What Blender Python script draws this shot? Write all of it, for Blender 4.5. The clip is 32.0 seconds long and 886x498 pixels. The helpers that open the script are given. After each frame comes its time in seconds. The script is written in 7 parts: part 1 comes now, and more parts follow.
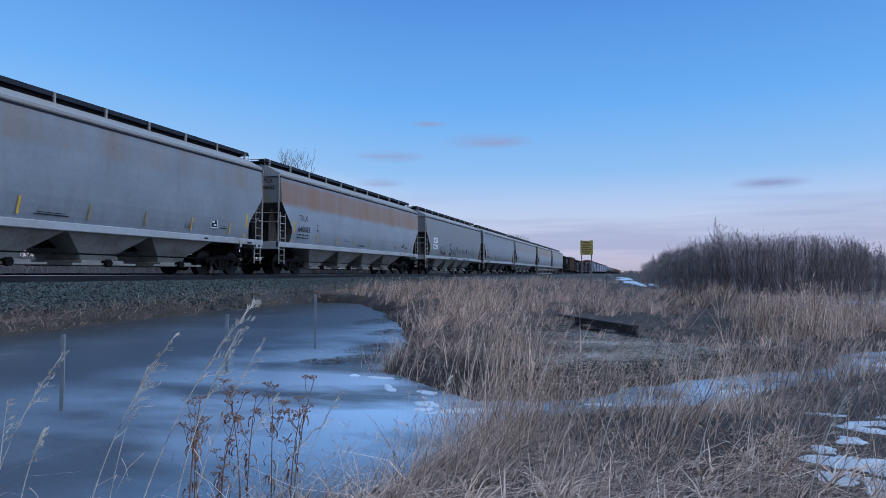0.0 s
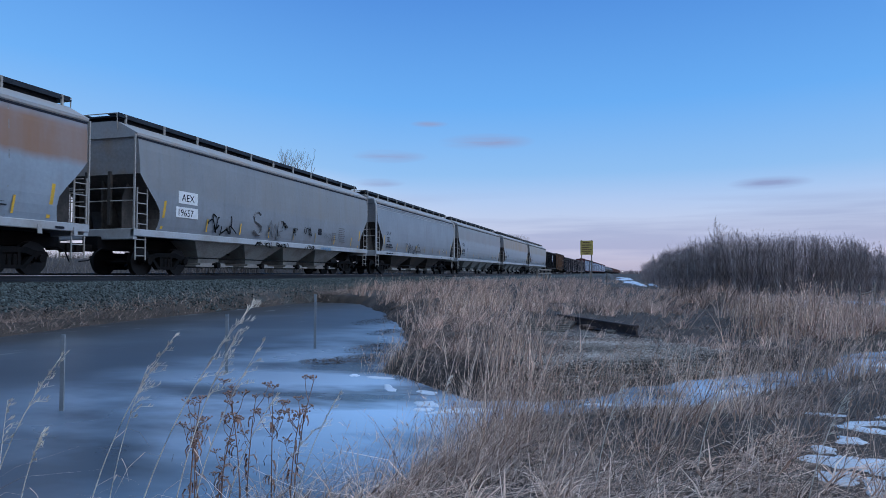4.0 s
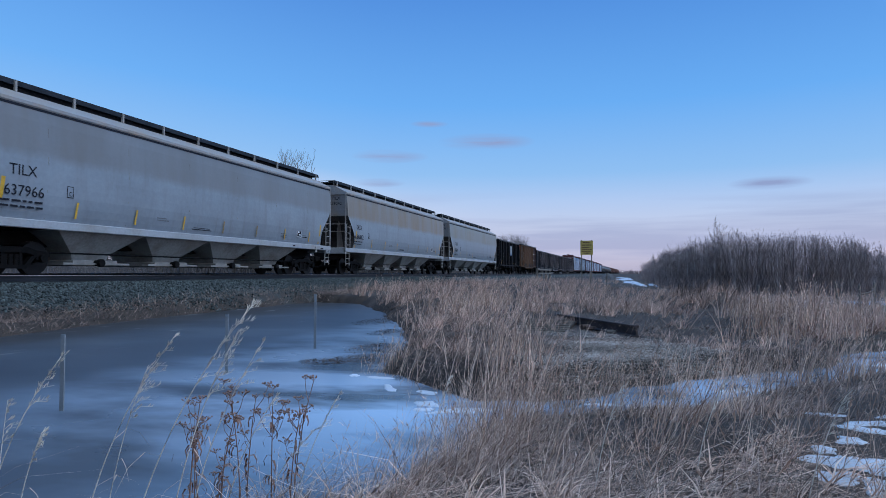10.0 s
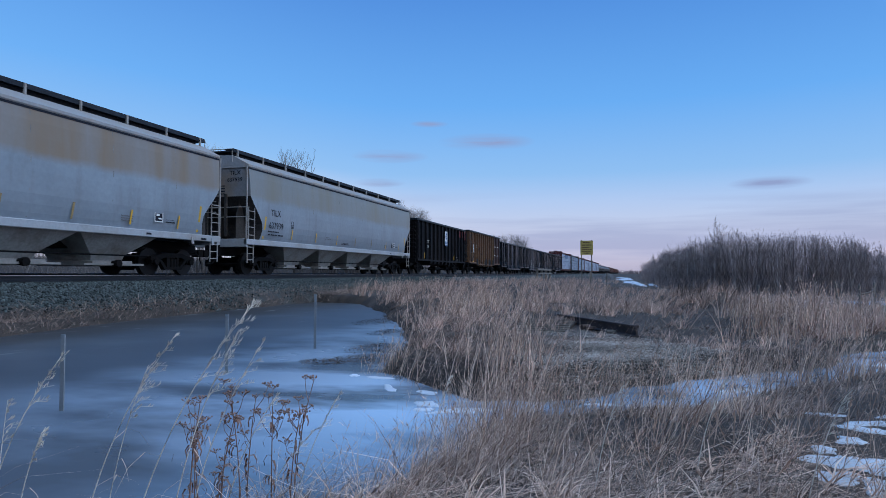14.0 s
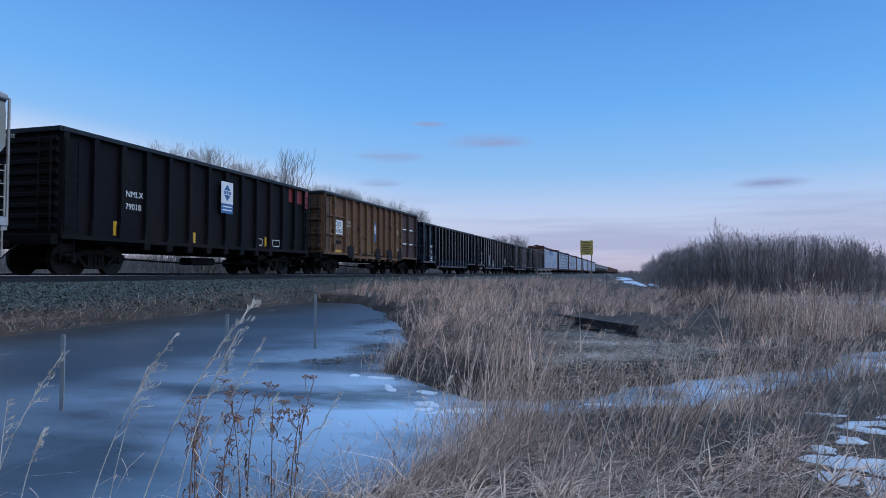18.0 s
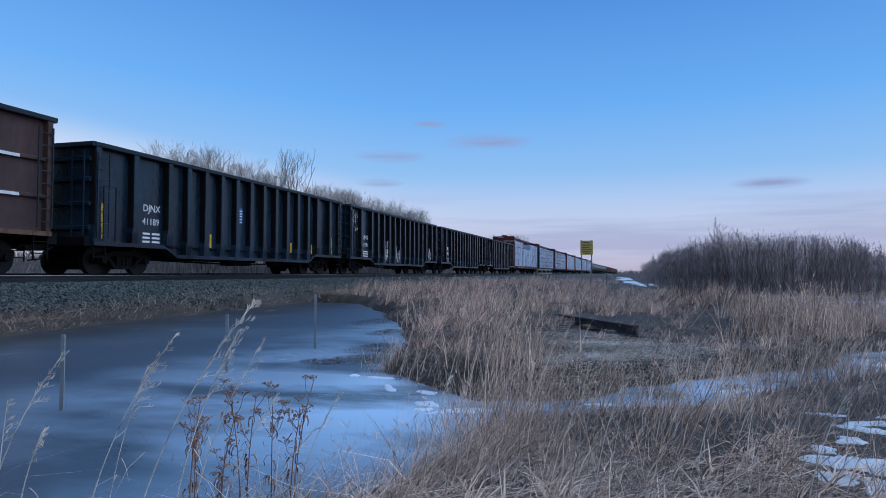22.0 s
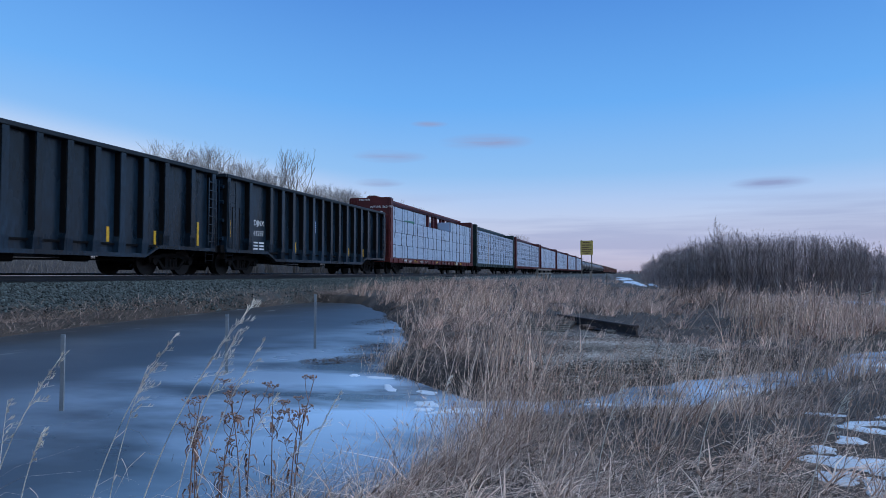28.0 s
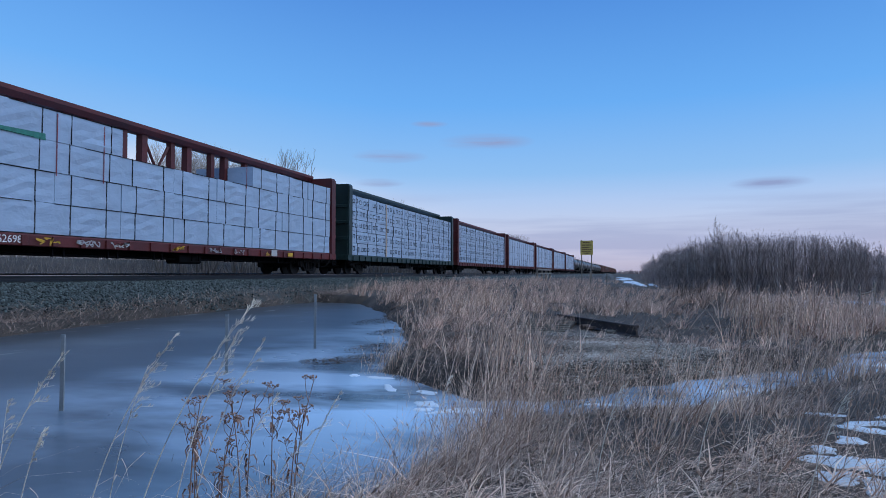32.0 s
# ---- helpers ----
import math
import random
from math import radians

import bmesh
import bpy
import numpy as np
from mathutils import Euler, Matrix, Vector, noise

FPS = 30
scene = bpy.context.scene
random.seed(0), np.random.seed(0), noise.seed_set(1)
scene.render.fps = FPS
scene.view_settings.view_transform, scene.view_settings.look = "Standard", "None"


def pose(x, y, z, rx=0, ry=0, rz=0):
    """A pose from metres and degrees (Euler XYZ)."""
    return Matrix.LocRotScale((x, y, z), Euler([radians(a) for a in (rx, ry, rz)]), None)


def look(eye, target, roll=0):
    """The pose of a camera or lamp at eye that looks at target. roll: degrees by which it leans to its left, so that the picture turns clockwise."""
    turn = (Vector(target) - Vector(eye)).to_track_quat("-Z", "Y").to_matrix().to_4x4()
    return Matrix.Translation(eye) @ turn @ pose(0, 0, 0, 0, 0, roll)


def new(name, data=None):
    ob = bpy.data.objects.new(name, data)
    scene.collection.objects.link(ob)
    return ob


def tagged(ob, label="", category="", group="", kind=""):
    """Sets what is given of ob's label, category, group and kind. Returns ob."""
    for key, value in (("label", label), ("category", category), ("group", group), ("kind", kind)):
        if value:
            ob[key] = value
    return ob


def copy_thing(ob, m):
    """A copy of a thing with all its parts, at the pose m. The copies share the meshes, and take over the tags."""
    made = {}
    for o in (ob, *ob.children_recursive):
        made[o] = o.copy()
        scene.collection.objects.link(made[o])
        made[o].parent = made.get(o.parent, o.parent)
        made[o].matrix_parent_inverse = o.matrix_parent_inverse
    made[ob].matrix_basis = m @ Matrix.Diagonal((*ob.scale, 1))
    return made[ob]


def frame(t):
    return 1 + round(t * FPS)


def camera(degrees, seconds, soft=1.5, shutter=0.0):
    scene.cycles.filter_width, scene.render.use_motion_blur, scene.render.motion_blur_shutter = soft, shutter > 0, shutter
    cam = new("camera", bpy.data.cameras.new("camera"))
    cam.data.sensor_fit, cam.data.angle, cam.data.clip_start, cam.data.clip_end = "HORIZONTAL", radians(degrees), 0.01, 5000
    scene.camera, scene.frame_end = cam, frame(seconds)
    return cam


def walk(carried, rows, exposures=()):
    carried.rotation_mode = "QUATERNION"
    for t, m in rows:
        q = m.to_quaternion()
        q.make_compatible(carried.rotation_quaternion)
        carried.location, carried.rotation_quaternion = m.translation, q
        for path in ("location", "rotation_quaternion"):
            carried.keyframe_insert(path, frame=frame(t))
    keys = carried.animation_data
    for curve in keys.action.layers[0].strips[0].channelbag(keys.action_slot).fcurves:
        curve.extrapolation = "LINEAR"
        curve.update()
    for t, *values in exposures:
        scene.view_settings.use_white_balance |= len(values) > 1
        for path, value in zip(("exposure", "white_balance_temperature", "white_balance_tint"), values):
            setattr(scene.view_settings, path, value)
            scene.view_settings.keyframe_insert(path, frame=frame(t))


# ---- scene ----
EYE = (16.383, 0.0, 0.051)
VIEW = pose(*EYE, 92.150, 0, 16.125)
cam = camera(68.371, 32.0, soft=0.7, shutter=0.1)
walk(cam, [(0.0, VIEW), (32.0, VIEW)])

# metres that the train has gone at t seconds
RUN = (238.28, 3.736, 3.378, 1.090, -0.881, -1.895)


def gone(t):
    u = t / 32.0
    return sum(c * u ** (i + 1) for i, c in enumerate(RUN))


# ---- world and light ----
SUN_AZ = (0.985, -0.17)


def make_world():
    w = bpy.data.worlds.new("world")
    scene.world = w
    w.use_nodes = True
    nt = w.node_tree
    nt.nodes.clear()
    N, L = nt.nodes.new, nt.links.new
    out = N("ShaderNodeOutputWorld")
    bg = N("ShaderNodeBackground")
    L(bg.outputs[0], out.inputs[0])
    tc = N("ShaderNodeTexCoord")
    sep = N("ShaderNodeSeparateXYZ")
    L(tc.outputs["Generated"], sep.inputs[0])
    # dusk colours by height above the horizon
    ramp = N("ShaderNodeValToRGB")
    stops = ((0.0, (0.440, 0.425, 0.580)), (0.03, (0.520, 0.545, 0.745)), (0.075, (0.470, 0.565, 0.815)),
             (0.110, (0.375, 0.535, 0.850)), (0.150, (0.228, 0.470, 0.850)), (0.25, (0.108, 0.375, 0.860)),
             (0.39, (0.062, 0.250, 0.710)), (0.7, (0.045, 0.18, 0.53)), (1.0, (0.045, 0.16, 0.45)))
    el = ramp.color_ramp.elements
    while len(el) < len(stops):
        el.new(0.5)
    for e, (p, c) in zip(el, stops):
        e.position, e.color = p, (*c, 1)
    # the pale belt stands higher to the west of the line
    west, up = N("ShaderNodeMapRange"), N("ShaderNodeMath")
    west.inputs[1].default_value, west.inputs[2].default_value = -0.35, -0.85
    west.inputs[4].default_value = 0.045
    L(sep.outputs[0], west.inputs[0])
    up.operation = "SUBTRACT"
    L(sep.outputs[2], up.inputs[0])
    L(west.outputs[0], up.inputs[1])
    L(up.outputs[0], ramp.inputs[0])
    # thin streaks of cloud, stretched along the horizon
    mp = N("ShaderNodeMapping")
    mp.inputs["Scale"].default_value = (1.6, 1.6, 26.0)
    L(tc.outputs["Generated"], mp.inputs[0])
    nz = N("ShaderNodeTexNoise")
    nz.inputs["Scale"].default_value, nz.inputs["Detail"].default_value = 1.4, 5.0
    L(mp.outputs[0], nz.inputs[0])
    cr = N("ShaderNodeValToRGB")
    cr.color_ramp.elements[0].position, cr.color_ramp.elements[1].position = 0.42, 0.60
    L(nz.outputs[0], cr.inputs[0])
    low = N("ShaderNodeMapRange")
    low.inputs[1].default_value, low.inputs[2].default_value = 0.125, 0.085
    low.inputs[4].default_value = 0.55
    L(sep.outputs[2], low.inputs[0])
    mul = N("ShaderNodeMath")
    mul.operation = "MULTIPLY"
    L(cr.outputs[0], mul.inputs[0])
    L(low.outputs[0], mul.inputs[1])
    # a few lone wisps higher up
    wisps = None
    for d, size in WISPS:
        sub = N("ShaderNodeVectorMath")
        sub.operation = "SUBTRACT"
        L(tc.outputs["Generated"], sub.inputs[0])
        sub.inputs[1].default_value = d
        m2 = N("ShaderNodeMapping")
        m2.inputs["Scale"].default_value = (1 / size, 1 / size, 5.5 / size)
        L(sub.outputs[0], m2.inputs[0])
        ln = N("ShaderNodeVectorMath")
        ln.operation = "LENGTH"
        L(m2.outputs[0], ln.inputs[0])
        mr = N("ShaderNodeMapRange")
        mr.inputs[1].default_value, mr.inputs[2].default_value = 1.0, 0.25
        L(ln.outputs["Value"], mr.inputs[0])
        if wisps is None:
            wisps = mr
        else:
            ad = N("ShaderNodeMath")
            ad.operation = "MAXIMUM"
            L(wisps.outputs[0], ad.inputs[0])
            L(mr.outputs[0], ad.inputs[1])
            wisps = ad
    nz2 = N("ShaderNodeTexNoise")
    nz2.inputs["Scale"].default_value, nz2.inputs["Detail"].default_value = 3.2, 6.0
    L(mp.outputs[0], nz2.inputs[0])
    cr2 = N("ShaderNodeMapRange")
    cr2.inputs[1].default_value, cr2.inputs[2].default_value = 0.30, 0.58
    L(nz2.outputs[0], cr2.inputs[0])
    wm = N("ShaderNodeMath")
    wm.operation = "MULTIPLY"
    L(wisps.outputs[0], wm.inputs[0])
    L(cr2.outputs[0], wm.inputs[1])
    mx = N("ShaderNodeMath")
    mx.operation = "MAXIMUM"
    L(mul.outputs[0], mx.inputs[0])
    L(wm.outputs[0], mx.inputs[1])
    sc = N("ShaderNodeMath")
    sc.operation = "MULTIPLY"
    sc.inputs[1].default_value = 0.95
    L(mx.outputs[0], sc.inputs[0])
    cm = N("ShaderNodeMixRGB")
    cm.inputs[2].default_value = (0.225, 0.300, 0.565, 1)
    L(sc.outputs[0], cm.inputs[0])
    L(ramp.outputs[0], cm.inputs[1])
    # a pale bank of cloud over the west, its top falling towards the north
    bt, bd, bm, bn, bf, bk = (N(k) for k in ("ShaderNodeMapRange", "ShaderNodeMath", "ShaderNodeMapRange", "ShaderNodeMapRange", "ShaderNodeMath", "ShaderNodeMixRGB"))
    bt.inputs[1].default_value, bt.inputs[2].default_value = -0.30, -0.78
    bt.inputs[3].default_value, bt.inputs[4].default_value = 0.105, 0.205
    L(sep.outputs[0], bt.inputs[0])
    bd.operation = "SUBTRACT"
    L(sep.outputs[2], bd.inputs[0])
    L(bt.outputs[0], bd.inputs[1])
    bm.interpolation_type = "SMOOTHSTEP"
    bm.inputs[1].default_value, bm.inputs[2].default_value = 0.030, -0.035
    L(bd.outputs[0], bm.inputs[0])
    bn.inputs[1].default_value, bn.inputs[2].default_value = -0.22, -0.55
    bn.inputs[4].default_value = 0.80
    L(sep.outputs[0], bn.inputs[0])
    bf.operation = "MULTIPLY"
    L(bm.outputs[0], bf.inputs[0])
    L(bn.outputs[0], bf.inputs[1])
    L(bf.outputs[0], bk.inputs[0])
    bk.inputs[2].default_value = (0.60, 0.66, 0.86, 1)
    # the glow where the sun has just set, behind the camera
    dot = N("ShaderNodeVectorMath")
    dot.operation = "DOT_PRODUCT"
    L(tc.outputs["Generated"], dot.inputs[0])
    dot.inputs[1].default_value = (SUN_AZ[0] * 0.8, SUN_AZ[1] * 0.8, 0.6)
    gl = N("ShaderNodeMapRange")
    gl.inputs[1].default_value, gl.inputs[2].default_value = 0.30, 1.0
    gl.inputs[4].default_value = GLOW
    L(dot.outputs["Value"], gl.inputs[0])
    gcol = N("ShaderNodeMixRGB")
    gcol.blend_type = "ADD"
    gcol.inputs[2].default_value = (0.54, 0.66, 0.86, 1)
    L(gl.outputs[0], gcol.inputs[0])
    # the sky darkens evenly round to the side away from the view
    az, dim = N("ShaderNodeMapRange"), N("ShaderNodeVectorMath")
    az.inputs[1].default_value, az.inputs[2].default_value = -1.0, 0.35
    az.inputs[3].default_value = 0.40
    L(sep.outputs[1], az.inputs[0])
    dim.operation = "SCALE"
    L(cm.outputs[0], bk.inputs[1])
    L(bk.outputs[0], dim.inputs[0])
    L(az.outputs[0], dim.inputs["Scale"])
    L(dim.outputs[0], gcol.inputs[1])
    # daylight sky with the sun at the horizon adds its own scatter
    sky = N("ShaderNodeTexSky")
    sky.sky_type, sky.sun_disc = "NISHITA", False
    sky.sun_elevation, sky.sun_rotation = radians(1.5), math.atan2(SUN_AZ[0], SUN_AZ[1])
    sm = N("ShaderNodeMixRGB")
    sm.blend_type = "ADD"
    sm.inputs[0].default_value = 0.05
    L(gcol.outputs[0], sm.inputs[1])
    L(sky.outputs[0], sm.inputs[2])
    L(sm.outputs[0], bg.inputs[0])
    bg.inputs[1].default_value = SKY_STRENGTH


GLOW = 0.6
SKY_STRENGTH = 1.0
WISPS = (((-0.2093, 0.9576, 0.1981), 0.075), ((-0.3496, 0.9200, 0.1771), 0.06), ((-0.2902, 0.9302, 0.2247), 0.03),
         ((0.1822, 0.9755, 0.1236), 0.055), ((-0.3661, 0.9204, 0.1375), 0.04))
make_world()
sun = new("sun", bpy.data.lights.new("sun", "SUN"))
sun.data.energy, sun.data.angle, sun.data.color = 1.75, radians(70), (0.68, 0.85, 1.0)
sun.matrix_world = look((60 * SUN_AZ[0], 60 * SUN_AZ[1], 95), (0, 0, 0))
scene.view_settings.exposure = 0.0
# ---- materials ----
def lin(*c):
    return (*c[:3], 1)


def mat(name, base, rough=0.7, metal=0.0, vary=0.25, scale=3.0, fine=40.0, bump=0.15, tint=None, stretch=(1, 1, 1), per=0.0, island=0.0, spec=0.5):
    """A surface with coarse and fine variation and a little relief. tint: the colour of stains; per, island: variation from piece to piece."""
    m = bpy.data.materials.new(name)
    m.use_nodes = True
    nt = m.node_tree
    N, L = nt.nodes.new, nt.links.new
    b = nt.nodes["Principled BSDF"]
    b.inputs["Metallic"].default_value = metal
    b.inputs["Specular IOR Level"].default_value = spec
    tc = N("ShaderNodeTexCoord")
    mp = N("ShaderNodeMapping")
    mp.inputs["Scale"].default_value = stretch
    L(tc.outputs["Object"], mp.inputs[0])
    n1, n2 = N("ShaderNodeTexNoise"), N("ShaderNodeTexNoise")
    n1.inputs["Scale"].default_value, n1.inputs["Detail"].default_value = scale, 6.0
    n2.inputs["Scale"].default_value, n2.inputs["Detail"].default_value = fine, 4.0
    L(mp.outputs[0], n1.inputs[0])
    L(mp.outputs[0], n2.inputs[0])
    r = N("ShaderNodeValToRGB")
    r.color_ramp.elements[0].position, r.color_ramp.elements[1].position = 0.32, 0.68
    r.color_ramp.elements[0].color = lin(*(x * (1 - vary) for x in base))
    r.color_ramp.elements[1].color = lin(*(x * (1 + vary) for x in base)) if tint is None else lin(*tint)
    if tint is not None:
        r.color_ramp.elements[0].color = lin(*base)
        r.color_ramp.elements[0].position, r.color_ramp.elements[1].position = 0.45, 0.75
    L(n1.outputs[0], r.inputs[0])
    mr = N("ShaderNodeMapRange")
    mr.inputs[1].default_value, mr.inputs[2].default_value = 0.25, 0.75
    mr.inputs[3].default_value, mr.inputs[4].default_value = 1 - vary * 0.7, 1 + vary * 0.7
    L(n2.outputs[0], mr.inputs[0])
    hsv = N("ShaderNodeHueSaturation")
    L(r.outputs[0], hsv.inputs["Color"])
    val = mr.outputs[0]
    for amount, kind, sock in ((per, "ShaderNodeObjectInfo", "Random"), (island, "ShaderNodeNewGeometry", "Random Per Island")):
        if amount:
            oi, m2, mu = N(kind), N("ShaderNodeMapRange"), N("ShaderNodeMath")
            m2.inputs[3].default_value, m2.inputs[4].default_value = 1 - amount, 1 + amount
            L(oi.outputs[sock], m2.inputs[0])
            mu.operation = "MULTIPLY"
            L(val, mu.inputs[0])
            L(m2.outputs[0], mu.inputs[1])
            val = mu.outputs[0]
    L(val, hsv.inputs["Value"])
    L(hsv.outputs[0], b.inputs["Base Color"])
    rr = N("ShaderNodeMapRange")
    rr.inputs[3].default_value, rr.inputs[4].default_value = max(0.03, rough - 0.12), min(1, rough + 0.12)
    L(n1.outputs[0], rr.inputs[0])
    L(rr.outputs[0], b.inputs["Roughness"])
    if bump:
        bp = N("ShaderNodeBump")
        bp.inputs["Strength"].default_value, bp.inputs["Distance"].default_value = bump, 0.01
        L(n2.outputs[0], bp.inputs["Height"])
        L(bp.outputs[0], b.inputs["Normal"])
    return m


def streaked(name, base, rust, lo, hi, amount, rough=0.5, seed=0.0, floor=0.5):
    """Painted car side: faded patches, grime, and rust or dust that runs down between heights lo and hi."""
    m = mat(name, base, rough, vary=0.10, scale=0.8, fine=9.0, bump=0.05)
    nt = m.node_tree
    N, L = nt.nodes.new, nt.links.new
    b = nt.nodes["Principled BSDF"]
    src = b.inputs["Base Color"].links[0].from_socket
    tc, mp, sep = N("ShaderNodeTexCoord"), N("ShaderNodeMapping"), N("ShaderNodeSeparateXYZ")
    L(tc.outputs["Object"], mp.inputs[0])
    L(tc.outputs["Object"], sep.inputs[0])
    mp.inputs["Location"].default_value = (0, seed, 0)
    mp.inputs["Scale"].default_value = (0.3, 1.0, 0.16)
    n, n2 = N("ShaderNodeTexNoise"), N("ShaderNodeTexNoise")
    n.inputs["Scale"].default_value, n.inputs["Detail"].default_value = 1.1, 4.0
    n2.inputs["Scale"].default_value, n2.inputs["Detail"].default_value = 3.6, 5.0
    L(mp.outputs[0], n.inputs[0])
    L(mp.outputs[0], n2.inputs[0])
    # the lower edge of the stain wanders
    wander = N("ShaderNodeMath")
    wander.operation = "MULTIPLY_ADD"
    wander.inputs[1].default_value, wander.inputs[2].default_value = 0.22, -0.11
    L(n.outputs[0], wander.inputs[0])
    zz = N("ShaderNodeMath")
    zz.operation = "ADD"
    L(sep.outputs[2], zz.inputs[0])
    L(wander.outputs[0], zz.inputs[1])
    band = N("ShaderNodeMapRange")
    band.inputs[1].default_value, band.inputs[2].default_value = lo, lo + 0.25
    L(zz.outputs[0], band.inputs[0])
    top = N("ShaderNodeMapRange")
    top.inputs[1].default_value, top.inputs[2].default_value = hi, hi - 0.3
    L(sep.outputs[2], top.inputs[0])
    mix = N("ShaderNodeMath")
    mix.operation = "MULTIPLY"
    L(band.outputs[0], mix.inputs[0])
    L(top.outputs[0], mix.inputs[1])
    nr = N("ShaderNodeMapRange")
    nr.inputs[1].default_value, nr.inputs[2].default_value = 0.40, 0.68
    nr.inputs[3].default_value, nr.inputs[4].default_value = amount * floor, amount
    L(n.outputs[0], nr.inputs[0])
    m3 = N("ShaderNodeMath")
    m3.operation = "MULTIPLY"
    L(mix.outputs[0], m3.inputs[0])
    L(nr.outputs[0], m3.inputs[1])
    # thin vertical runs of grime over the whole side
    g = N("ShaderNodeMapRange")
    g.inputs[1].default_value, g.inputs[2].default_value = 0.52, 0.78
    g.inputs[4].default_value = 0.30
    L(n2.outputs[0], g.inputs[0])
    c0 = N("ShaderNodeMixRGB")
    c0.inputs[2].default_value = (0.13, 0.115, 0.10, 1)
    L(g.outputs[0], c0.inputs[0])
    L(src, c0.inputs[1])
    c = N("ShaderNodeMixRGB")
    c.inputs[2].default_value = lin(*rust)
    L(m3.outputs[0], c.inputs[0])
    L(c0.outputs[0], c.inputs[1])
    L(c.outputs[0], b.inputs["Base Color"])
    return m


M = dict(
    ballast=mat("ballast", (0.095, 0.105, 0.103), 0.9, spec=0.2, vary=0.5, scale=14, fine=60, bump=0.9),
    stone=mat("stone", (0.060, 0.074, 0.074), 0.85, vary=0.3, scale=8, fine=50, island=0.8, spec=0.25),
    rail=mat("rail", (0.020, 0.023, 0.030), 0.55, 0.0, spec=0.3, vary=0.3, scale=2, fine=30),
    railhead=mat("railhead", (0.55, 0.55, 0.56), 0.22, 1.0, vary=0.08, scale=2, fine=60, bump=0.02),
    tie=mat("tie", (0.022, 0.020, 0.020), 0.9, spec=0.1, vary=0.4, scale=4, fine=40, stretch=(0.3, 3, 3), per=0.25),
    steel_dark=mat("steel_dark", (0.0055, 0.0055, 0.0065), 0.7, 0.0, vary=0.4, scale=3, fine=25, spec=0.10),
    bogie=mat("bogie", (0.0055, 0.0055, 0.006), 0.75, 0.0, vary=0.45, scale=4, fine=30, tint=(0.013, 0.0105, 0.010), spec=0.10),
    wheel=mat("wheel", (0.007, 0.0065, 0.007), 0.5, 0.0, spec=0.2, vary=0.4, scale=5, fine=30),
    grating=mat("grating", (0.020, 0.025, 0.034), 0.6, 0.0, spec=0.2, vary=0.3, scale=3, fine=30),
    whitepaint=mat("whitepaint", (0.42, 0.43, 0.45), 0.5, vary=0.12, scale=2, fine=20, tint=(0.45, 0.42, 0.38)),
    yellow=mat("yellow", (0.62, 0.36, 0.03), 0.5, vary=0.15, scale=6, fine=30),
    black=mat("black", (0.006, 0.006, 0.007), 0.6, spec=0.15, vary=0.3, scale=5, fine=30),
    white=mat("white", (0.72, 0.73, 0.74), 0.55, vary=0.1, scale=5, fine=30),
    letter=mat("letter", (0.012, 0.014, 0.022), 0.6, spec=0.2, vary=0.3, scale=6, fine=30),
    blue=mat("blue", (0.03, 0.12, 0.30), 0.5, vary=0.15, scale=5, fine=30),
    redpaint=mat("redpaint", (0.20, 0.022, 0.024), 0.5, vary=0.2, scale=5, fine=30),
    pocket=mat("pocket", (0.27, 0.285, 0.28), 0.6, vary=0.3, scale=1.6, fine=14, tint=(0.17, 0.155, 0.14)),
)
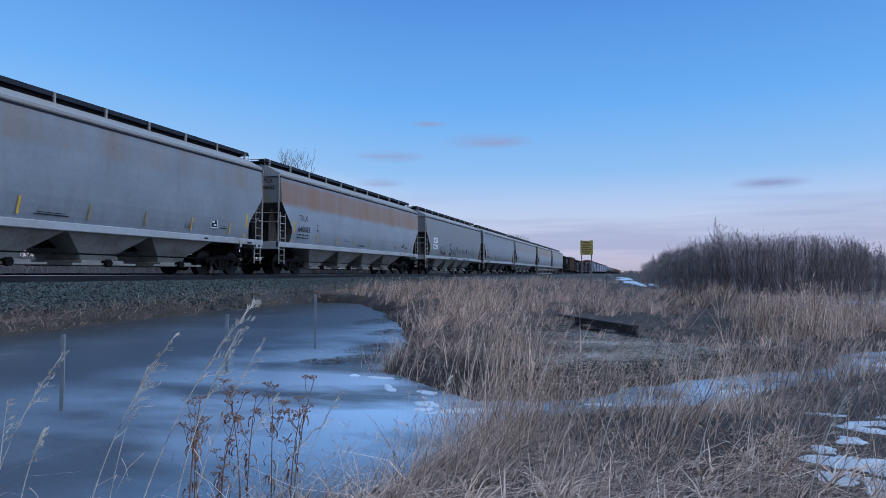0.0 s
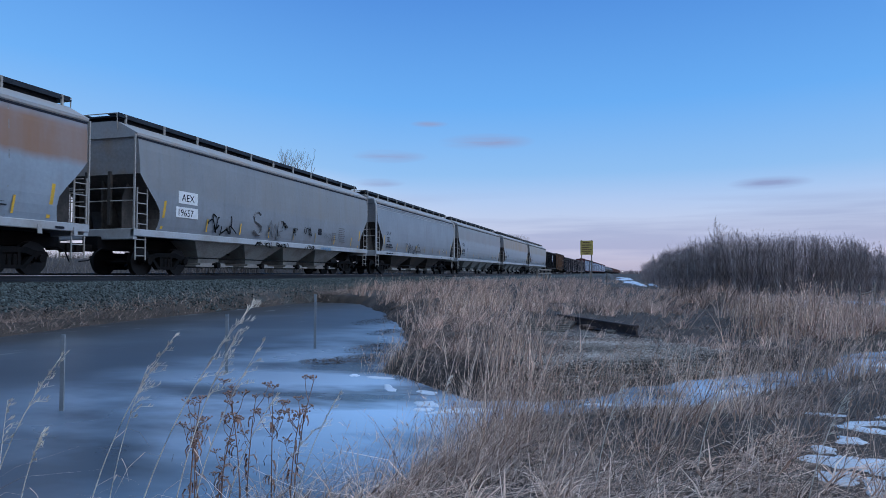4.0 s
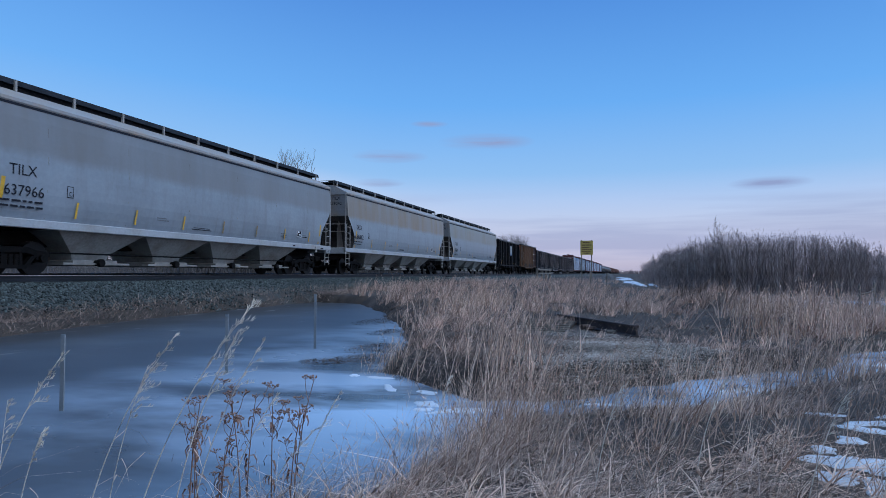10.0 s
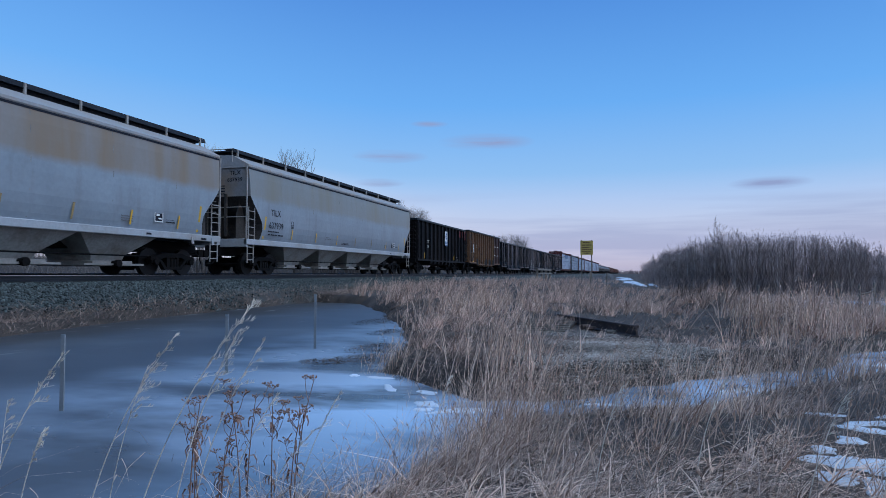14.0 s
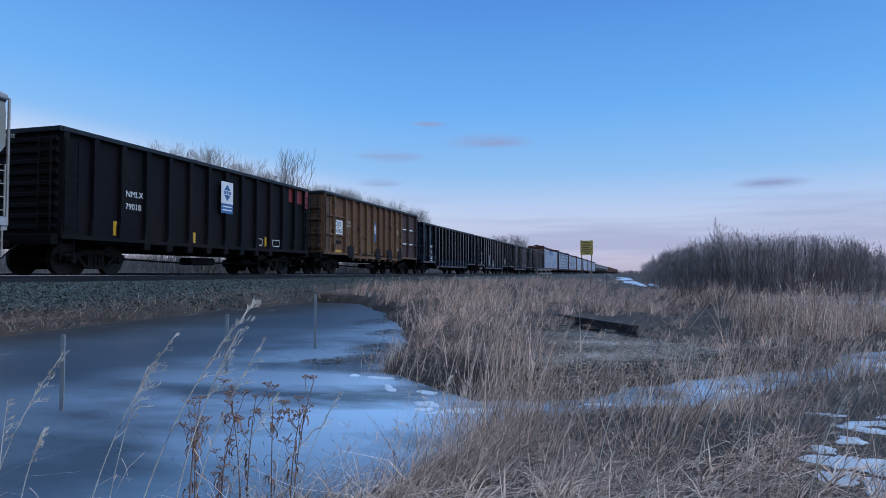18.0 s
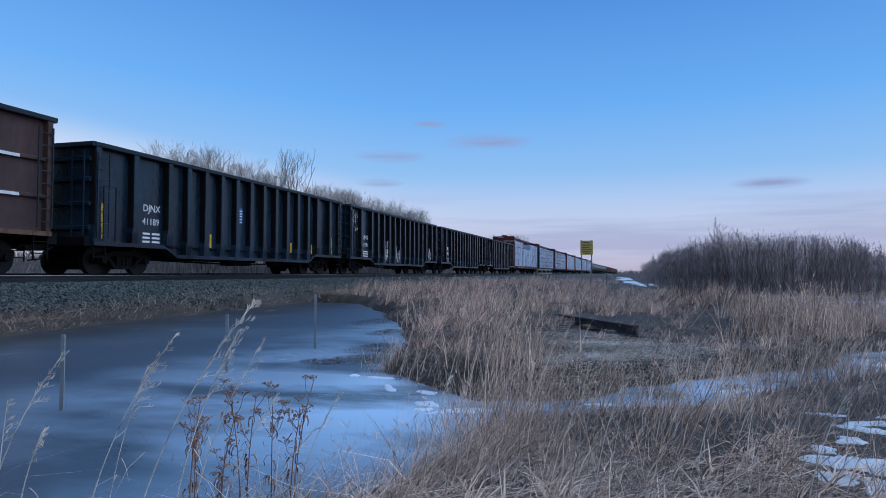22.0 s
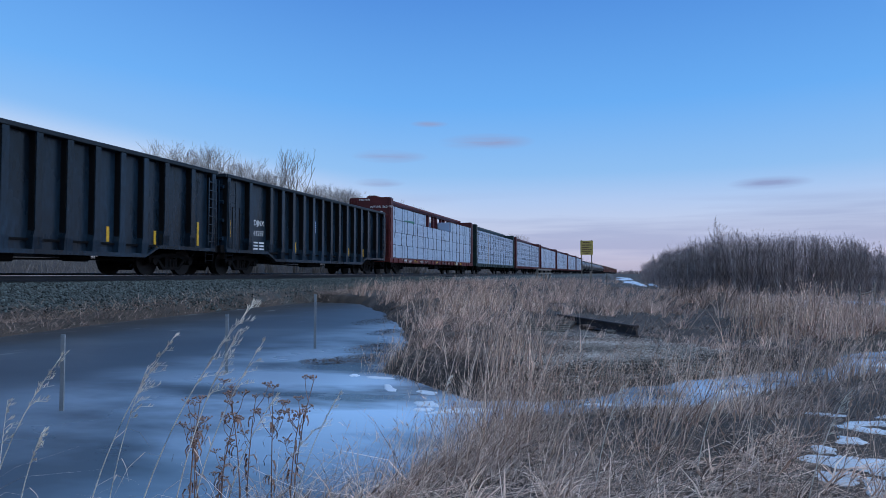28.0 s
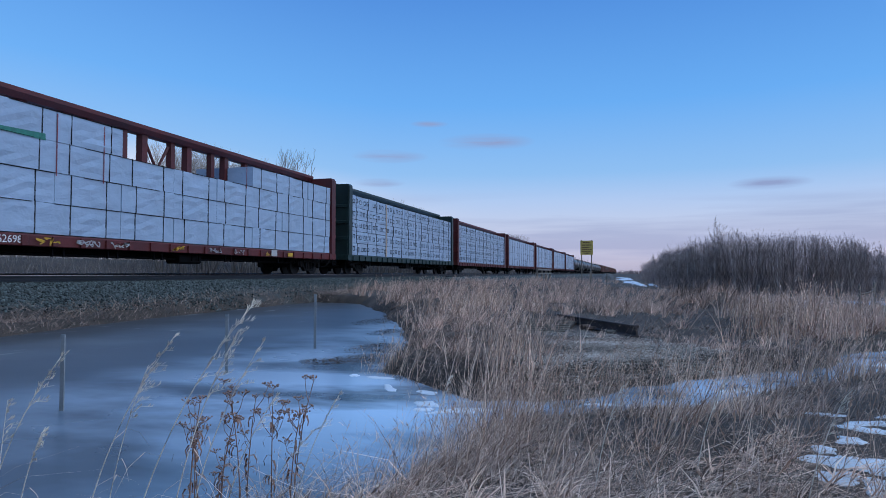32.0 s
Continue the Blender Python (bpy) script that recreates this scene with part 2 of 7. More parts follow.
# ---- mesh building ----
class Geo:
    """Collects faces of one part."""

    def __init__(self):
        self.v, self.f = [], []

    def add(self, vs, fs):
        n = len(self.v)
        self.v += [tuple(p) for p in vs]
        self.f += [tuple(i + n for i in f) for f in fs]
        return self

    def box(self, x0, x1, y0, y1, z0, z1, c=0.0):
        if c:
            d = (x1 - x0, y1 - y0, z1 - z0)
            ax = max(range(3), key=lambda i: d[i])
            lo, hi = (x0, y0, z0), (x1, y1, z1)
            a, b = [i for i in range(3) if i != ax]
            la, ha, lb, hb = lo[a], hi[a], lo[b], hi[b]
            c = min(c, (ha - la) * 0.45, (hb - lb) * 0.45)
            ring = [(la + c, lb), (ha - c, lb), (ha, lb + c), (ha, hb - c), (ha - c, hb), (la + c, hb), (la, hb - c), (la, lb + c)]
            return self.prism(ring, ax, lo[ax], hi[ax])
        vs = [(x, y, z) for z in (z0, z1) for y in (y0, y1) for x in (x0, x1)]
        return self.add(vs, [(0, 2, 3, 1), (4, 5, 7, 6), (0, 1, 5, 4), (2, 6, 7, 3), (0, 4, 6, 2), (1, 3, 7, 5)])

    def prism(self, ring, axis, lo, hi):
        """A ring of (a, b) swept along an axis; a and b are the other two axes in order."""
        n = len(ring)
        def at(p, s):
            q = [0, 0, 0]
            a, b = [i for i in range(3) if i != axis]
            q[a], q[b], q[axis] = p[0], p[1], s
            return q
        vs = [at(p, lo) for p in ring] + [at(p, hi) for p in ring]
        fs = [(i, (i + 1) % n, n + (i + 1) % n, n + i) for i in range(n)]
        return self.add(vs, fs + [tuple(range(n - 1, -1, -1)), tuple(range(n, 2 * n))])

    def cyl(self, c, r, axis, lo, hi, seg=16, r2=None):
        ring = lambda q: [(c[0] + q * math.cos(2 * math.pi * i / seg), c[1] + q * math.sin(2 * math.pi * i / seg)) for i in range(seg)]
        n = len(self.v)
        self.prism(ring(r), axis, lo, hi)
        if r2 is not None:
            a, b = [i for i in range(3) if i != axis]
            for i, p in enumerate(ring(r2)):
                q = list(self.v[n + seg + i])
                q[a], q[b] = p
                self.v[n + seg + i] = tuple(q)
        return self

    def tube(self, pts, r, seg=5, r1=None):
        pts = [Vector(p) for p in pts]
        n = len(pts)
        vs, fs = [], []
        for i, p in enumerate(pts):
            d = (pts[min(i + 1, n - 1)] - pts[max(i - 1, 0)]).normalized()
            u = d.orthogonal().normalized() if abs(d.z) > 0.9 else d.cross(Vector((0, 0, 1))).normalized()
            w = d.cross(u)
            q = r if r1 is None else r + (r1 - r) * i / (n - 1)
            vs += [p + q * (u * math.cos(2 * math.pi * k / seg) + w * math.sin(2 * math.pi * k / seg)) for k in range(seg)]
        for i in range(n - 1):
            fs += [(i * seg + k, i * seg + (k + 1) % seg, (i + 1) * seg + (k + 1) % seg, (i + 1) * seg + k) for k in range(seg)]
        fs += [tuple(range(seg - 1, -1, -1)), tuple(range((n - 1) * seg, n * seg))]
        return self.add(vs, fs)

    def mesh(self, name, material, smooth=False):
        me = bpy.data.meshes.new(name)
        me.from_pydata(self.v, [], self.f)
        me.materials.append(material)
        if smooth:
            me.shade_smooth()
        me.update()
        return me


def fix_normals(me):
    bm = bmesh.new()
    bm.from_mesh(me)
    loose = [v for v in bm.verts if not v.link_faces]
    if loose:
        bmesh.ops.delete(bm, geom=loose, context="VERTS")
    bmesh.ops.recalc_face_normals(bm, faces=bm.faces)
    bm.to_mesh(me)
    bm.free()
    return me


def part(name, geo, material, parent, label="", at=None, smooth=False):
    me = geo if isinstance(geo, bpy.types.Mesh) else fix_normals(geo.mesh(name, material, smooth))
    ob = new(name, me)
    ob.parent = parent
    if at:
        ob.location = at
    return tagged(ob, label)


def thing(name, label, category, group="", at=(0, 0, 0)):
    ob = new(name)
    ob.location = at
    ob.empty_display_size = 0.2
    return tagged(ob, label, category, group)


def cloud(name, verts, faces, material, kind="stuff", label="", category="", smooth=False):
    """One large mesh from arrays of corners and equal-sided faces."""
    me = bpy.data.meshes.new(name)
    verts, faces = np.asarray(verts, "f"), np.asarray(faces, "i")
    k = faces.shape[1]
    me.vertices.add(len(verts))
    me.vertices.foreach_set("co", verts.ravel())
    me.loops.add(faces.size)
    me.loops.foreach_set("vertex_index", faces.ravel())
    me.polygons.add(len(faces))
    me.polygons.foreach_set("loop_start", np.arange(0, faces.size, k, dtype="i"))
    me.update(calc_edges=True)
    me.materials.append(material)
    if smooth:
        me.shade_smooth()
    ob = new(name, me)
    return tagged(ob, label, category, "", kind)
# ---- ground ----
ICE = -1.13
POND = ((5.1, 9.4), (4.72, 11.3), (4.32, 14), (3.98, 18), (3.75, 22), (3.8, 24.5), (6.2, 23.5), (9.3, 18.2), (11.9, 12.6), (12.6, 10.6), (13.0, 9.0),
        (13.5, 7.4), (14.4, 6.4), (15.0, 5.9), (15.1, 5.2), (15.2, 4.5), (15.15, 3.7), (14.9, 3.0), (13.5, 2.3), (11, 1.2), (8, -3), (4, -8), (2.5, -12), (2, -30), (5, -30), (5, 0))
DITCH = ((14.8, 5.9), (15.5, 6.05), (15.93, 6.22), (16.27, 6.8), (16.84, 7.33), (17.48, 8.02), (18.43, 8.92), (19.54, 10.71), (21.2, 12.8), (22.4, 12.4), (20.4, 9.9),
         (19.0, 8.5), (18.0, 7.5), (17.2, 6.4), (16.7, 5.95), (16.06, 5.6), (15.3, 5.2), (14.9, 5.0))
DITCH_LINE = ((14.9, 5.5), (15.6, 5.65), (16.2, 6.1), (16.9, 6.6), (17.7, 7.4), (18.6, 8.4), (20.0, 10.3), (21.8, 12.6))


def dist_poly(px, py, poly):
    """Signed distance to a closed outline, negative inside."""
    d = np.full(px.shape, 1e9)
    inside = np.zeros(px.shape, bool)
    n = len(poly)
    for i in range(n):
        (ax, ay), (bx, by) = poly[i], poly[(i + 1) % n]
        ex, ey = bx - ax, by - ay
        t = np.clip(((px - ax) * ex + (py - ay) * ey) / (ex * ex + ey * ey), 0, 1)
        d = np.minimum(d, np.hypot(px - ax - t * ex, py - ay - t * ey))
        if ay != by:
            inside ^= ((ay > py) != (by > py)) & (px < (bx - ax) * (py - ay) / (by - ay) + ax)
    return np.where(inside, -d, d)


def waves(x, y, k, seed):
    """Smooth unevenness of about -1 to 1."""
    r = np.random.RandomState(seed)
    s = 0
    for i in range(6):
        a, f, p = r.uniform(0, 6.28), k * r.uniform(0.6, 1.7), r.uniform(0, 6.28)
        s = s + np.sin((x * math.cos(a) + y * math.sin(a)) * f + p)
    return s / 3.0


def lerp(x, xs, ys):
    return np.interp(x, xs, ys)


def shore(x, y):
    """Distance outside the water: negative on the pond and in the ditch."""
    d = np.minimum(dist_poly(x, y, POND), dist_poly(x, y, DITCH) - 0.12 * waves(x, y, 2.3, 5))
    return d + 0.09 * waves(x, y, 3.1, 3) + 0.05 * waves(x, y, 8.0, 6)


def height(x, y):
    x, y = np.asarray(x, float), np.asarray(y, float)
    # field level, rising a little towards the railway further on, and sinking to the wood
    field = -0.93 + 0.05 * waves(x, y, 0.9, 1) + 0.03 * waves(x, y, 2.6, 2)
    field = field + lerp(y, (10, 26, 60), (0, 0.16, 0.22)) * lerp(x, (9, 17), (1, 0.25))
    field = field - lerp(y, (14, 40), (0, 0.55)) * lerp(x, (17, 21), (0, 1)) * lerp(x, (60, 120), (1, 0))
    # an old spoil heap
    field = field + 0.42 * np.exp(-((x - 18.9) / 1.3) ** 2 - ((y - 22.0) / 1.6) ** 2)
    # bank of the line
    prof = lerp(x, (-60, -16, -9.5, -7.2, -6.0, 2.05, 2.35, 4.5, 7.5, 9.5), (1.3, 0.95, -0.7, -0.6, -0.26, -0.22, -0.26, -1.02, -1.02, -2.0))
    land = np.maximum(field, prof)
    land = np.where(x < 2.9, prof, land)
    s = shore(x, y)
    low = ICE - 0.12 - 0.5 * np.clip(-s, 0, 0.8)
    t = np.clip((s + 0.25) / 0.75, 0, 1)
    t = t * t * (3 - 2 * t)
    # the near margin of the ditch shelves gently
    near = lerp(x, (14.6, 15.2), (0, 1)) * lerp(y - 1.15 * np.maximum(x - 16.5, 0), (5.9, 6.5), (1, 0))
    t = t + (lerp(s, (-0.25, 0.0, 0.25, 1.5), (0, 0.42, 0.55, 1)) - t) * near
    wet = np.where(x < 5.2, np.clip((s + 0.1) / 0.3, 0, 1), t)
    return np.where(x < 2.9, land, low + (land - low) * wet)


def spread(lo, hi, fine, coarse_lo, coarse_hi):
    """Grid lines: even between lo and hi, ever wider outside."""
    mid = np.arange(lo, hi, fine)
    a, s = [], fine
    p = lo
    while p > coarse_lo:
        s *= 1.18
        p -= s
        a.append(p)
    b, s = [], fine
    p = mid[-1]
    while p < coarse_hi:
        s *= 1.18
        p += s
        b.append(p)
    return np.array(a[::-1] + list(mid) + b)


def make_ground():
    xs, ys = spread(-8, 24, 0.14, -1500, 1500), spread(1, 30, 0.16, -1500, 2600)
    X, Y = np.meshgrid(xs, ys)
    Z = height(X, Y)
    n, m = X.shape
    idx = np.arange(n * m).reshape(n, m)
    q = np.stack([idx[:-1, :-1], idx[:-1, 1:], idx[1:, 1:], idx[1:, :-1]], -1).reshape(-1, 4)
    return cloud("ground", np.stack([X, Y, Z], -1).reshape(-1, 3), q, M["soil"], "structure", "dead grass and bare earth beside a railway bank", "ground", smooth=True)


def soil_material():
    m = mat("soil", (0.045, 0.034, 0.028), 0.95, vary=0.45, scale=0.9, fine=14, bump=0.8, tint=(0.085, 0.063, 0.051))
    nt = m.node_tree
    N, L = nt.nodes.new, nt.links.new
    b = nt.nodes["Principled BSDF"]
    src = b.inputs["Base Color"].links[0].from_socket
    tc, sep = N("ShaderNodeTexCoord"), N("ShaderNodeSeparateXYZ")
    L(tc.outputs["Object"], sep.inputs[0])
    # crushed stone under the tracks
    a, c = N("ShaderNodeMapRange"), N("ShaderNodeMapRange")
    nz, ad = N("ShaderNodeTexNoise"), N("ShaderNodeMath")
    nz.inputs["Scale"].default_value = 2.0
    L(tc.outputs["Object"], nz.inputs[0])
    ad.operation = "MULTIPLY_ADD"
    ad.inputs[1].default_value = 1.6
    L(nz.outputs[0], ad.inputs[0])
    L(sep.outputs[0], ad.inputs[2])
    a.inputs[1].default_value, a.inputs[2].default_value = 4.6, 4.1
    L(ad.outputs[0], a.inputs[0])
    c.inputs[1].default_value, c.inputs[2].default_value = -9.0, -8.2
    L(sep.outputs[0], c.inputs[0])
    mu = N("ShaderNodeMath")
    mu.operation = "MULTIPLY"
    L(a.outputs[0], mu.inputs[0])
    L(c.outputs[0], mu.inputs[1])
    vor = N("ShaderNodeTexVoronoi")
    vor.inputs["Scale"].default_value = 16
    L(tc.outputs["Object"], vor.inputs[0])
    cr = N("ShaderNodeMixRGB")
    cr.inputs[1].default_value, cr.inputs[2].default_value = (0.014, 0.018, 0.018, 1), (0.085, 0.10, 0.10, 1)
    sp = N("ShaderNodeSeparateColor")
    L(vor.outputs["Color"], sp.inputs[0])
    L(sp.outputs[0], cr.inputs[0])
    mx = N("ShaderNodeMixRGB")
    L(mu.outputs[0], mx.inputs[0])
    L(src, mx.inputs[1])
    L(cr.outputs[0], mx.inputs[2])
    L(mx.outputs[0], b.inputs["Base Color"])
    return m


def ice_material():
    """Grey milky ice, glazed and wet towards the field's side, with reflections of bank and sky put into its colour."""
    m = bpy.data.materials.new("ice")
    m.use_nodes = True
    nt = m.node_tree
    N, L = nt.nodes.new, nt.links.new
    b = nt.nodes["Principled BSDF"]
    tc, mp, sep = N("ShaderNodeTexCoord"), N("ShaderNodeMapping"), N("ShaderNodeSeparateXYZ")
    mp.inputs["Scale"].default_value = (0.6, 1.0, 1)
    L(tc.outputs["Object"], mp.inputs[0])
    L(tc.outputs["Object"], sep.inputs[0])

    def noise(scale, detail, src=mp):
        n = N("ShaderNodeTexNoise")
        n.inputs["Scale"].default_value, n.inputs["Detail"].default_value = scale, detail
        L(src.outputs[0], n.inputs[0])
        return n.outputs[0]

    def ranged(src, a0, a1, b0=0.0, b1=1.0):
        r = N("ShaderNodeMapRange")
        for k, v in enumerate((a0, a1, b0, b1)):
            r.inputs[k + 1].default_value = v
        L(src, r.inputs[0])
        return r.outputs[0]

    def calc(op, p, q):
        r = N("ShaderNodeMath")
        r.operation = op
        for k, v in enumerate((p, q)):
            if isinstance(v, float):
                r.inputs[k].default_value = v
            else:
                L(v, r.inputs[k])
        return r.outputs[0]

    def blend(f, p, q):
        r = N("ShaderNodeMixRGB")
        L(f, r.inputs[0])
        for k, v in ((1, p), (2, q)):
            if isinstance(v, tuple):
                r.inputs[k].default_value = (*v, 1)
            else:
                L(v, r.inputs[k])
        return r.outputs[0]

    broad, mid, fine = noise(0.35, 3), noise(1.1, 4), noise(9, 3)
    body = blend(ranged(broad, 0.38, 0.66), (0.058, 0.075, 0.100), (0.088, 0.113, 0.147))
    # brown-grey reflection of bank and train painted into the ice, streaked along the bank
    st = N("ShaderNodeMapping")
    st.inputs["Scale"].default_value = (1.1, 0.28, 1)
    L(tc.outputs["Object"], st.inputs[0])
    bank_reflection = calc("MULTIPLY", ranged(calc("ADD", sep.outputs[0], calc("MULTIPLY", noise(1.3, 4, st), 3.2)), 9.6, 6.6), 0.85)
    body = blend(bank_reflection, body, (0.050, 0.047, 0.046))
    flecks = calc("MULTIPLY", ranged(noise(2.6, 3, st), 0.66, 0.72), ranged(sep.outputs[0], 9.0, 6.5, 0.0, 0.6))
    body = blend(flecks, body, (0.42, 0.42, 0.43))
    # pale ice in the shallows by the field, the bright sky's reflection painted in
    east = ranged(sep.outputs[0], 10.0, 13.6)
    south = ranged(sep.outputs[1], 3.2, 5.2, 0.25, 1.0)
    white = calc("MULTIPLY", calc("MULTIPLY", east, south), ranged(mid, 0.32, 0.56))
    body = blend(white, body, (0.44, 0.59, 0.78))
    L(body, b.inputs["Base Color"])
    # glaze: smooth on the field's side, and in patches elsewhere
    glaze = calc("MAXIMUM", ranged(calc("ADD", sep.outputs[0], calc("MULTIPLY", mid, 3.0)), 12.0, 14.6), calc("MULTIPLY", ranged(broad, 0.50, 0.64), 0.2))
    L(ranged(glaze, 0.0, 1.0, 0.40, 0.17), b.inputs["Roughness"])
    b.inputs["IOR"].default_value = 1.33
    bp = N("ShaderNodeBump")
    bp.inputs["Strength"].default_value, bp.inputs["Distance"].default_value = 0.05, 0.02
    L(fine, bp.inputs["Height"])
    L(bp.outputs[0], b.inputs["Normal"])
    return m


M["soil"] = soil_material()
M["ice"] = ice_material()
ground = make_ground()
g = Geo()
g.add([(3.0, -60, ICE), (40, -60, ICE), (40, 32, ICE), (3.0, 32, ICE)], [(0, 1, 2, 3)])
ice = tagged(new("water", g.mesh("water", M["ice"])), "frozen grey-blue pond ice between railway bank and grass", "ice", "", "structure")


# ---- tracks ----
RAIL = ((-0.07, -0.18), (0.07, -0.18), (0.07, -0.168), (0.012, -0.15), (0.012, -0.045), (0.036, -0.034), (0.036, -0.006), (0.028, 0), (-0.028, 0), (-0.036, -0.006), (-0.036, -0.034), (-0.012, -0.045), (-0.012, -0.15), (-0.07, -0.168))


def make_track(name, cx, top, label):
    tr = tagged(thing(name, label, "track"), kind="structure")
    for s in (-0.753, 0.753):
        part("rail", Geo().prism([(cx + s + a, top + b) for a, b in RAIL], 1, -60, 900), M["rail"], tr)
        part("rail_head", Geo().box(cx + s - 0.0385, cx + s + 0.0385, -60, 900, top - 0.016, top + 0.004, 0.004), M["railhead"], tr, "polished steel running surface")
    me = fix_normals(Geo().box(-1.3, 1.3, -0.11, 0.11, -0.17, 0, 0.015).mesh("sleeper", M["tie"]))
    for i in range(110):
        part("sleeper", me, None, tr, at=(cx + random.uniform(-0.03, 0.03), 2 + i * 0.56, top - 0.181))
    return tr


make_track("railway_track", 0.0, 0.0, "near railway track of steel rails on wooden sleepers in ballast")
make_track("railway_track", -4.3, 0.07, "second parallel railway track behind the train")
# ---- railway cars ----
K = 0.94
WHEELS = []
M["pipe"] = mat("dusty_grey", (0.24, 0.23, 0.215), 0.7, vary=0.25, scale=2, fine=20)
M["dullyellow"] = mat("dull_yellow", (0.27, 0.19, 0.08), 0.6, vary=0.3, scale=6, fine=30)
M["trim"] = mat("dusty_trim", (0.34, 0.325, 0.31), 0.6, vary=0.2, scale=3, fine=20, tint=(0.24, 0.20, 0.165))
M["endsheet"] = mat("end_sheet_paint", (0.25, 0.25, 0.255), 0.55, vary=0.2, scale=1.2, fine=10, tint=(0.27, 0.20, 0.145))
M["ghost"] = mat("faded_ink", (0.13, 0.135, 0.145), 0.6, vary=0.3, scale=6, fine=30)
M["ghostwhite"] = mat("faded_white", (0.28, 0.25, 0.23), 0.6, vary=0.3, scale=6, fine=30)
M["bluespray"] = mat("blue_spray", (0.16, 0.28, 0.42), 0.6, vary=0.3, scale=6, fine=30)
M["greenwrap"] = mat("green_wrap", (0.02, 0.16, 0.12), 0.5, vary=0.2, scale=6, fine=30)
M["woodstrip"] = mat("wood_strip", (0.42, 0.33, 0.25), 0.7, vary=0.2, scale=6, fine=30)
CARS = []


def lettering(text, size, material, parent, at, face="side", label="", name="lettering"):
    """Stencilled characters on a car's near side or its end."""
    cu = bpy.data.curves.new("text", "FONT")
    cu.body, cu.size, cu.fill_mode, cu.resolution_u = text, size, "FRONT", 2
    cu.extrude = 0.002
    tmp = bpy.data.objects.new("text", cu)
    scene.collection.objects.link(tmp)
    me = bpy.data.meshes.new_from_object(tmp.evaluated_get(bpy.context.evaluated_depsgraph_get()))
    bpy.data.objects.remove(tmp)
    bpy.data.curves.remove(cu)
    me.name = name
    me.materials.clear()
    me.materials.append(material)
    # on the near side one reads along +y, on the end that faces the camera along +x
    me.transform(pose(0, 0, 0, 90, 0, 90 if face == "side" else 0))
    ob = part(name, me, material, parent, label)
    ob.location = at
    return ob


def bars(rows, parent, x, material, name="small_print"):
    """Small unreadable print: rows of (y, z, length, height)."""
    g = Geo()
    for y, z, l, h in rows:
        g.box(x, x + 0.004, y, y + l, z, z + h)
    return tagged(part(name, g, material, parent), kind="stuff")


def scribble(parent, x, y, z, w, h, material, seed, n=5, t=0.03):
    """Sprayed scrawl: quick looping strokes of paint that lie on the side."""
    r = random.Random(seed)
    g = Geo()
    for i in range(n):
        cx, half = y + w * (i + 0.5) / n, w / n * 0.85
        keys = [(cx + r.uniform(-half, half), z + h * (r.random() ** 0.8 if k % 2 else 1 - r.random() ** 0.8)) for k in range(r.choice((4, 5, 6)))]
        pts = []
        for k in range(len(keys) - 1):
            p0, p1, p2, p3 = keys[max(0, k - 1)], keys[k], keys[k + 1], keys[min(len(keys) - 1, k + 2)]
            for q in range(7):
                u = q / 7
                pts.append(tuple(0.5 * (2 * b + (c - a) * u + (2 * a - 5 * b + 4 * c - d) * u * u + (3 * b - a - 3 * c + d) * u ** 3) for a, b, c, d in zip(p0, p1, p2, p3)))
        for (p, q), (p2, q2) in zip(pts, pts[1:]):
            d = math.hypot(p2 - p, q2 - q) or 1
            nx, ny = -(q2 - q) / d * t / 2, (p2 - p) / d * t / 2
            g.add([(x, p + nx, q + ny), (x, p - nx, q - ny), (x, p2 - nx, q2 - ny), (x, p2 + nx, q2 + ny)], [(0, 1, 2, 3)])
    return tagged(part("graffiti", g, material, parent, "sprayed scrawl"), kind="stuff")


WHEEL_R = 0.455
SHARED = {}


def shared(key, make):
    if key not in SHARED:
        SHARED[key] = make()
    return SHARED[key]


def wheelset_mesh():
    g = Geo()
    g.cyl((0, 0), 0.09, 0, -1.02, 1.02, 10)
    for s in (-1, 1):
        a, b = sorted((s * 0.685, s * 0.80))
        g.cyl((0, 0), WHEEL_R, 0, a, b, 28)
        a, b = sorted((s * 0.655, s * 0.69))
        g.cyl((0, 0), WHEEL_R + 0.025, 0, a, b, 28)
        # dished plate and hub ring
        a, b = sorted((s * 0.80, s * 0.812))
        g.cyl((0, 0), 0.20, 0, a, b, 16)
        a, b = sorted((s * 0.812, s * 0.90))
        g.cyl((0, 0), 0.12, 0, a, b, 12)
    return fix_normals(g.mesh("wheelset", M["wheel"]))


def sideframe_mesh():
    g = Geo()
    # upper and lower members, with the window for the springs between them
    top = [(-1.12, 0.50), (-1.10, 0.63), (-0.70, 0.67), (-0.45, 0.75), (0.45, 0.75), (0.70, 0.67), (1.10, 0.63), (1.12, 0.50), (0.66, 0.52), (0.40, 0.60), (-0.40, 0.60), (-0.66, 0.52)]
    low = [(-0.72, 0.52), (-0.42, 0.18), (0.42, 0.18), (0.72, 0.52), (0.58, 0.52), (0.36, 0.28), (-0.36, 0.28), (-0.58, 0.52)]
    for ring in (top, low):
        n = len(ring)
        g.prism([(y, z) for y, z in ring], 0, 0.93, 1.09)
    for y in (-0.30, 0.22):
        g.box(0.94, 1.07, y, y + 0.09, 0.26, 0.62)
    for y in (-0.16, 0, 0.16):
        g.box(0.96, 1.06, y - 0.06, y + 0.06, 0.28, 0.55, 0.02)
    for y in (-0.89, 0.89):
        g.cyl((y, 0.455), 0.11, 0, 1.02, 1.17, 12)
        g.box(0.92, 1.08, y - 0.17, y + 0.17, 0.40, 0.62, 0.02)
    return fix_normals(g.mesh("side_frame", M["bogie"]))


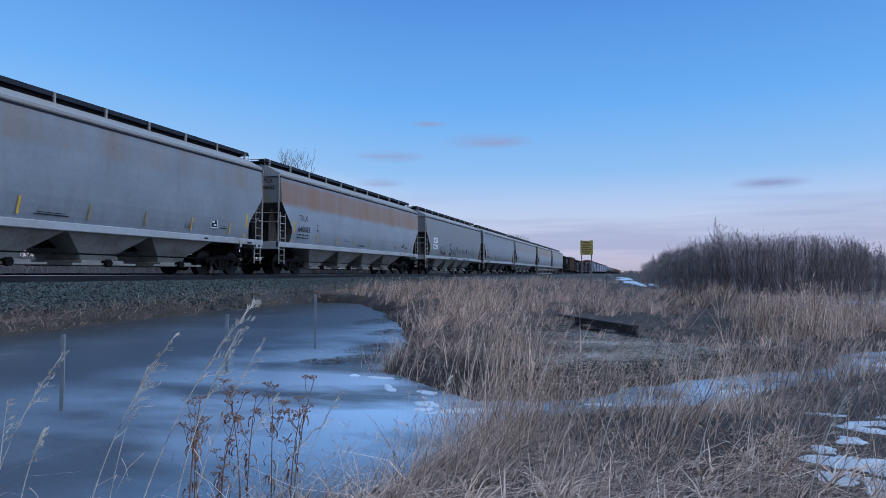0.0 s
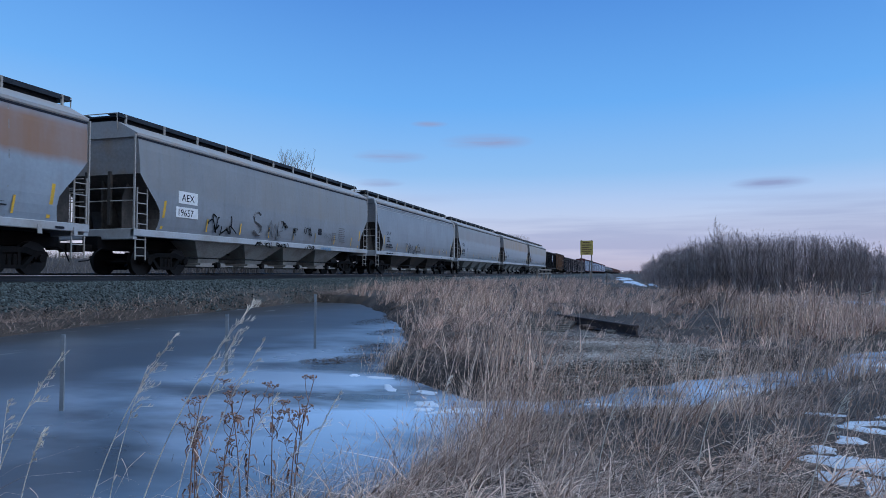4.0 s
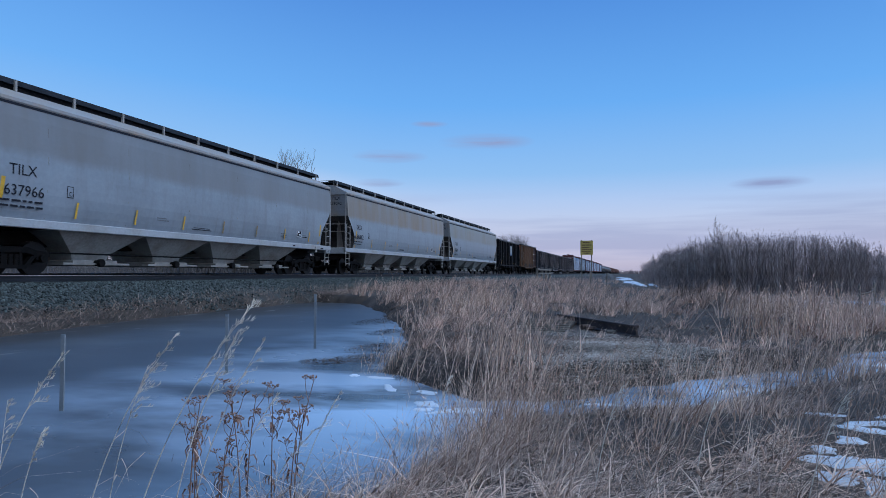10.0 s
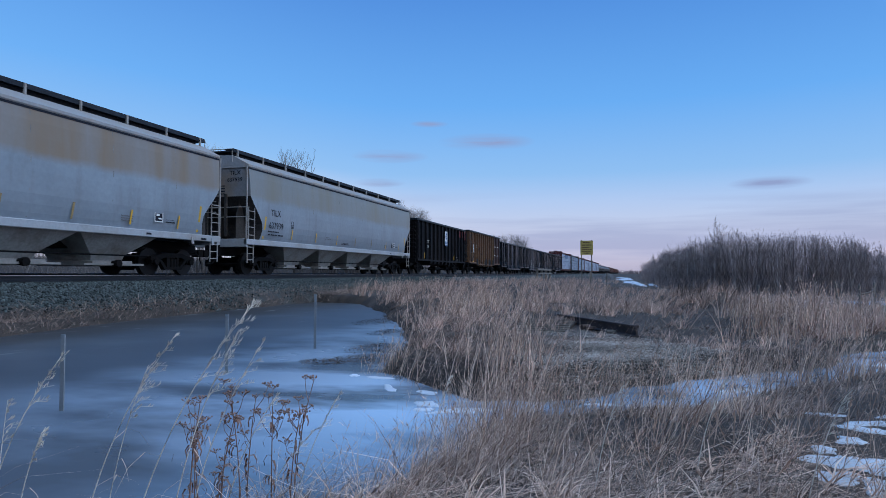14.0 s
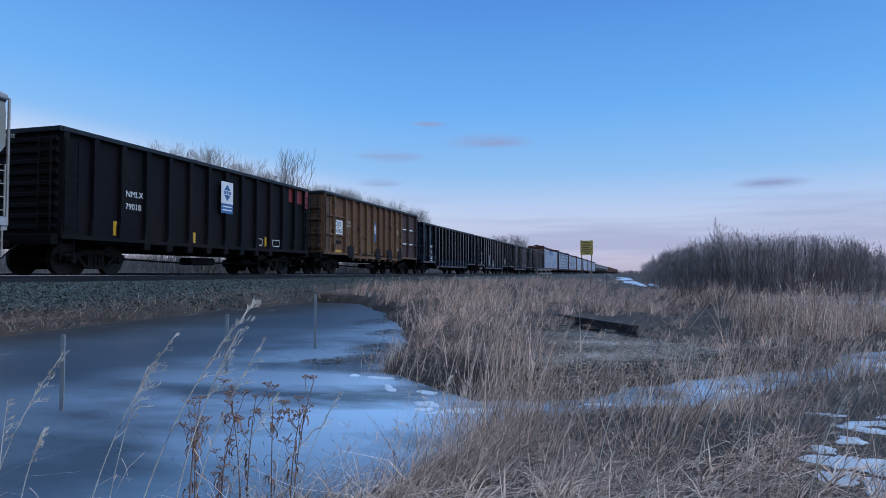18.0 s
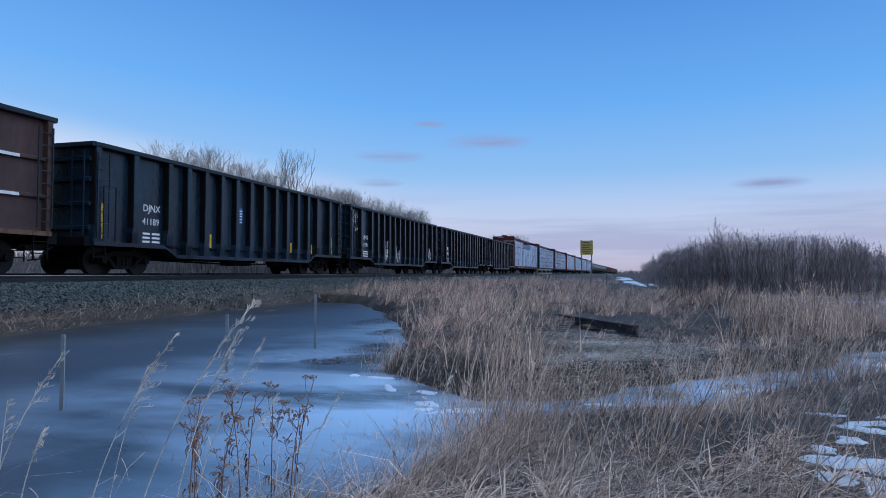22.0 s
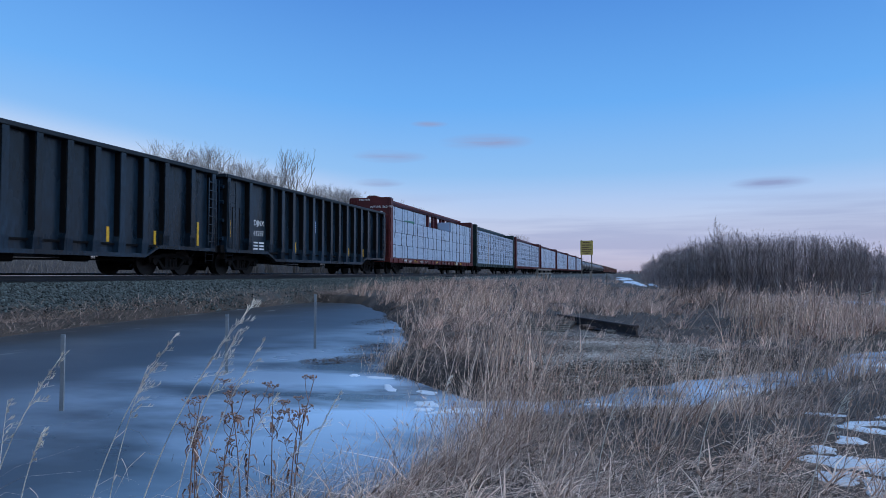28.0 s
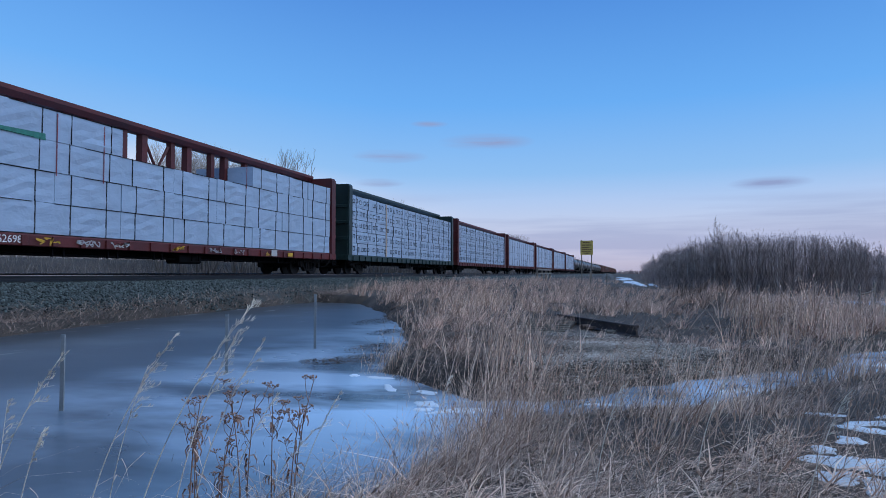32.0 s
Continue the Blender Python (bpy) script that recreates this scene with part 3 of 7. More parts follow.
def bogie(car, y, roll=True):
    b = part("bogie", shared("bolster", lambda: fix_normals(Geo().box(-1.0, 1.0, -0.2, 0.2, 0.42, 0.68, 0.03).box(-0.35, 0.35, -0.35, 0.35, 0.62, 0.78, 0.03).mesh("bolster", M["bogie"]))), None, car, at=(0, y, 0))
    fr = shared("frame", sideframe_mesh)
    part("side_frame", fr, None, b)
    o = part("side_frame", fr, None, b)
    o.rotation_euler = (0, 0, math.pi)
    for s in (-0.89, 0.89):
        w = part("wheelset", shared("wheelset", wheelset_mesh), None, b, at=(0, s, WHEEL_R))
        WHEELS.append((w, s, roll))
    return b


def coupler(car, y, s):
    g = Geo().box(-0.10, 0.10, min(y, y + s * 0.55), max(y, y + s * 0.55), 0.74, 0.95, 0.03)
    g.box(-0.17, 0.17, min(y + s * 0.50, y + s * 0.78), max(y + s * 0.50, y + s * 0.78), 0.70, 0.98, 0.05)
    part("coupler", g, M["bogie"], car)
    part("air_hose", Geo().tube([(0.35, y, 0.85), (0.38, y + s * 0.25, 0.7), (0.30, y + s * 0.45, 0.45), (0.12, y + s * 0.65, 0.42)], 0.022, 6), M["black"], car)


def ladder(car, x, y, z0, z1, w, material, n=None, axis=1, name="ladder"):
    """A ladder flat on a side (axis 1) or an end (axis 0)."""
    g = Geo()
    n = n or max(2, round((z1 - z0) / 0.36))
    if axis == 1:
        for yy in (y, y + w):
            g.box(x - 0.016, x + 0.016, yy - 0.016, yy + 0.016, z0, z1)
        for i in range(n):
            z = z0 + (i + 0.5) * (z1 - z0) / n
            g.box(x - 0.012, x + 0.012, y, y + w, z - 0.014, z + 0.014)
    else:
        for xx in (x, x + w):
            g.box(xx - 0.02, xx + 0.02, y - 0.02, y + 0.02, z0, z1)
        for i in range(n):
            z = z0 + (i + 0.5) * (z1 - z0) / n
            g.box(x, x + w, y - 0.012, y + 0.012, z - 0.014, z + 0.014)
    return part(name, g, material, car)


def loft(levels, y0, y1, faces=(0, 1, 2, 3), caps=True):
    """Stack of rectangles (z, half width, inset of both ends); faces: 0 and 2 are the ends, 1 and 3 the sides."""
    g = Geo()
    vs, fs = [], []
    for z, w, e in levels:
        vs += [(-w, y0 + e, z), (w, y0 + e, z), (w, y1 - e, z), (-w, y1 - e, z)]
    for i in range(len(levels) - 1):
        a = 4 * i
        for k in faces:
            fs.append((a + k, a + (k + 1) % 4, a + 4 + (k + 1) % 4, a + 4 + k))
    n = len(levels) * 4
    if caps:
        fs += [(3, 2, 1, 0), (n - 4, n - 3, n - 2, n - 1)]
    return g.add(vs, fs)


def hopper_car(y0, y1, label, paint, trim="trim", pockets=4, boards="grating", under="pocket", bright=(0, 1, 2, 5, 6)):
    """A covered hopper whose near side reaches from y0 to y1 at the clip's start."""
    mid, h = (y0 + y1) / 2, (y1 - y0) / 2
    car = thing("covered_hopper_car", label, "hopper car", "hopper cars of the train", (0, mid, 0))
    # body: bulged sides, slope sheets at the ends
    lv = [(1.44, 1.46, 1.02), (1.62, 1.505, 1.08), (1.85, 1.545, 1.12), (2.12, 1.575, 1.08), (2.4, 1.588, 0.86), (2.7, 1.595, 0.58), (2.95, 1.592, 0.36), (3.2, 1.587, 0.17),
          (3.6, 1.57, 0.16), (4.0, 1.545, 0.14), (4.3, 1.51, 0.14), (4.42, 1.47, 0.14)]
    side = loft(lv, -h, h, (1, 3))
    part("body", side, paint, car)
    for k in (0, 2):
        part("end_sheet", loft(lv[7:], -h, h, (k,), False), M["endsheet"], car, "dusty upper end sheet with rusty stains")
    # slope sheets carry the shade under the car's end in their dark colour
    part("slope_sheet", loft(lv[:8], -h, h, (0,), False), SHADES["grime_shade"], car, "slope sheet coloured dark for grime and shade")
    part("slope_sheet", loft(lv[:8], -h, h, (2,), False), SHADES["grime_shade"], car, "slope sheet coloured dark for grime and shade")
    # roof: a shallow arch with an overhanging side plate
    ring = [(-1.50, 4.36), (1.50, 4.36), (1.53, 4.40), (1.53, 4.48), (1.45, 4.52), (1.1, 4.70), (0.78, 4.87), (0.58, 4.90), (-0.58, 4.90), (-0.78, 4.87), (-1.1, 4.70), (-1.45, 4.52), (-1.53, 4.48), (-1.53, 4.40)]
    part("roof", Geo().prism(ring, 1, -h + 0.08, h - 0.08), SHADES["roof"], car)
    # the trough's dark colour stands for the shade between walkway and roof
    part("hatch_trough", Geo().box(-0.60, 0.60, -h + 0.3, h - 0.3, 4.86, 5.06, 0.02), M["grating"], car, "hatch covers along the roof, coloured dark for the shade under the walkway")
    for s in (-1, 1):
        a, b = sorted((s * 1.49, s * 1.522))
        # dark strip draws the seam together with the shade of the overhang
        part("roof_seam", Geo().box(a, b, -h + 0.12, h - 0.12, 4.30, 4.36), M["letter"], car, "dark strip for the seam and the shade under the roof's edge")
        for i in range(6):
            y = -h + 2.6 + i * (2 * h - 5.2) / 5
            part("weld_seam", Geo().add([(s * (side_x(z) + 0.003), y + d, z) for z in (1.5, 2.2, 3.0, 3.8, 4.28) for d in (0, 0.022)], [(2 * j, 2 * j + 1, 2 * j + 3, 2 * j + 2) for j in range(4)]), SHADES["seam"], car, "thin dirty weld seam")
    # running boards and their posts
    for s in (-1, 1):
        a, b = sorted((s * 0.42, s * 0.80))
        rb = part("running_board", Geo().box(a, b, -h + 0.05, h - 0.05, 5.10, 5.14).box(s * 0.80 - 0.012, s * 0.80 + 0.012, -h + 0.05, h - 0.05, 5.02, 5.16), M[boards], car, "dark steel walkway grating")
        n = 11
        for i in range(n):
            y = -h + 0.35 + i * (2 * h - 0.7) / (n - 1)
            part("bracket", Geo().box(s * 0.83 - 0.03, s * 0.83 + 0.03, y - 0.03, y + 0.03, 4.80, 5.15), M[trim], rb)
    for e in (-1, 1):
        ye = e * (h - 0.04)
        part("end_walkway", Geo().box(-0.85, 0.85, min(ye, ye - e * 0.35), max(ye, ye - e * 0.35), 5.02, 5.07), M[boards], car)
        part("grab_iron", Geo().tube([(-0.8, ye, 4.60), (-0.8, ye + e * 0.03, 5.13), (0.8, ye + e * 0.03, 5.13), (0.8, ye, 4.60)], 0.018, 5), M[trim], car)
    # sills
    for s in (-1, 1):
        a, b = sorted((s * 1.40, s * 1.53))
        part("side_sill", Geo().box(a, b, -h, h, 1.22, 1.45, 0.02), SHADES["sill"], car)
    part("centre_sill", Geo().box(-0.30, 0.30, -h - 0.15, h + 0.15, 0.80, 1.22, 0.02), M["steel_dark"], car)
    for e in (-1, 1):
        ye = e * h
        part("end_sill", Geo().box(-1.50, 1.50, min(ye, ye - e * 0.16), max(ye, ye - e * 0.16), 1.12, 1.46, 0.02), SHADES["sill"], car)
        part("end_platform", Geo().box(-1.38, 1.38, min(ye - e * 0.16, ye - e * 1.9), max(ye - e * 0.16, ye - e * 1.9), 1.30, 1.36), M["grating"], car)
        for xx in (-0.45, 0.45):
            part("end_post", Geo().box(xx - 0.05, xx + 0.05, min(ye - e * .1, ye - e * .2), max(ye - e * .1, ye - e * .2), 1.6, 3.3), SHADES["grime_shade"], car)
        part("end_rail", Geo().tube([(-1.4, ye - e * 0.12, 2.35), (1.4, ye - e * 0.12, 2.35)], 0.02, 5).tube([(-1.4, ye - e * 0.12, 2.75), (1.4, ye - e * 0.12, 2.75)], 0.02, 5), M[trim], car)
        part("shear_plate", Geo().prism([(e * (h - 1.2), 1.36), (e * (h - 0.30), 1.36), (e * (h - 0.30), 3.2), (e * (h - 0.38), 3.2)], 0, -0.03, 0.03), SHADES["grime_shade"], car, "dark centre plate under the slope sheet")
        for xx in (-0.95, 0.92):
            part("slope_support", Geo().prism([(e * (h - 1.0), 1.36), (e * (h - 0.14), 1.36), (e * (h - 0.14), 2.45), (e * (h - 0.4), 3.05), (e * (h - 0.55), 2.8)], 0, xx, xx + 0.03), SHADES["grime_shade"], car, "dark support under the slope sheet")
        part("brake_wheel" if e > 0 else "brake_rod", Geo().cyl((-0.7, 2.3), 0.28, 1, min(ye - e * 0.1, ye - e * 0.14), max(ye - e * 0.1, ye - e * 0.14), 16) if e > 0 else Geo().box(-0.9, -0.84, ye - e * 0.2 - 0.03, ye - e * 0.2 + 0.03, 1.4, 2.6), M["steel_dark"], car)
        # corner uprights, side and end ladders, steps below the sill
        for s in (-1, 1):
            x = s * 1.50
            part("corner_post", Geo().box(x - 0.025, x + 0.025, min(ye, ye - e * 0.05), max(ye, ye - e * 0.05), 1.40, 4.42), M[trim], car)
            yl = min(ye - e * 0.12, ye - e * 0.56)
            ladder(car, x + s * 0.03, yl, 1.45, 2.75, 0.44, M[trim])
            ladder(car, x - s * 0.02, yl, 0.48, 1.25, 0.44, M[trim], 3, name="step")
        ladder(car, -1.3, ye - e * 0.05, 1.5, 4.85, 0.44, M[trim], axis=0)
        coupler(car, e * (h + 0.05), e)
        bogie(car, e * (h - 2.05))
    # hopper pockets with their gates
    span = 2 * h - 6.3
    for i in range(pockets):
        c = -span / 2 + (i + 0.5) * span / pockets
        w = span / pockets / 2
        g = Geo()
        vs, fs = [], []
        for z, a, b in ((1.24, 1.36, w * 0.98), (0.62, 0.85, w * 0.42), (0.42, 0.80, w * 0.38)):
            vs += [(-a, c - b, z), (a, c - b, z), (a, c + b, z), (-a, c + b, z)]
        for j in range(2):
            for k in range(4):
                fs.append((4 * j + k, 4 * j + (k + 1) % 4, 4 * j + 4 + (k + 1) % 4, 4 * j + 4 + k))
        fs.append((8, 9, 10, 11))
        pk = part("hopper_pocket", g.add(vs, fs), SHADES[under], car, "dusty tapered discharge pocket")
        part("discharge_gate", Geo().box(-1.05, 1.05, c - w * 0.5, c + w * 0.5, 0.28, 0.44, 0.02).box(0.9, 1.15, c - w * 0.75, c + w * 0.75, 0.30, 0.36), M["pipe"], pk)
        part("outlet_pipe", Geo().cyl((c, 0.36), 0.09, 0, -1.25, 1.25, 10).cyl((c, 0.36), 0.12, 0, 1.18, 1.30, 10), M["bogie"], pk)
    part("brake_pipe", Geo().tube([(1.0, -h + 3, 0.62), (1.0, h - 3, 0.62)], 0.025, 5), M["black"], car)
    # yellow reflector strips along the lower side
    n = 7
    for i in range(n):
        y = -h + 3.5 + i * (2 * h - 6.0) / (n - 1)
        g = Geo()
        g.add([(1.575, y, 1.56), (1.575, y + 0.07, 1.56), (1.60, y + 0.13, 2.02), (1.60, y + 0.06, 2.02)], [(0, 1, 2, 3)])
        g.v = [(a + 0.006 - (0.02 if c < 1.8 else 0.012), b, c) for a, b, c in g.v]
        part("reflector_strip", g, M["yellow"] if i in bright else M["dullyellow"], car, "yellow reflector strip" if i in bright else "faded dirty reflector strip")
    for y in (-h + 1.20, h - 1.40):
        part("reflector_strip", Geo().add([(side_x(1.52) + 0.008, y, 1.52), (side_x(1.52) + 0.008, y + 0.11, 1.52), (side_x(2.0) + 0.008, y + 0.15, 2.0), (side_x(2.0) + 0.008, y + 0.04, 2.0), (side_x(2.45) + 0.008, y + 0.19, 2.45), (side_x(2.45) + 0.008, y + 0.08, 2.45)], [(0, 1, 2, 3), (3, 2, 4, 5)]), M["yellow"], car, "tall faded yellow reflector strip")
    CARS.append((car, mid))
    return car, h


def side_x(z):
    """Half width of the hopper body at a height."""
    return float(np.interp(z, (1.44, 1.62, 1.85, 2.15, 2.5, 2.8, 3.05, 3.6, 4.0, 4.3), (1.46, 1.505, 1.545, 1.575, 1.59, 1.595, 1.59, 1.57, 1.545, 1.51)))


def gondola(y0, y1, label, paint, ribs=None, top=3.80, bottom=0.86, belly=0.30, rib_w=0.22, name="gondola_car", end_panel=False, feet=True, deep=0.22, rib_paint=None, hang=0.0, end_ribs=(1.3, 2.0, 2.7, 3.3)):
    mid, h = (y0 + y1) / 2, (y1 - y0) / 2
    car = thing(name, label, "gondola car", "gondola cars of the train", (0, mid, 0))
    # open box: four walls and a floor
    for s in (-1, 1):
        a, b = sorted((s * (1.57 - deep), s * (1.60 - deep)))
        # the lower edge drops between the bogies
        ring = [(-h, bottom), (-h + 3.0, bottom), (-h + 3.6, bottom - belly), (h - 3.6, bottom - belly), (h - 3.0, bottom), (h, bottom), (h, top), (-h, top)]
        part("side_wall", Geo().prism(ring, 0, a, b), paint, car)
        a, b = sorted((s * 1.40, s * 1.62))
        part("top_rail", Geo().box(a, b, -h - 0.02, h + 0.02, top - 0.08, top + 0.06, 0.02), SHADES["toprail"], car)
        a, b = sorted((s * 1.40, s * 1.60))
        part("side_sill", Geo().prism([(p, q) for p, q in [(-h, bottom), (-h + 3.0, bottom), (-h + 3.6, bottom - belly), (h - 3.6, bottom - belly), (h - 3.0, bottom), (h, bottom), (h, bottom + 0.12), (h - 2.9, bottom + 0.12), (h - 3.5, bottom - belly + 0.12), (-h + 3.5, bottom - belly + 0.12), (-h + 2.9, bottom + 0.12), (-h, bottom + 0.12)]], 0, a, b), paint, car)
        for y in ribs or [-h + 0.12, -h + 1.62, -h + 3.20] + [-h + 3.20 + (i + 1) * (2 * h - 5.85) / 11 for i in range(11)] + [h - 1.3, h - 0.12]:
            z0 = bottom + 0.1 - (belly if abs(y) < h - 3.4 else 0) - (hang if abs(y) < h - 2.9 else 0)
            x0, x1 = 1.59 - deep, 1.60
            g = Geo()
            w = rib_w / 2
            # a pressed hat section, splayed at its foot
            vs = []
            for z, ww, xx in ((z0, w * 1.45 if feet else w, x1 - 0.02), (z0 + 0.35, w * 1.45 if feet else w, x1), (z0 + 0.55, w, x1), (top - 0.08, w, x1)):
                vs += [(s * x0, y - ww, z), (s * xx, y - ww * 0.9, z), (s * xx, y + ww * 0.9, z), (s * x0, y + ww, z)]
            fs = []
            for j in range(3):
                for k in range(3):
                    fs.append((4 * j + k, 4 * j + k + 1, 4 * j + 5 + k, 4 * j + 4 + k))
            post = part("side_post", g.add(vs, fs + [(0, 1, 2, 3), (12, 13, 14, 15)]), SHADES["gon_purple"] if end_panel and y > 5 else rib_paint or paint, car)
            # black sheet added to paint the shade on the post's near flank
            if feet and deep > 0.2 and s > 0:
                part("post_web", Geo().box(x0 + 0.01, x1 - 0.03, y - w * 0.92 - 0.016, y - w * 0.92, z0 + 0.5, top - 0.1), M["black"], post, "black sheet that paints the shaded flank of the post")
    for e in (-1, 1):
        ye = e * h
        a, b = sorted((ye, ye - e * 0.04))
        part("end_wall", Geo().box(deep - 1.57, 1.57 - deep, a, b, bottom, top), paint, car)
        for z in end_ribs:
            a, b = sorted((ye, ye + e * 0.10))
            part("end_rib", Geo().box(-1.46, 1.46, a, b, z, z + 0.14, 0.03), paint, car)
        a, b = sorted((ye - e * 0.05, ye + e * 0.12))
        part("end_top_rail", Geo().box(-1.60, 1.60, a, b, top - 0.08, top + 0.06, 0.02), SHADES["toprail"], car)
        a, b = sorted((ye, ye + e * 0.25))
        part("end_sill", Geo().box(-1.5, 1.5, a, b, 0.84, 1.12, 0.02), M["steel_dark"], car)
        for s in (-1, 1):
            yl = min(ye - e * 0.05, ye - e * 0.48)
            ladder(car, s * 1.64, yl, bottom + 0.2, top - 0.25, 0.43, SHADES["toprail"] if end_panel else paint, 8)
            ladder(car, s * 1.52, yl, 0.42, bottom, 0.43, M["steel_dark"], 2, name="step")
        ladder(car, 0.9, ye + e * 0.14, bottom + 0.2, top - 0.2, 0.42, SHADES["toprail"] if end_panel else paint, 8, axis=0)
        if e > 0:
            part("brake_wheel", Geo().cyl((-0.8, 2.35), 0.26, 1, ye + 0.12, ye + 0.17, 14), M["steel_dark"], car)
        coupler(car, e * (h + 0.2), e)
        bogie(car, e * (h - 1.75))
    part("floor_plate", Geo().box(-1.45, 1.45, -h + 0.05, h - 0.05, bottom + 0.05, bottom + 0.11), M["steel_dark"], car)
    part("centre_sill", Geo().box(-0.28, 0.28, -h - 0.2, h + 0.2, 0.72, 0.98, 0.02), M["steel_dark"], car)
    part("brake_rod", Geo().tube([(0.9, -h + 3, 0.5), (0.9, -1.0, 0.42), (0.9, h - 3, 0.5)], 0.03, 5), M["steel_dark"], car)
    part("brake_cylinder", Geo().box(0.6, 1.1, -0.9, 0.5, 0.36, 0.62, 0.05), M["steel_dark"], car)
    part("air_tank", Geo().box(0.7, 1.1, 2.3, 3.0, 0.40, 0.64, 0.1), M["steel_dark"], car)
    CARS.append((car, mid))
    return car, h


def package(car, x0, x1, y0, y1, z0, z1, material, seed, straps=True, printed=False):
    """A wrapped stack of boards, its sheet a little slack, bound with straps."""
    r = random.Random(seed)
    ny, nz = max(2, int((y1 - y0) / 0.35)), 5
    s = 1 if x1 > 0 else -1
    xo, xi = (x1, x0) if s > 0 else (x0, x1)
    vs, fs = [], []
    for j in range(nz + 1):
        for i in range(ny + 1):
            edge = min(i, ny - i, 1) * min(j, nz - j, 1)
            vs.append((xo + s * (0.018 * edge * r.uniform(-0.6, 1.2)), y0 + (y1 - y0) * i / ny, z0 + (z1 - z0) * j / nz - (0.012 * r.uniform(0, 1) if j == nz else 0)))
    for j in range(nz):
        for i in range(ny):
            a = j * (ny + 1) + i
            fs.append((a, a + 1, a + ny + 2, a + ny + 1))
    n = len(vs)
    vs += [(xi, y0, z0), (xi, y1, z0), (xi, y1, z1), (xi, y0, z1)]
    top = [nz * (ny + 1) + i for i in range(ny + 1)]
    bot = list(range(ny + 1))
    fs += [(n, n + 1, n + 2, n + 3), tuple([n + 3, n + 2] + top[::-1]), tuple([n, n + 1] + bot[::-1])]
    fs += [tuple([n] + [j * (ny + 1) for j in range(nz + 1)] + [n + 3]), tuple([n + 1] + [j * (ny + 1) + ny for j in range(nz + 1)] + [n + 2])]
    p = part("lumber_package", Geo().add(vs, fs), material, car)
    g = Geo()
    if straps:
        for k in range(2):
            y = y0 + (y1 - y0) * (0.22 + 0.56 * k + r.uniform(-0.04, 0.04))
            g.box(min(xo, xo + s * 0.026), max(xo, xo + s * 0.026), y - 0.009, y + 0.009, z0, z1 + 0.01)
        ya, yb = y0 + (y1 - y0) * r.choice((0, 0, 0.2, 0.4)), y1 - (y1 - y0) * r.choice((0, 0, 0.3))
        g.box(min(xo, xo + s * 0.022), max(xo, xo + s * 0.022), ya, yb, z1 - 0.016, z1 - 0.002)
        part("strap", g, M["black"], p, "dark binding strap")
    if printed and s > 0:
        g = Geo()
        y = y0 + 0.10
        while y < y1 - 0.35:
            w, hh = 0.26, (z1 - z0) * 0.36
            zc = (z0 + z1) / 2 + r.uniform(-0.03, 0.03)
            for a, b, c, d in ((0, w, hh / 2 - .035, hh / 2), (0, w, -hh / 2, -hh / 2 + .035), (0, .035, -hh / 2, hh / 2), (w - .035, w, -hh / 2, hh / 2)):
                if r.random() < 0.88:
                    g.box(xo + 0.02, xo + 0.026, y + a, y + b, zc + c, zc + d)
            y += r.choice((0.42, 0.5, 0.62))
        tagged(part("printing", g, M["letter"], p, "dark unreadable printing"), kind="stuff")
    return p


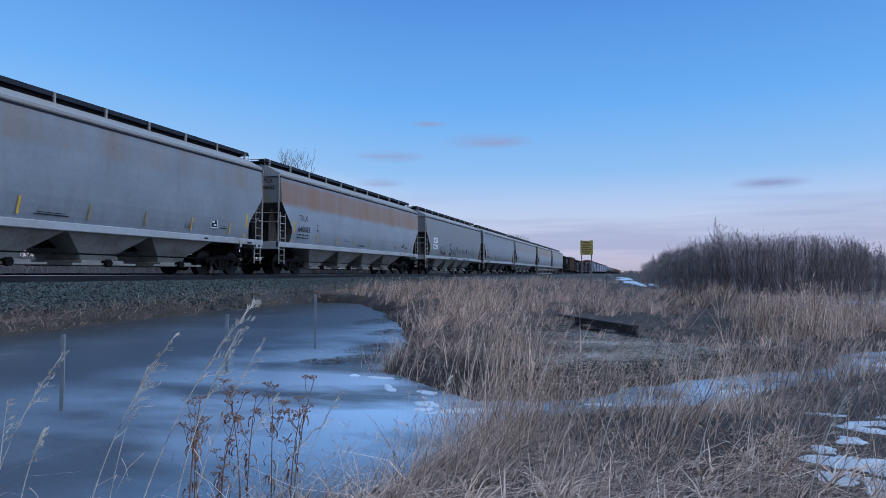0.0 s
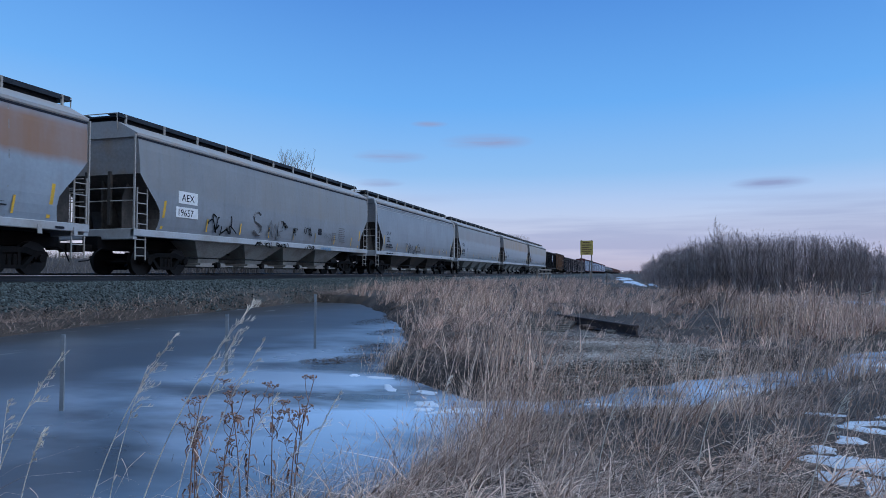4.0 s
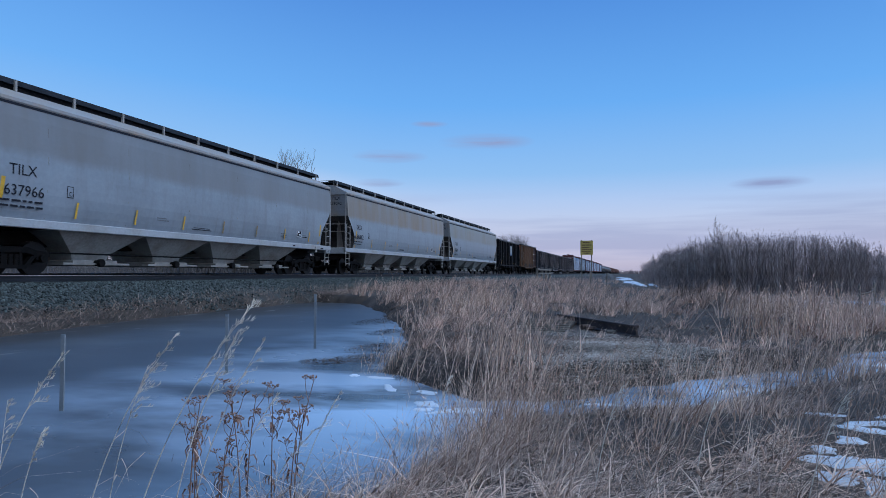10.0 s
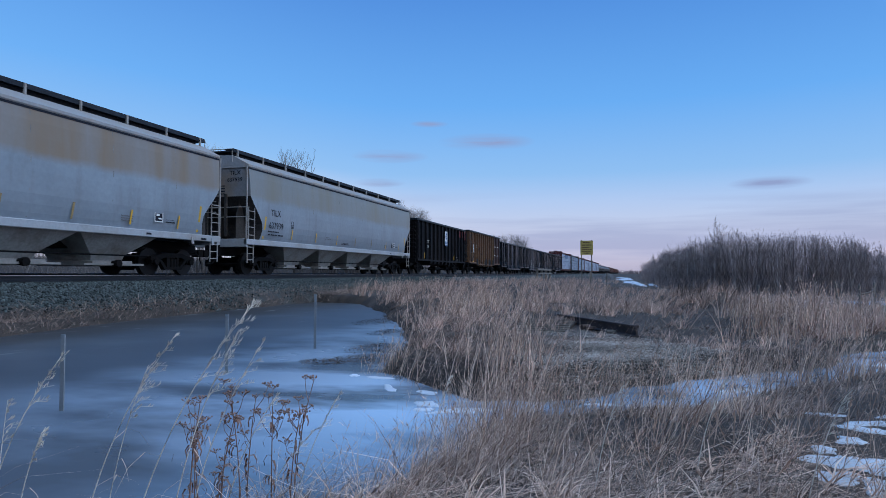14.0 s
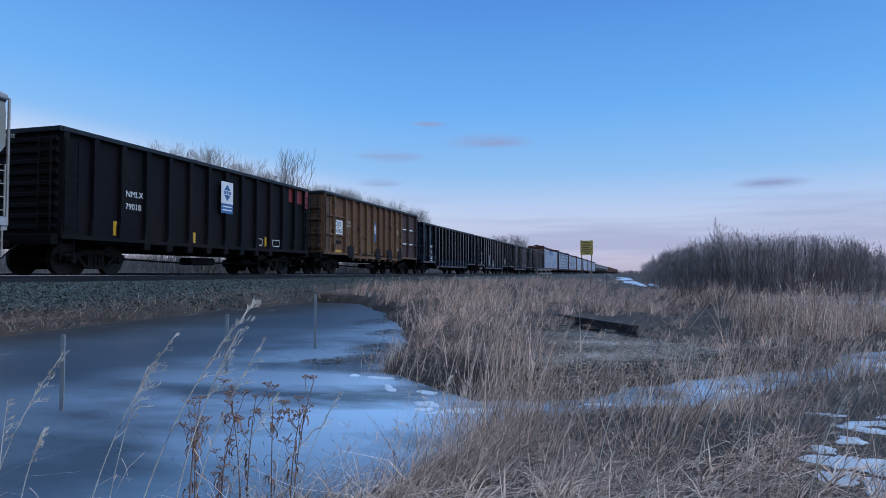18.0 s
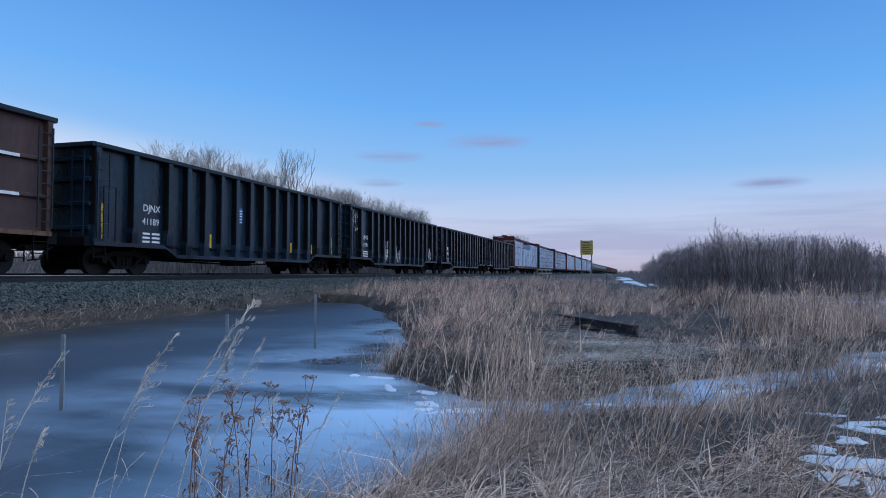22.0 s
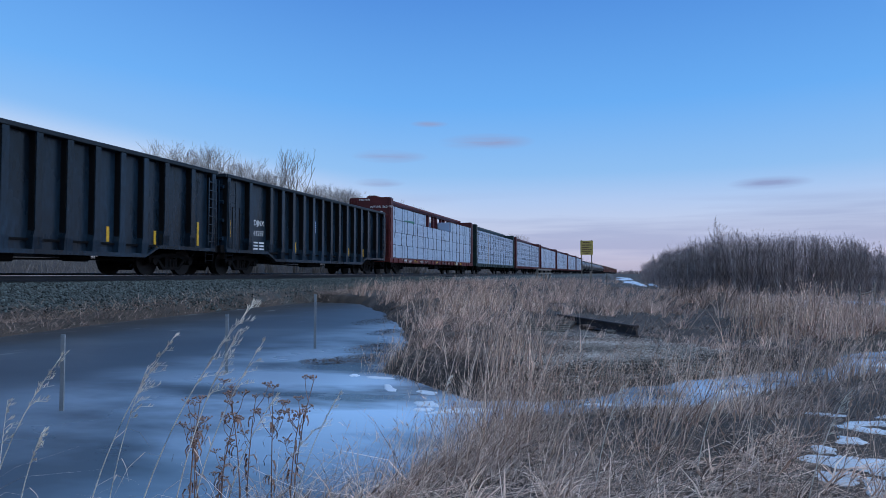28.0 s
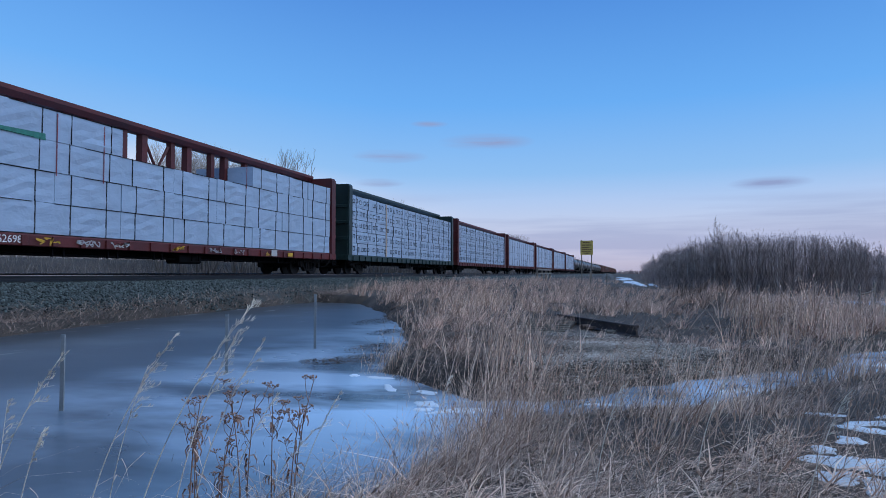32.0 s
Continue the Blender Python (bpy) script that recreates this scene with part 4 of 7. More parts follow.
def centerbeam(y0, y1, label, paint, plan, wrap, printed=False, top=4.95, deck=1.08):
    """A flat car with two bulkheads and a central truss; plan: the number of tiers, column by column."""
    mid, h = (y0 + y1) / 2, (y1 - y0) / 2
    car = thing("centerbeam_flat_car", label, "flat car", "lumber cars of the train", (0, mid, 0))
    for s in (-1, 1):
        a, b = sorted((s * 1.30, s * 1.44))
        part("side_sill", Geo().box(a, b, -h, h, deck - 0.32, deck - 0.02, 0.02), paint, car)
        n = 24
        for i in range(n):
            y = -h + 0.6 + i * (2 * h - 1.2) / (n - 1)
            a, b = sorted((s * 1.44, s * 1.50))
            part("stake_pocket", shared(("pocket", s, paint.name), lambda: fix_normals(Geo().box(a, b, -0.09, 0.09, deck - 0.30, deck - 0.05, 0.01).mesh("stake_pocket", paint))), None, car, at=(0, y, 0))
    part("deck", Geo().box(-1.42, 1.42, -h, h, deck - 0.06, deck, 0.01), paint, car)
    part("centre_sill", Geo().box(-0.35, 0.35, -h - 0.2, h + 0.2, 0.62, deck - 0.07, 0.02), M["steel_dark"], car)
    for i in range(9):
        y = -h + 3.4 + i * (2 * h - 6.8) / 8
        for dy in (0, 0.38):
            part("hanger", Geo().box(1.2, 1.25, y + dy - 0.025, y + dy + 0.025, 0.50, deck - 0.3), M["steel_dark"], car)
    part("brake_rod", Geo().tube([(1.0, -h + 3, 0.55), (1.0, h - 3, 0.55)], 0.03, 5), M["steel_dark"], car)
    part("brake_cylinder", Geo().box(0.6, 1.15, -0.6, 0.6, 0.40, 0.72, 0.06), M["steel_dark"], car)
    for e in (-1, 1):
        ye = e * h
        a, b = sorted((ye, ye - e * 0.42))
        bk = part("bulkhead", Geo().prism([(-1.46, deck), (1.46, deck), (1.46, top - 0.05), (1.38, top + 0.06), (-1.38, top + 0.06), (-1.46, top - 0.05)], 1, a, b), paint, car)
        for z in (1.9, 2.8, 3.7):
            a, b = sorted((ye, ye + e * 0.05))
            part("bulkhead_rib", Geo().box(-1.46, 1.46, a, b, z, z + 0.18, 0.02), paint, bk)
        for x in (-1.40, 1.30):
            a, b = sorted((ye, ye + e * 0.06))
            part("bulkhead_post", Geo().box(x, x + 0.1, a, b, deck, top), paint, bk)
        a, b = sorted((ye, ye + e * 0.1))
        part("end_sill", Geo().box(-1.45, 1.45, a, b, 0.80, deck, 0.02), paint, car)
        for s in (-1, 1):
            ladder(car, s * 1.49, min(ye - e * 0.02, ye - e * 0.4), 0.45, deck - 0.3, 0.38, M["steel_dark"], 2, name="step")
        ladder(car, -1.3, ye + e * 0.08, deck, top, 0.42, paint, 10, axis=0)
        coupler(car, e * (h + 0.05), e)
        bogie(car, e * (h - 2.2))
    # the truss along the middle
    part("top_chord", Geo().prism([(-0.36, top + 0.07), (-0.20, top - 0.07), (0.20, top - 0.07), (0.36, top + 0.07), (0.36, top + 0.19), (0.22, top + 0.24), (-0.22, top + 0.24), (-0.36, top + 0.19)], 1, -h + 0.4, h - 0.4), paint, car)
    n = len(plan)
    for i in range(n + 1):
        y = -h + 0.55 + i * (2 * h - 1.1) / n
        part("truss_post", Geo().box(-0.13, 0.13, y - 0.13, y + 0.13, deck, top - 0.06), paint, car)
        if i < n:
            ym = y + 0.62 * (2 * h - 1.1) / n
            part("truss_post", Geo().box(-0.11, 0.11, ym - 0.11, ym + 0.11, deck, top - 0.06), paint, car)
        if i < n and i % 2 == 0:
            y2 = -h + 0.55 + (i + 1) * (2 * h - 1.1) / n
            yc = (y + y2) / 2
            part("truss_brace", Geo().tube([(0, y + 0.15, top - 0.25), (0, (y + ym) / 2, top - 1.2), (0, ym - 0.15, top - 0.25)], 0.06, 6), paint, car)
    # the load
    L = 2 * h - 1.0
    col = L / n
    tier = (top - 0.50 - deck) / max(plan)
    for i, t in enumerate(plan):
        ya = -h + 0.5 + i * col
        for s in (-1, 1):
            if s < 0 and t:
                package(car, -1.38, -0.17, ya + 0.02, ya + col - 0.02, deck + 0.04, deck + 0.04 + tier * t, wrap, i * 7, straps=False)
                continue
            for k in range(math.ceil(t)):
                part_h = min(1.0, t - k) * tier
                d = random.uniform(-0.02, 0.02)
                package(car, 0.17, 1.37 + d, ya + 0.004, ya + col - 0.004, deck + 0.03 + k * tier, deck + 0.03 + k * tier + part_h - 0.006, wrap, i * 31 + k + int(mid), printed=printed)
    CARS.append((car, mid))
    return car, h


def tank_car(y0, y1):
    mid, h = (y0 + y1) / 2, (y1 - y0) / 2
    car = thing("tank_car", "black cylindrical tank car with a white band and a top platform", "tank car", "tank cars of the train", (0, mid, 0))
    g = Geo()
    seg, vs, fs = 24, [], []
    prof = [(-h + 0.3, 0.3), (-h + 0.36, 0.9), (-h + 0.6, 1.3), (-h + 0.95, 1.46), (h - 0.95, 1.46), (h - 0.6, 1.3), (h - 0.36, 0.9), (h - 0.3, 0.3)]
    for y, r in prof:
        vs += [(r * math.cos(2 * math.pi * k / seg), y, 2.65 + r * math.sin(2 * math.pi * k / seg)) for k in range(seg)]
    for i in range(len(prof) - 1):
        fs += [(i * seg + k, i * seg + (k + 1) % seg, (i + 1) * seg + (k + 1) % seg, (i + 1) * seg + k) for k in range(seg)]
    fs += [tuple(range(seg)), tuple(range((len(prof) - 1) * seg, len(prof) * seg))]
    part("tank", g.add(vs, fs), SHADES["tank"], car, smooth=True)
    part("sill", Geo().box(-0.4, 0.4, -h - 0.1, h + 0.1, 0.80, 1.2, 0.03), M["steel_dark"], car)
    part("dome", Geo().cyl((0, 0), 0.55, 2, 4.05, 4.45, 14), SHADES["tank"], car)
    part("platform", Geo().box(-0.95, 0.95, -1.2, 1.2, 4.02, 4.07), M["grating"], car)
    part("hand_rail", Geo().tube([(0.95, -1.2, 4.1), (0.95, -1.2, 4.75), (0.95, 1.2, 4.75), (0.95, 1.2, 4.1)], 0.03, 5).tube([(-0.95, -1.2, 4.1), (-0.95, -1.2, 4.75), (-0.95, 1.2, 4.75), (-0.95, 1.2, 4.1)], 0.03, 5), M["black"], car)
    ladder(car, 1.50, -0.25, 0.7, 4.1, 0.45, M["black"])
    for e in (-1, 1):
        part("saddle", Geo().box(-1.2, 1.2, e * (h - 2.0) - 0.4, e * (h - 2.0) + 0.4, 1.0, 1.6, 0.05), M["steel_dark"], car)
        part("end_rail", Geo().tube([(-1.4, e * h, 1.1), (-1.4, e * h, 2.1), (1.4, e * h, 2.1), (1.4, e * h, 1.1)], 0.03, 5), M["whitepaint"], car)
        part("end_platform", Geo().box(-1.45, 1.45, min(e * h, e * (h - 0.9)), max(e * h, e * (h - 0.9)), 1.05, 1.13), M["steel_dark"], car)
        coupler(car, e * h, e)
        bogie(car, e * (h - 1.9), False)
    return car, mid


def box_car(y0, y1):
    mid, h = (y0 + y1) / 2, (y1 - y0) / 2
    car = thing("box_car", "weathered brown steel box car with a sliding side door", "box car", "box cars of the train", (0, mid, 0))
    part("body", Geo().box(-1.5, 1.5, -h, h, 1.05, 4.35, 0.03), SHADES["boxcar"], car)
    part("roof", Geo().prism([(-1.55, 4.35), (1.55, 4.35), (1.5, 4.42), (0, 4.6), (-1.5, 4.42)], 1, -h - 0.02, h + 0.02), M["pipe"], car)
    part("door", Geo().box(1.5, 1.58, -1.5, 1.5, 1.1, 4.2, 0.02), SHADES["boxcar"], car)
    for i in range(14):
        y = -h + 0.3 + i * (2 * h - 0.6) / 13
        if abs(y) > 1.6:
            part("side_rib", Geo().box(1.5, 1.56, y - 0.05, y + 0.05, 1.1, 4.3), SHADES["boxcar"], car)
    part("sill", Geo().box(-1.3, 1.3, -h, h, 0.80, 1.05, 0.02), M["steel_dark"], car)
    for e in (-1, 1):
        ladder(car, 1.53, min(e * (h - .1), e * (h - .55)), 1.1, 4.3, 0.44, M["whitepaint"])
        coupler(car, e * h, e)
        bogie(car, e * (h - 1.9), False)
    return car, mid


def flaked(name, base, pale, rust):
    """Brown paint that flakes off in upright chips down to dark rust."""
    m = mat(name, base, 0.7, vary=0.3, scale=0.9, fine=10, tint=pale, stretch=(1, 1, 0.4))
    nt = m.node_tree
    N, L = nt.nodes.new, nt.links.new
    b = nt.nodes["Principled BSDF"]
    src = b.inputs["Base Color"].links[0].from_socket
    tc, mp, n, n2, r, r2, mu, mx = (N(k) for k in ("ShaderNodeTexCoord", "ShaderNodeMapping", "ShaderNodeTexNoise", "ShaderNodeTexNoise", "ShaderNodeMapRange", "ShaderNodeMapRange", "ShaderNodeMath", "ShaderNodeMixRGB"))
    L(tc.outputs["Object"], mp.inputs[0])
    mp.inputs["Scale"].default_value = (1, 1.7, 0.75)
    mp.inputs["Rotation"].default_value = (0.35, 0, 0)
    n.inputs["Scale"].default_value, n.inputs["Detail"].default_value, n.inputs["Distortion"].default_value = 3.4, 5, 0.8
    n2.inputs["Scale"].default_value = 0.45
    L(mp.outputs[0], n.inputs[0])
    L(tc.outputs["Object"], n2.inputs[0])
    r.inputs[1].default_value, r.inputs[2].default_value = 0.57, 0.61
    L(n.outputs[0], r.inputs[0])
    r2.inputs[1].default_value, r2.inputs[2].default_value, r2.inputs[3].default_value = 0.35, 0.6, 0.25
    L(n2.outputs[0], r2.inputs[0])
    mu.operation = "MULTIPLY"
    L(r.outputs[0], mu.inputs[0])
    L(r2.outputs[0], mu.inputs[1])
    L(mu.outputs[0], mx.inputs[0])
    L(src, mx.inputs[1])
    mx.inputs[2].default_value = lin(*rust)
    L(mx.outputs[0], b.inputs["Base Color"])
    return m


def crumpled(name, base):
    """White plastic sheeting pulled into soft creases."""
    m = mat(name, base, 0.38, vary=0.06, scale=0.8, fine=5, bump=0)
    nt = m.node_tree
    N, L = nt.nodes.new, nt.links.new
    tc, mp, n, n2, ad, bp = (N(k) for k in ("ShaderNodeTexCoord", "ShaderNodeMapping", "ShaderNodeTexNoise", "ShaderNodeTexNoise", "ShaderNodeMath", "ShaderNodeBump"))
    L(tc.outputs["Object"], mp.inputs[0])
    mp.inputs["Scale"].default_value, mp.inputs["Rotation"].default_value = (1, 0.8, 1.3), (0.5, 0, 0)
    n.inputs["Scale"].default_value, n.inputs["Detail"].default_value, n.inputs["Distortion"].default_value = 1.5, 2, 0.9
    n2.inputs["Scale"].default_value, n2.inputs["Detail"].default_value, n2.inputs["Distortion"].default_value = 7, 3, 1.0
    for k in (n, n2):
        L(mp.outputs[0], k.inputs[0])
    ad.operation = "MULTIPLY_ADD"
    ad.inputs[1].default_value = 0.25
    L(n2.outputs[0], ad.inputs[0])
    L(n.outputs[0], ad.inputs[2])
    bp.inputs["Strength"].default_value, bp.inputs["Distance"].default_value = 0.4, 0.07
    L(ad.outputs[0], bp.inputs["Height"])
    L(bp.outputs[0], nt.nodes["Principled BSDF"].inputs["Normal"])
    return m


SHADES = dict(
    # dirt darkened further for the shade below the car ends and pockets
    grime_shade=mat("grime_shade", (0.040, 0.036, 0.034), 0.8, vary=0.4, scale=1.5, fine=12, tint=(0.085, 0.070, 0.06)),
    seam=mat("seam_dirt", (0.21, 0.205, 0.20), 0.7, vary=0.4, scale=3.0, fine=20),
    roof=mat("roof_paint", (0.33, 0.33, 0.335), 0.6, vary=0.15, scale=1.2, fine=12, tint=(0.36, 0.30, 0.25)),
    sill=mat("sill_paint", (0.37, 0.395, 0.425), 0.45, vary=0.15, scale=1.0, fine=14, tint=(0.30, 0.285, 0.27)),
    pocket=M["pocket"],
    toprail=mat("toprail_paint", (0.012, 0.018, 0.024), 0.5, spec=0.3, vary=0.3, scale=1.0, fine=14),
    tank=mat("tank_paint", (0.018, 0.019, 0.021), 0.35, vary=0.3, scale=0.8, fine=14),
    boxcar=mat("boxcar_paint", (0.13, 0.045, 0.03), 0.7, vary=0.3, scale=0.8, fine=14),
    grey1=streaked("grey_side_faint_rust", (0.222, 0.25, 0.285), (0.25, 0.155, 0.095), 3.3, 4.6, 0.55, seed=3, floor=0.1),
    rusty=streaked("grey_side_rusty", (0.255, 0.30, 0.35), (0.265, 0.118, 0.045), 3.0, 4.40, 0.95, seed=11, rough=0.4, floor=0.72),
    grey2=streaked("grey_side_cool", (0.235, 0.265, 0.305), (0.22, 0.175, 0.125), 1.5, 2.1, 0.5, seed=23, floor=0.0),
    grey3=streaked("grey_side_warm", (0.215, 0.235, 0.262), (0.235, 0.21, 0.18), 2.6, 4.6, 0.55, seed=37, floor=0.3),
    dusty=streaked("grey_side_dusty", (0.25, 0.295, 0.34), (0.245, 0.165, 0.092), 3.0, 4.6, 0.95, seed=51, rough=0.4, floor=0.62),
    clean=streaked("grey_side_clean", (0.25, 0.288, 0.33), (0.185, 0.178, 0.175), 3.0, 4.6, 0.85, seed=71, rough=0.4, floor=0.7),
    cream=streaked("grey_side_cream", (0.245, 0.283, 0.325), (0.225, 0.195, 0.14), 3.0, 4.6, 0.9, seed=83, rough=0.4, floor=0.6),
    gon_black=mat("gondola_black", (0.0075, 0.0185, 0.0320), 0.28, 0.0, vary=0.6, scale=0.9, fine=12, bump=0.05, stretch=(1, 1, 0.3), spec=0.30),
    gon_brown_black=mat("gondola_worn_black", (0.0055, 0.0062, 0.0085), 0.6, vary=0.5, scale=0.8, fine=9, tint=(0.014, 0.0105, 0.0105), stretch=(1, 1, 0.3), spec=0.12),
    gon_purple=mat("gondola_purple", (0.06, 0.030, 0.028), 0.7, vary=0.35, scale=0.9, fine=10, stretch=(1, 1, 0.35)),
    gon_brown=flaked("gondola_brown", (0.128, 0.060, 0.028), (0.158, 0.090, 0.043), (0.034, 0.016, 0.011)),
    red=mat("flat_car_red", (0.092, 0.013, 0.013), 0.55, vary=0.3, scale=1.0, fine=14),
    green=mat("flat_car_green", (0.008, 0.026, 0.025), 0.5, vary=0.3, scale=1.0, fine=14),
    wrap=crumpled("white_wrap", (0.315, 0.41, 0.545)),
)


def plate(car, y, z, w, h, material, x=None, name="plate", label="", parent=None):
    x = side_x(z + h / 2) + 0.008 if x is None else x
    return part(name, Geo().box(x - 0.01, x + 0.004, y, y + w, z, z + h), material, parent or car, label)


def car_marks(car, h, mark, number, y, zm, zn, end=True, seed=0):
    """Reporting mark and number on the near side and on the end that leads, with small data lines."""
    lettering(mark, 0.39, M["letter"], car, (side_x(zm + 0.25) + 0.006, y, zm), name="car_mark")
    lettering(number, 0.39, M["letter"], car, (side_x(zn + 0.30) + 0.006, y - 0.13, zn), name="car_number")
    r = random.Random(seed)
    rows = []
    for z in (zn - 0.16, zn - 0.30):
        p = y - 0.2
        for k in range(5):
            w = r.uniform(0.10, 0.26)
            rows.append((p, z, w, 0.05))
            p += w + 0.06
    bars(rows, car, side_x(zn) + 0.006, M["letter"])
    frame_y = y + 1.75
    fr = Geo()
    for a, b, c, d in ((0, 0.22, 0, 0.02), (0, 0.22, 0.30, 0.32), (0, 0.02, 0, 0.32), (0.2, 0.22, 0, 0.32)):
        fr.box(side_x(2.3) + 0.004, side_x(2.3) + 0.008, frame_y + a, frame_y + b, zn + 0.1 + c, zn + 0.1 + d)
    lb = part("plate_symbol", fr, M["letter"], car)
    lettering("C", 0.17, M["letter"], lb, (side_x(2.3) + 0.006, frame_y + 0.055, zn + 0.15), name="letter")
    if end:
        lettering(mark, 0.25, M["letter"], car, (0.62, -h + 0.13, 4.08), "end", name="end_mark")
        lettering(number, 0.24, M["letter"], car, (0.50, -h + 0.13, 3.80), "end", name="end_number")
        g = Geo()
        for k in range(4):
            g.box(-0.25 + 0.03 * k, 0.40, -h + 0.124, -h + 0.13, 3.62 - 0.11 * k, 3.655 - 0.11 * k)
        part("small_print", g, M["letter"], car)


def right_end_marks(car, h, seed=0):
    """Small dark placard and print near the trailing end."""
    plate(car, h - 3.55, 1.76, 0.34, 0.30, M["letter"], name="placard", label="small dark placard")
    bars([(h - 3.0, 1.74 + 0.09 * k, 0.42 - 0.06 * (k % 2), 0.035) for k in range(4)], car, side_x(1.75) + 0.012, M["letter"])
    bars([(-1.2, 1.60, 1.1, 0.03), (-1.1, 1.66, 0.9, 0.02)], car, side_x(1.62) + 0.010, M["letter"])
    y0, x0 = h - 3.55, side_x(1.9) + 0.012
    fr = Geo()
    for a, b, c, d in ((-0.03, 0.37, -0.03, 0.0), (-0.03, 0.37, 0.30, 0.33), (-0.03, 0.0, 0.0, 0.30), (0.34, 0.37, 0.0, 0.30), (0.15, 0.30, 0.06, 0.11), (0.06, 0.20, 0.17, 0.24)):
        fr.box(x0, x0 + 0.004, y0 + a, y0 + b, 1.76 + c, 1.76 + d)
    part("placard_frame", fr, M["white"], car, "white frame and print of the placard")
    bars([(-3.0 + 0.0, 1.78 + 0.07 * q, 0.55 - 0.1 * (q % 2), 0.03) for q in range(4)] + [(h - 5.0, 1.66 + 0.07 * q, 0.5, 0.03) for q in range(3)], car, side_x(1.8) + 0.010, M["ghost"])
    for yy in (h - 0.55, h - 1.7):
        part("sill_bracket", Geo().box(1.53, 1.56, yy, yy + 0.14, 1.10, 1.34, 0.01), SHADES["sill"], car)
    bars([(h - 1.15, 1.26, 0.3, 0.07), (h - 3.9, 1.30, 0.22, 0.06)], car, 1.534, M["letter"])


def gondola_marks(car, h, mark, number, logo=True, y=None, seed=0):
    x = 1.57 - 0.22 + 0.034
    y = -h + 2.16 if y is None else y
    if mark:
        lettering(mark, 0.32, M["white"], car, (x, y, 2.05), name="car_mark")
        lettering(number, 0.31, M["white"], car, (x, y - 0.02, 1.62), name="car_number")
    else:
        bars([(y, 2.03, 0.7, 0.26), (y, 1.60, 0.75, 0.26)], car, x, M["white"], "worn_mark")
    bars([(y, 1.30 - 0.13 * k, 0.32, 0.065) for k in range(3)] + [(y + 0.42, 1.30 - 0.13 * k, 0.36, 0.065) for k in range(3)], car, x, M["white"])
    if logo:
        lg = plate(car, -0.93, 2.03, 0.36, 0.62, M["blue"], x, "emblem", "small blue and white square emblem")
        for k in range(5):
            part("emblem_stripe", Geo().box(x + 0.004, x + 0.007, -0.90, -0.60, 2.08 + 0.11 * k, 2.12 + 0.11 * k), M["white"], lg)
    for k, (yy, z0, z1) in enumerate(((-h + 0.45, 1.08, 2.12), (-h + 5.6, 1.0, 1.5), (0.8, 1.0, 1.45), (h - 5.0, 1.0, 1.45), (h - 3.0, 1.0, 1.45), (h - 0.8, 1.05, 1.9))):
        part("reflector_strip", Geo().box(x - 0.005, x + 0.006, yy, yy + 0.11, z0, z1), M["yellow"], car, "yellow reflector strip")
    part("side_step_frame", Geo().tube([(1.66, -h + 0.25, 1.0), (1.66, -h + 0.25, 2.6), (1.66, -h + 0.72, 2.6), (1.66, -h + 0.72, 1.0)], 0.02, 5), M["black"], car)


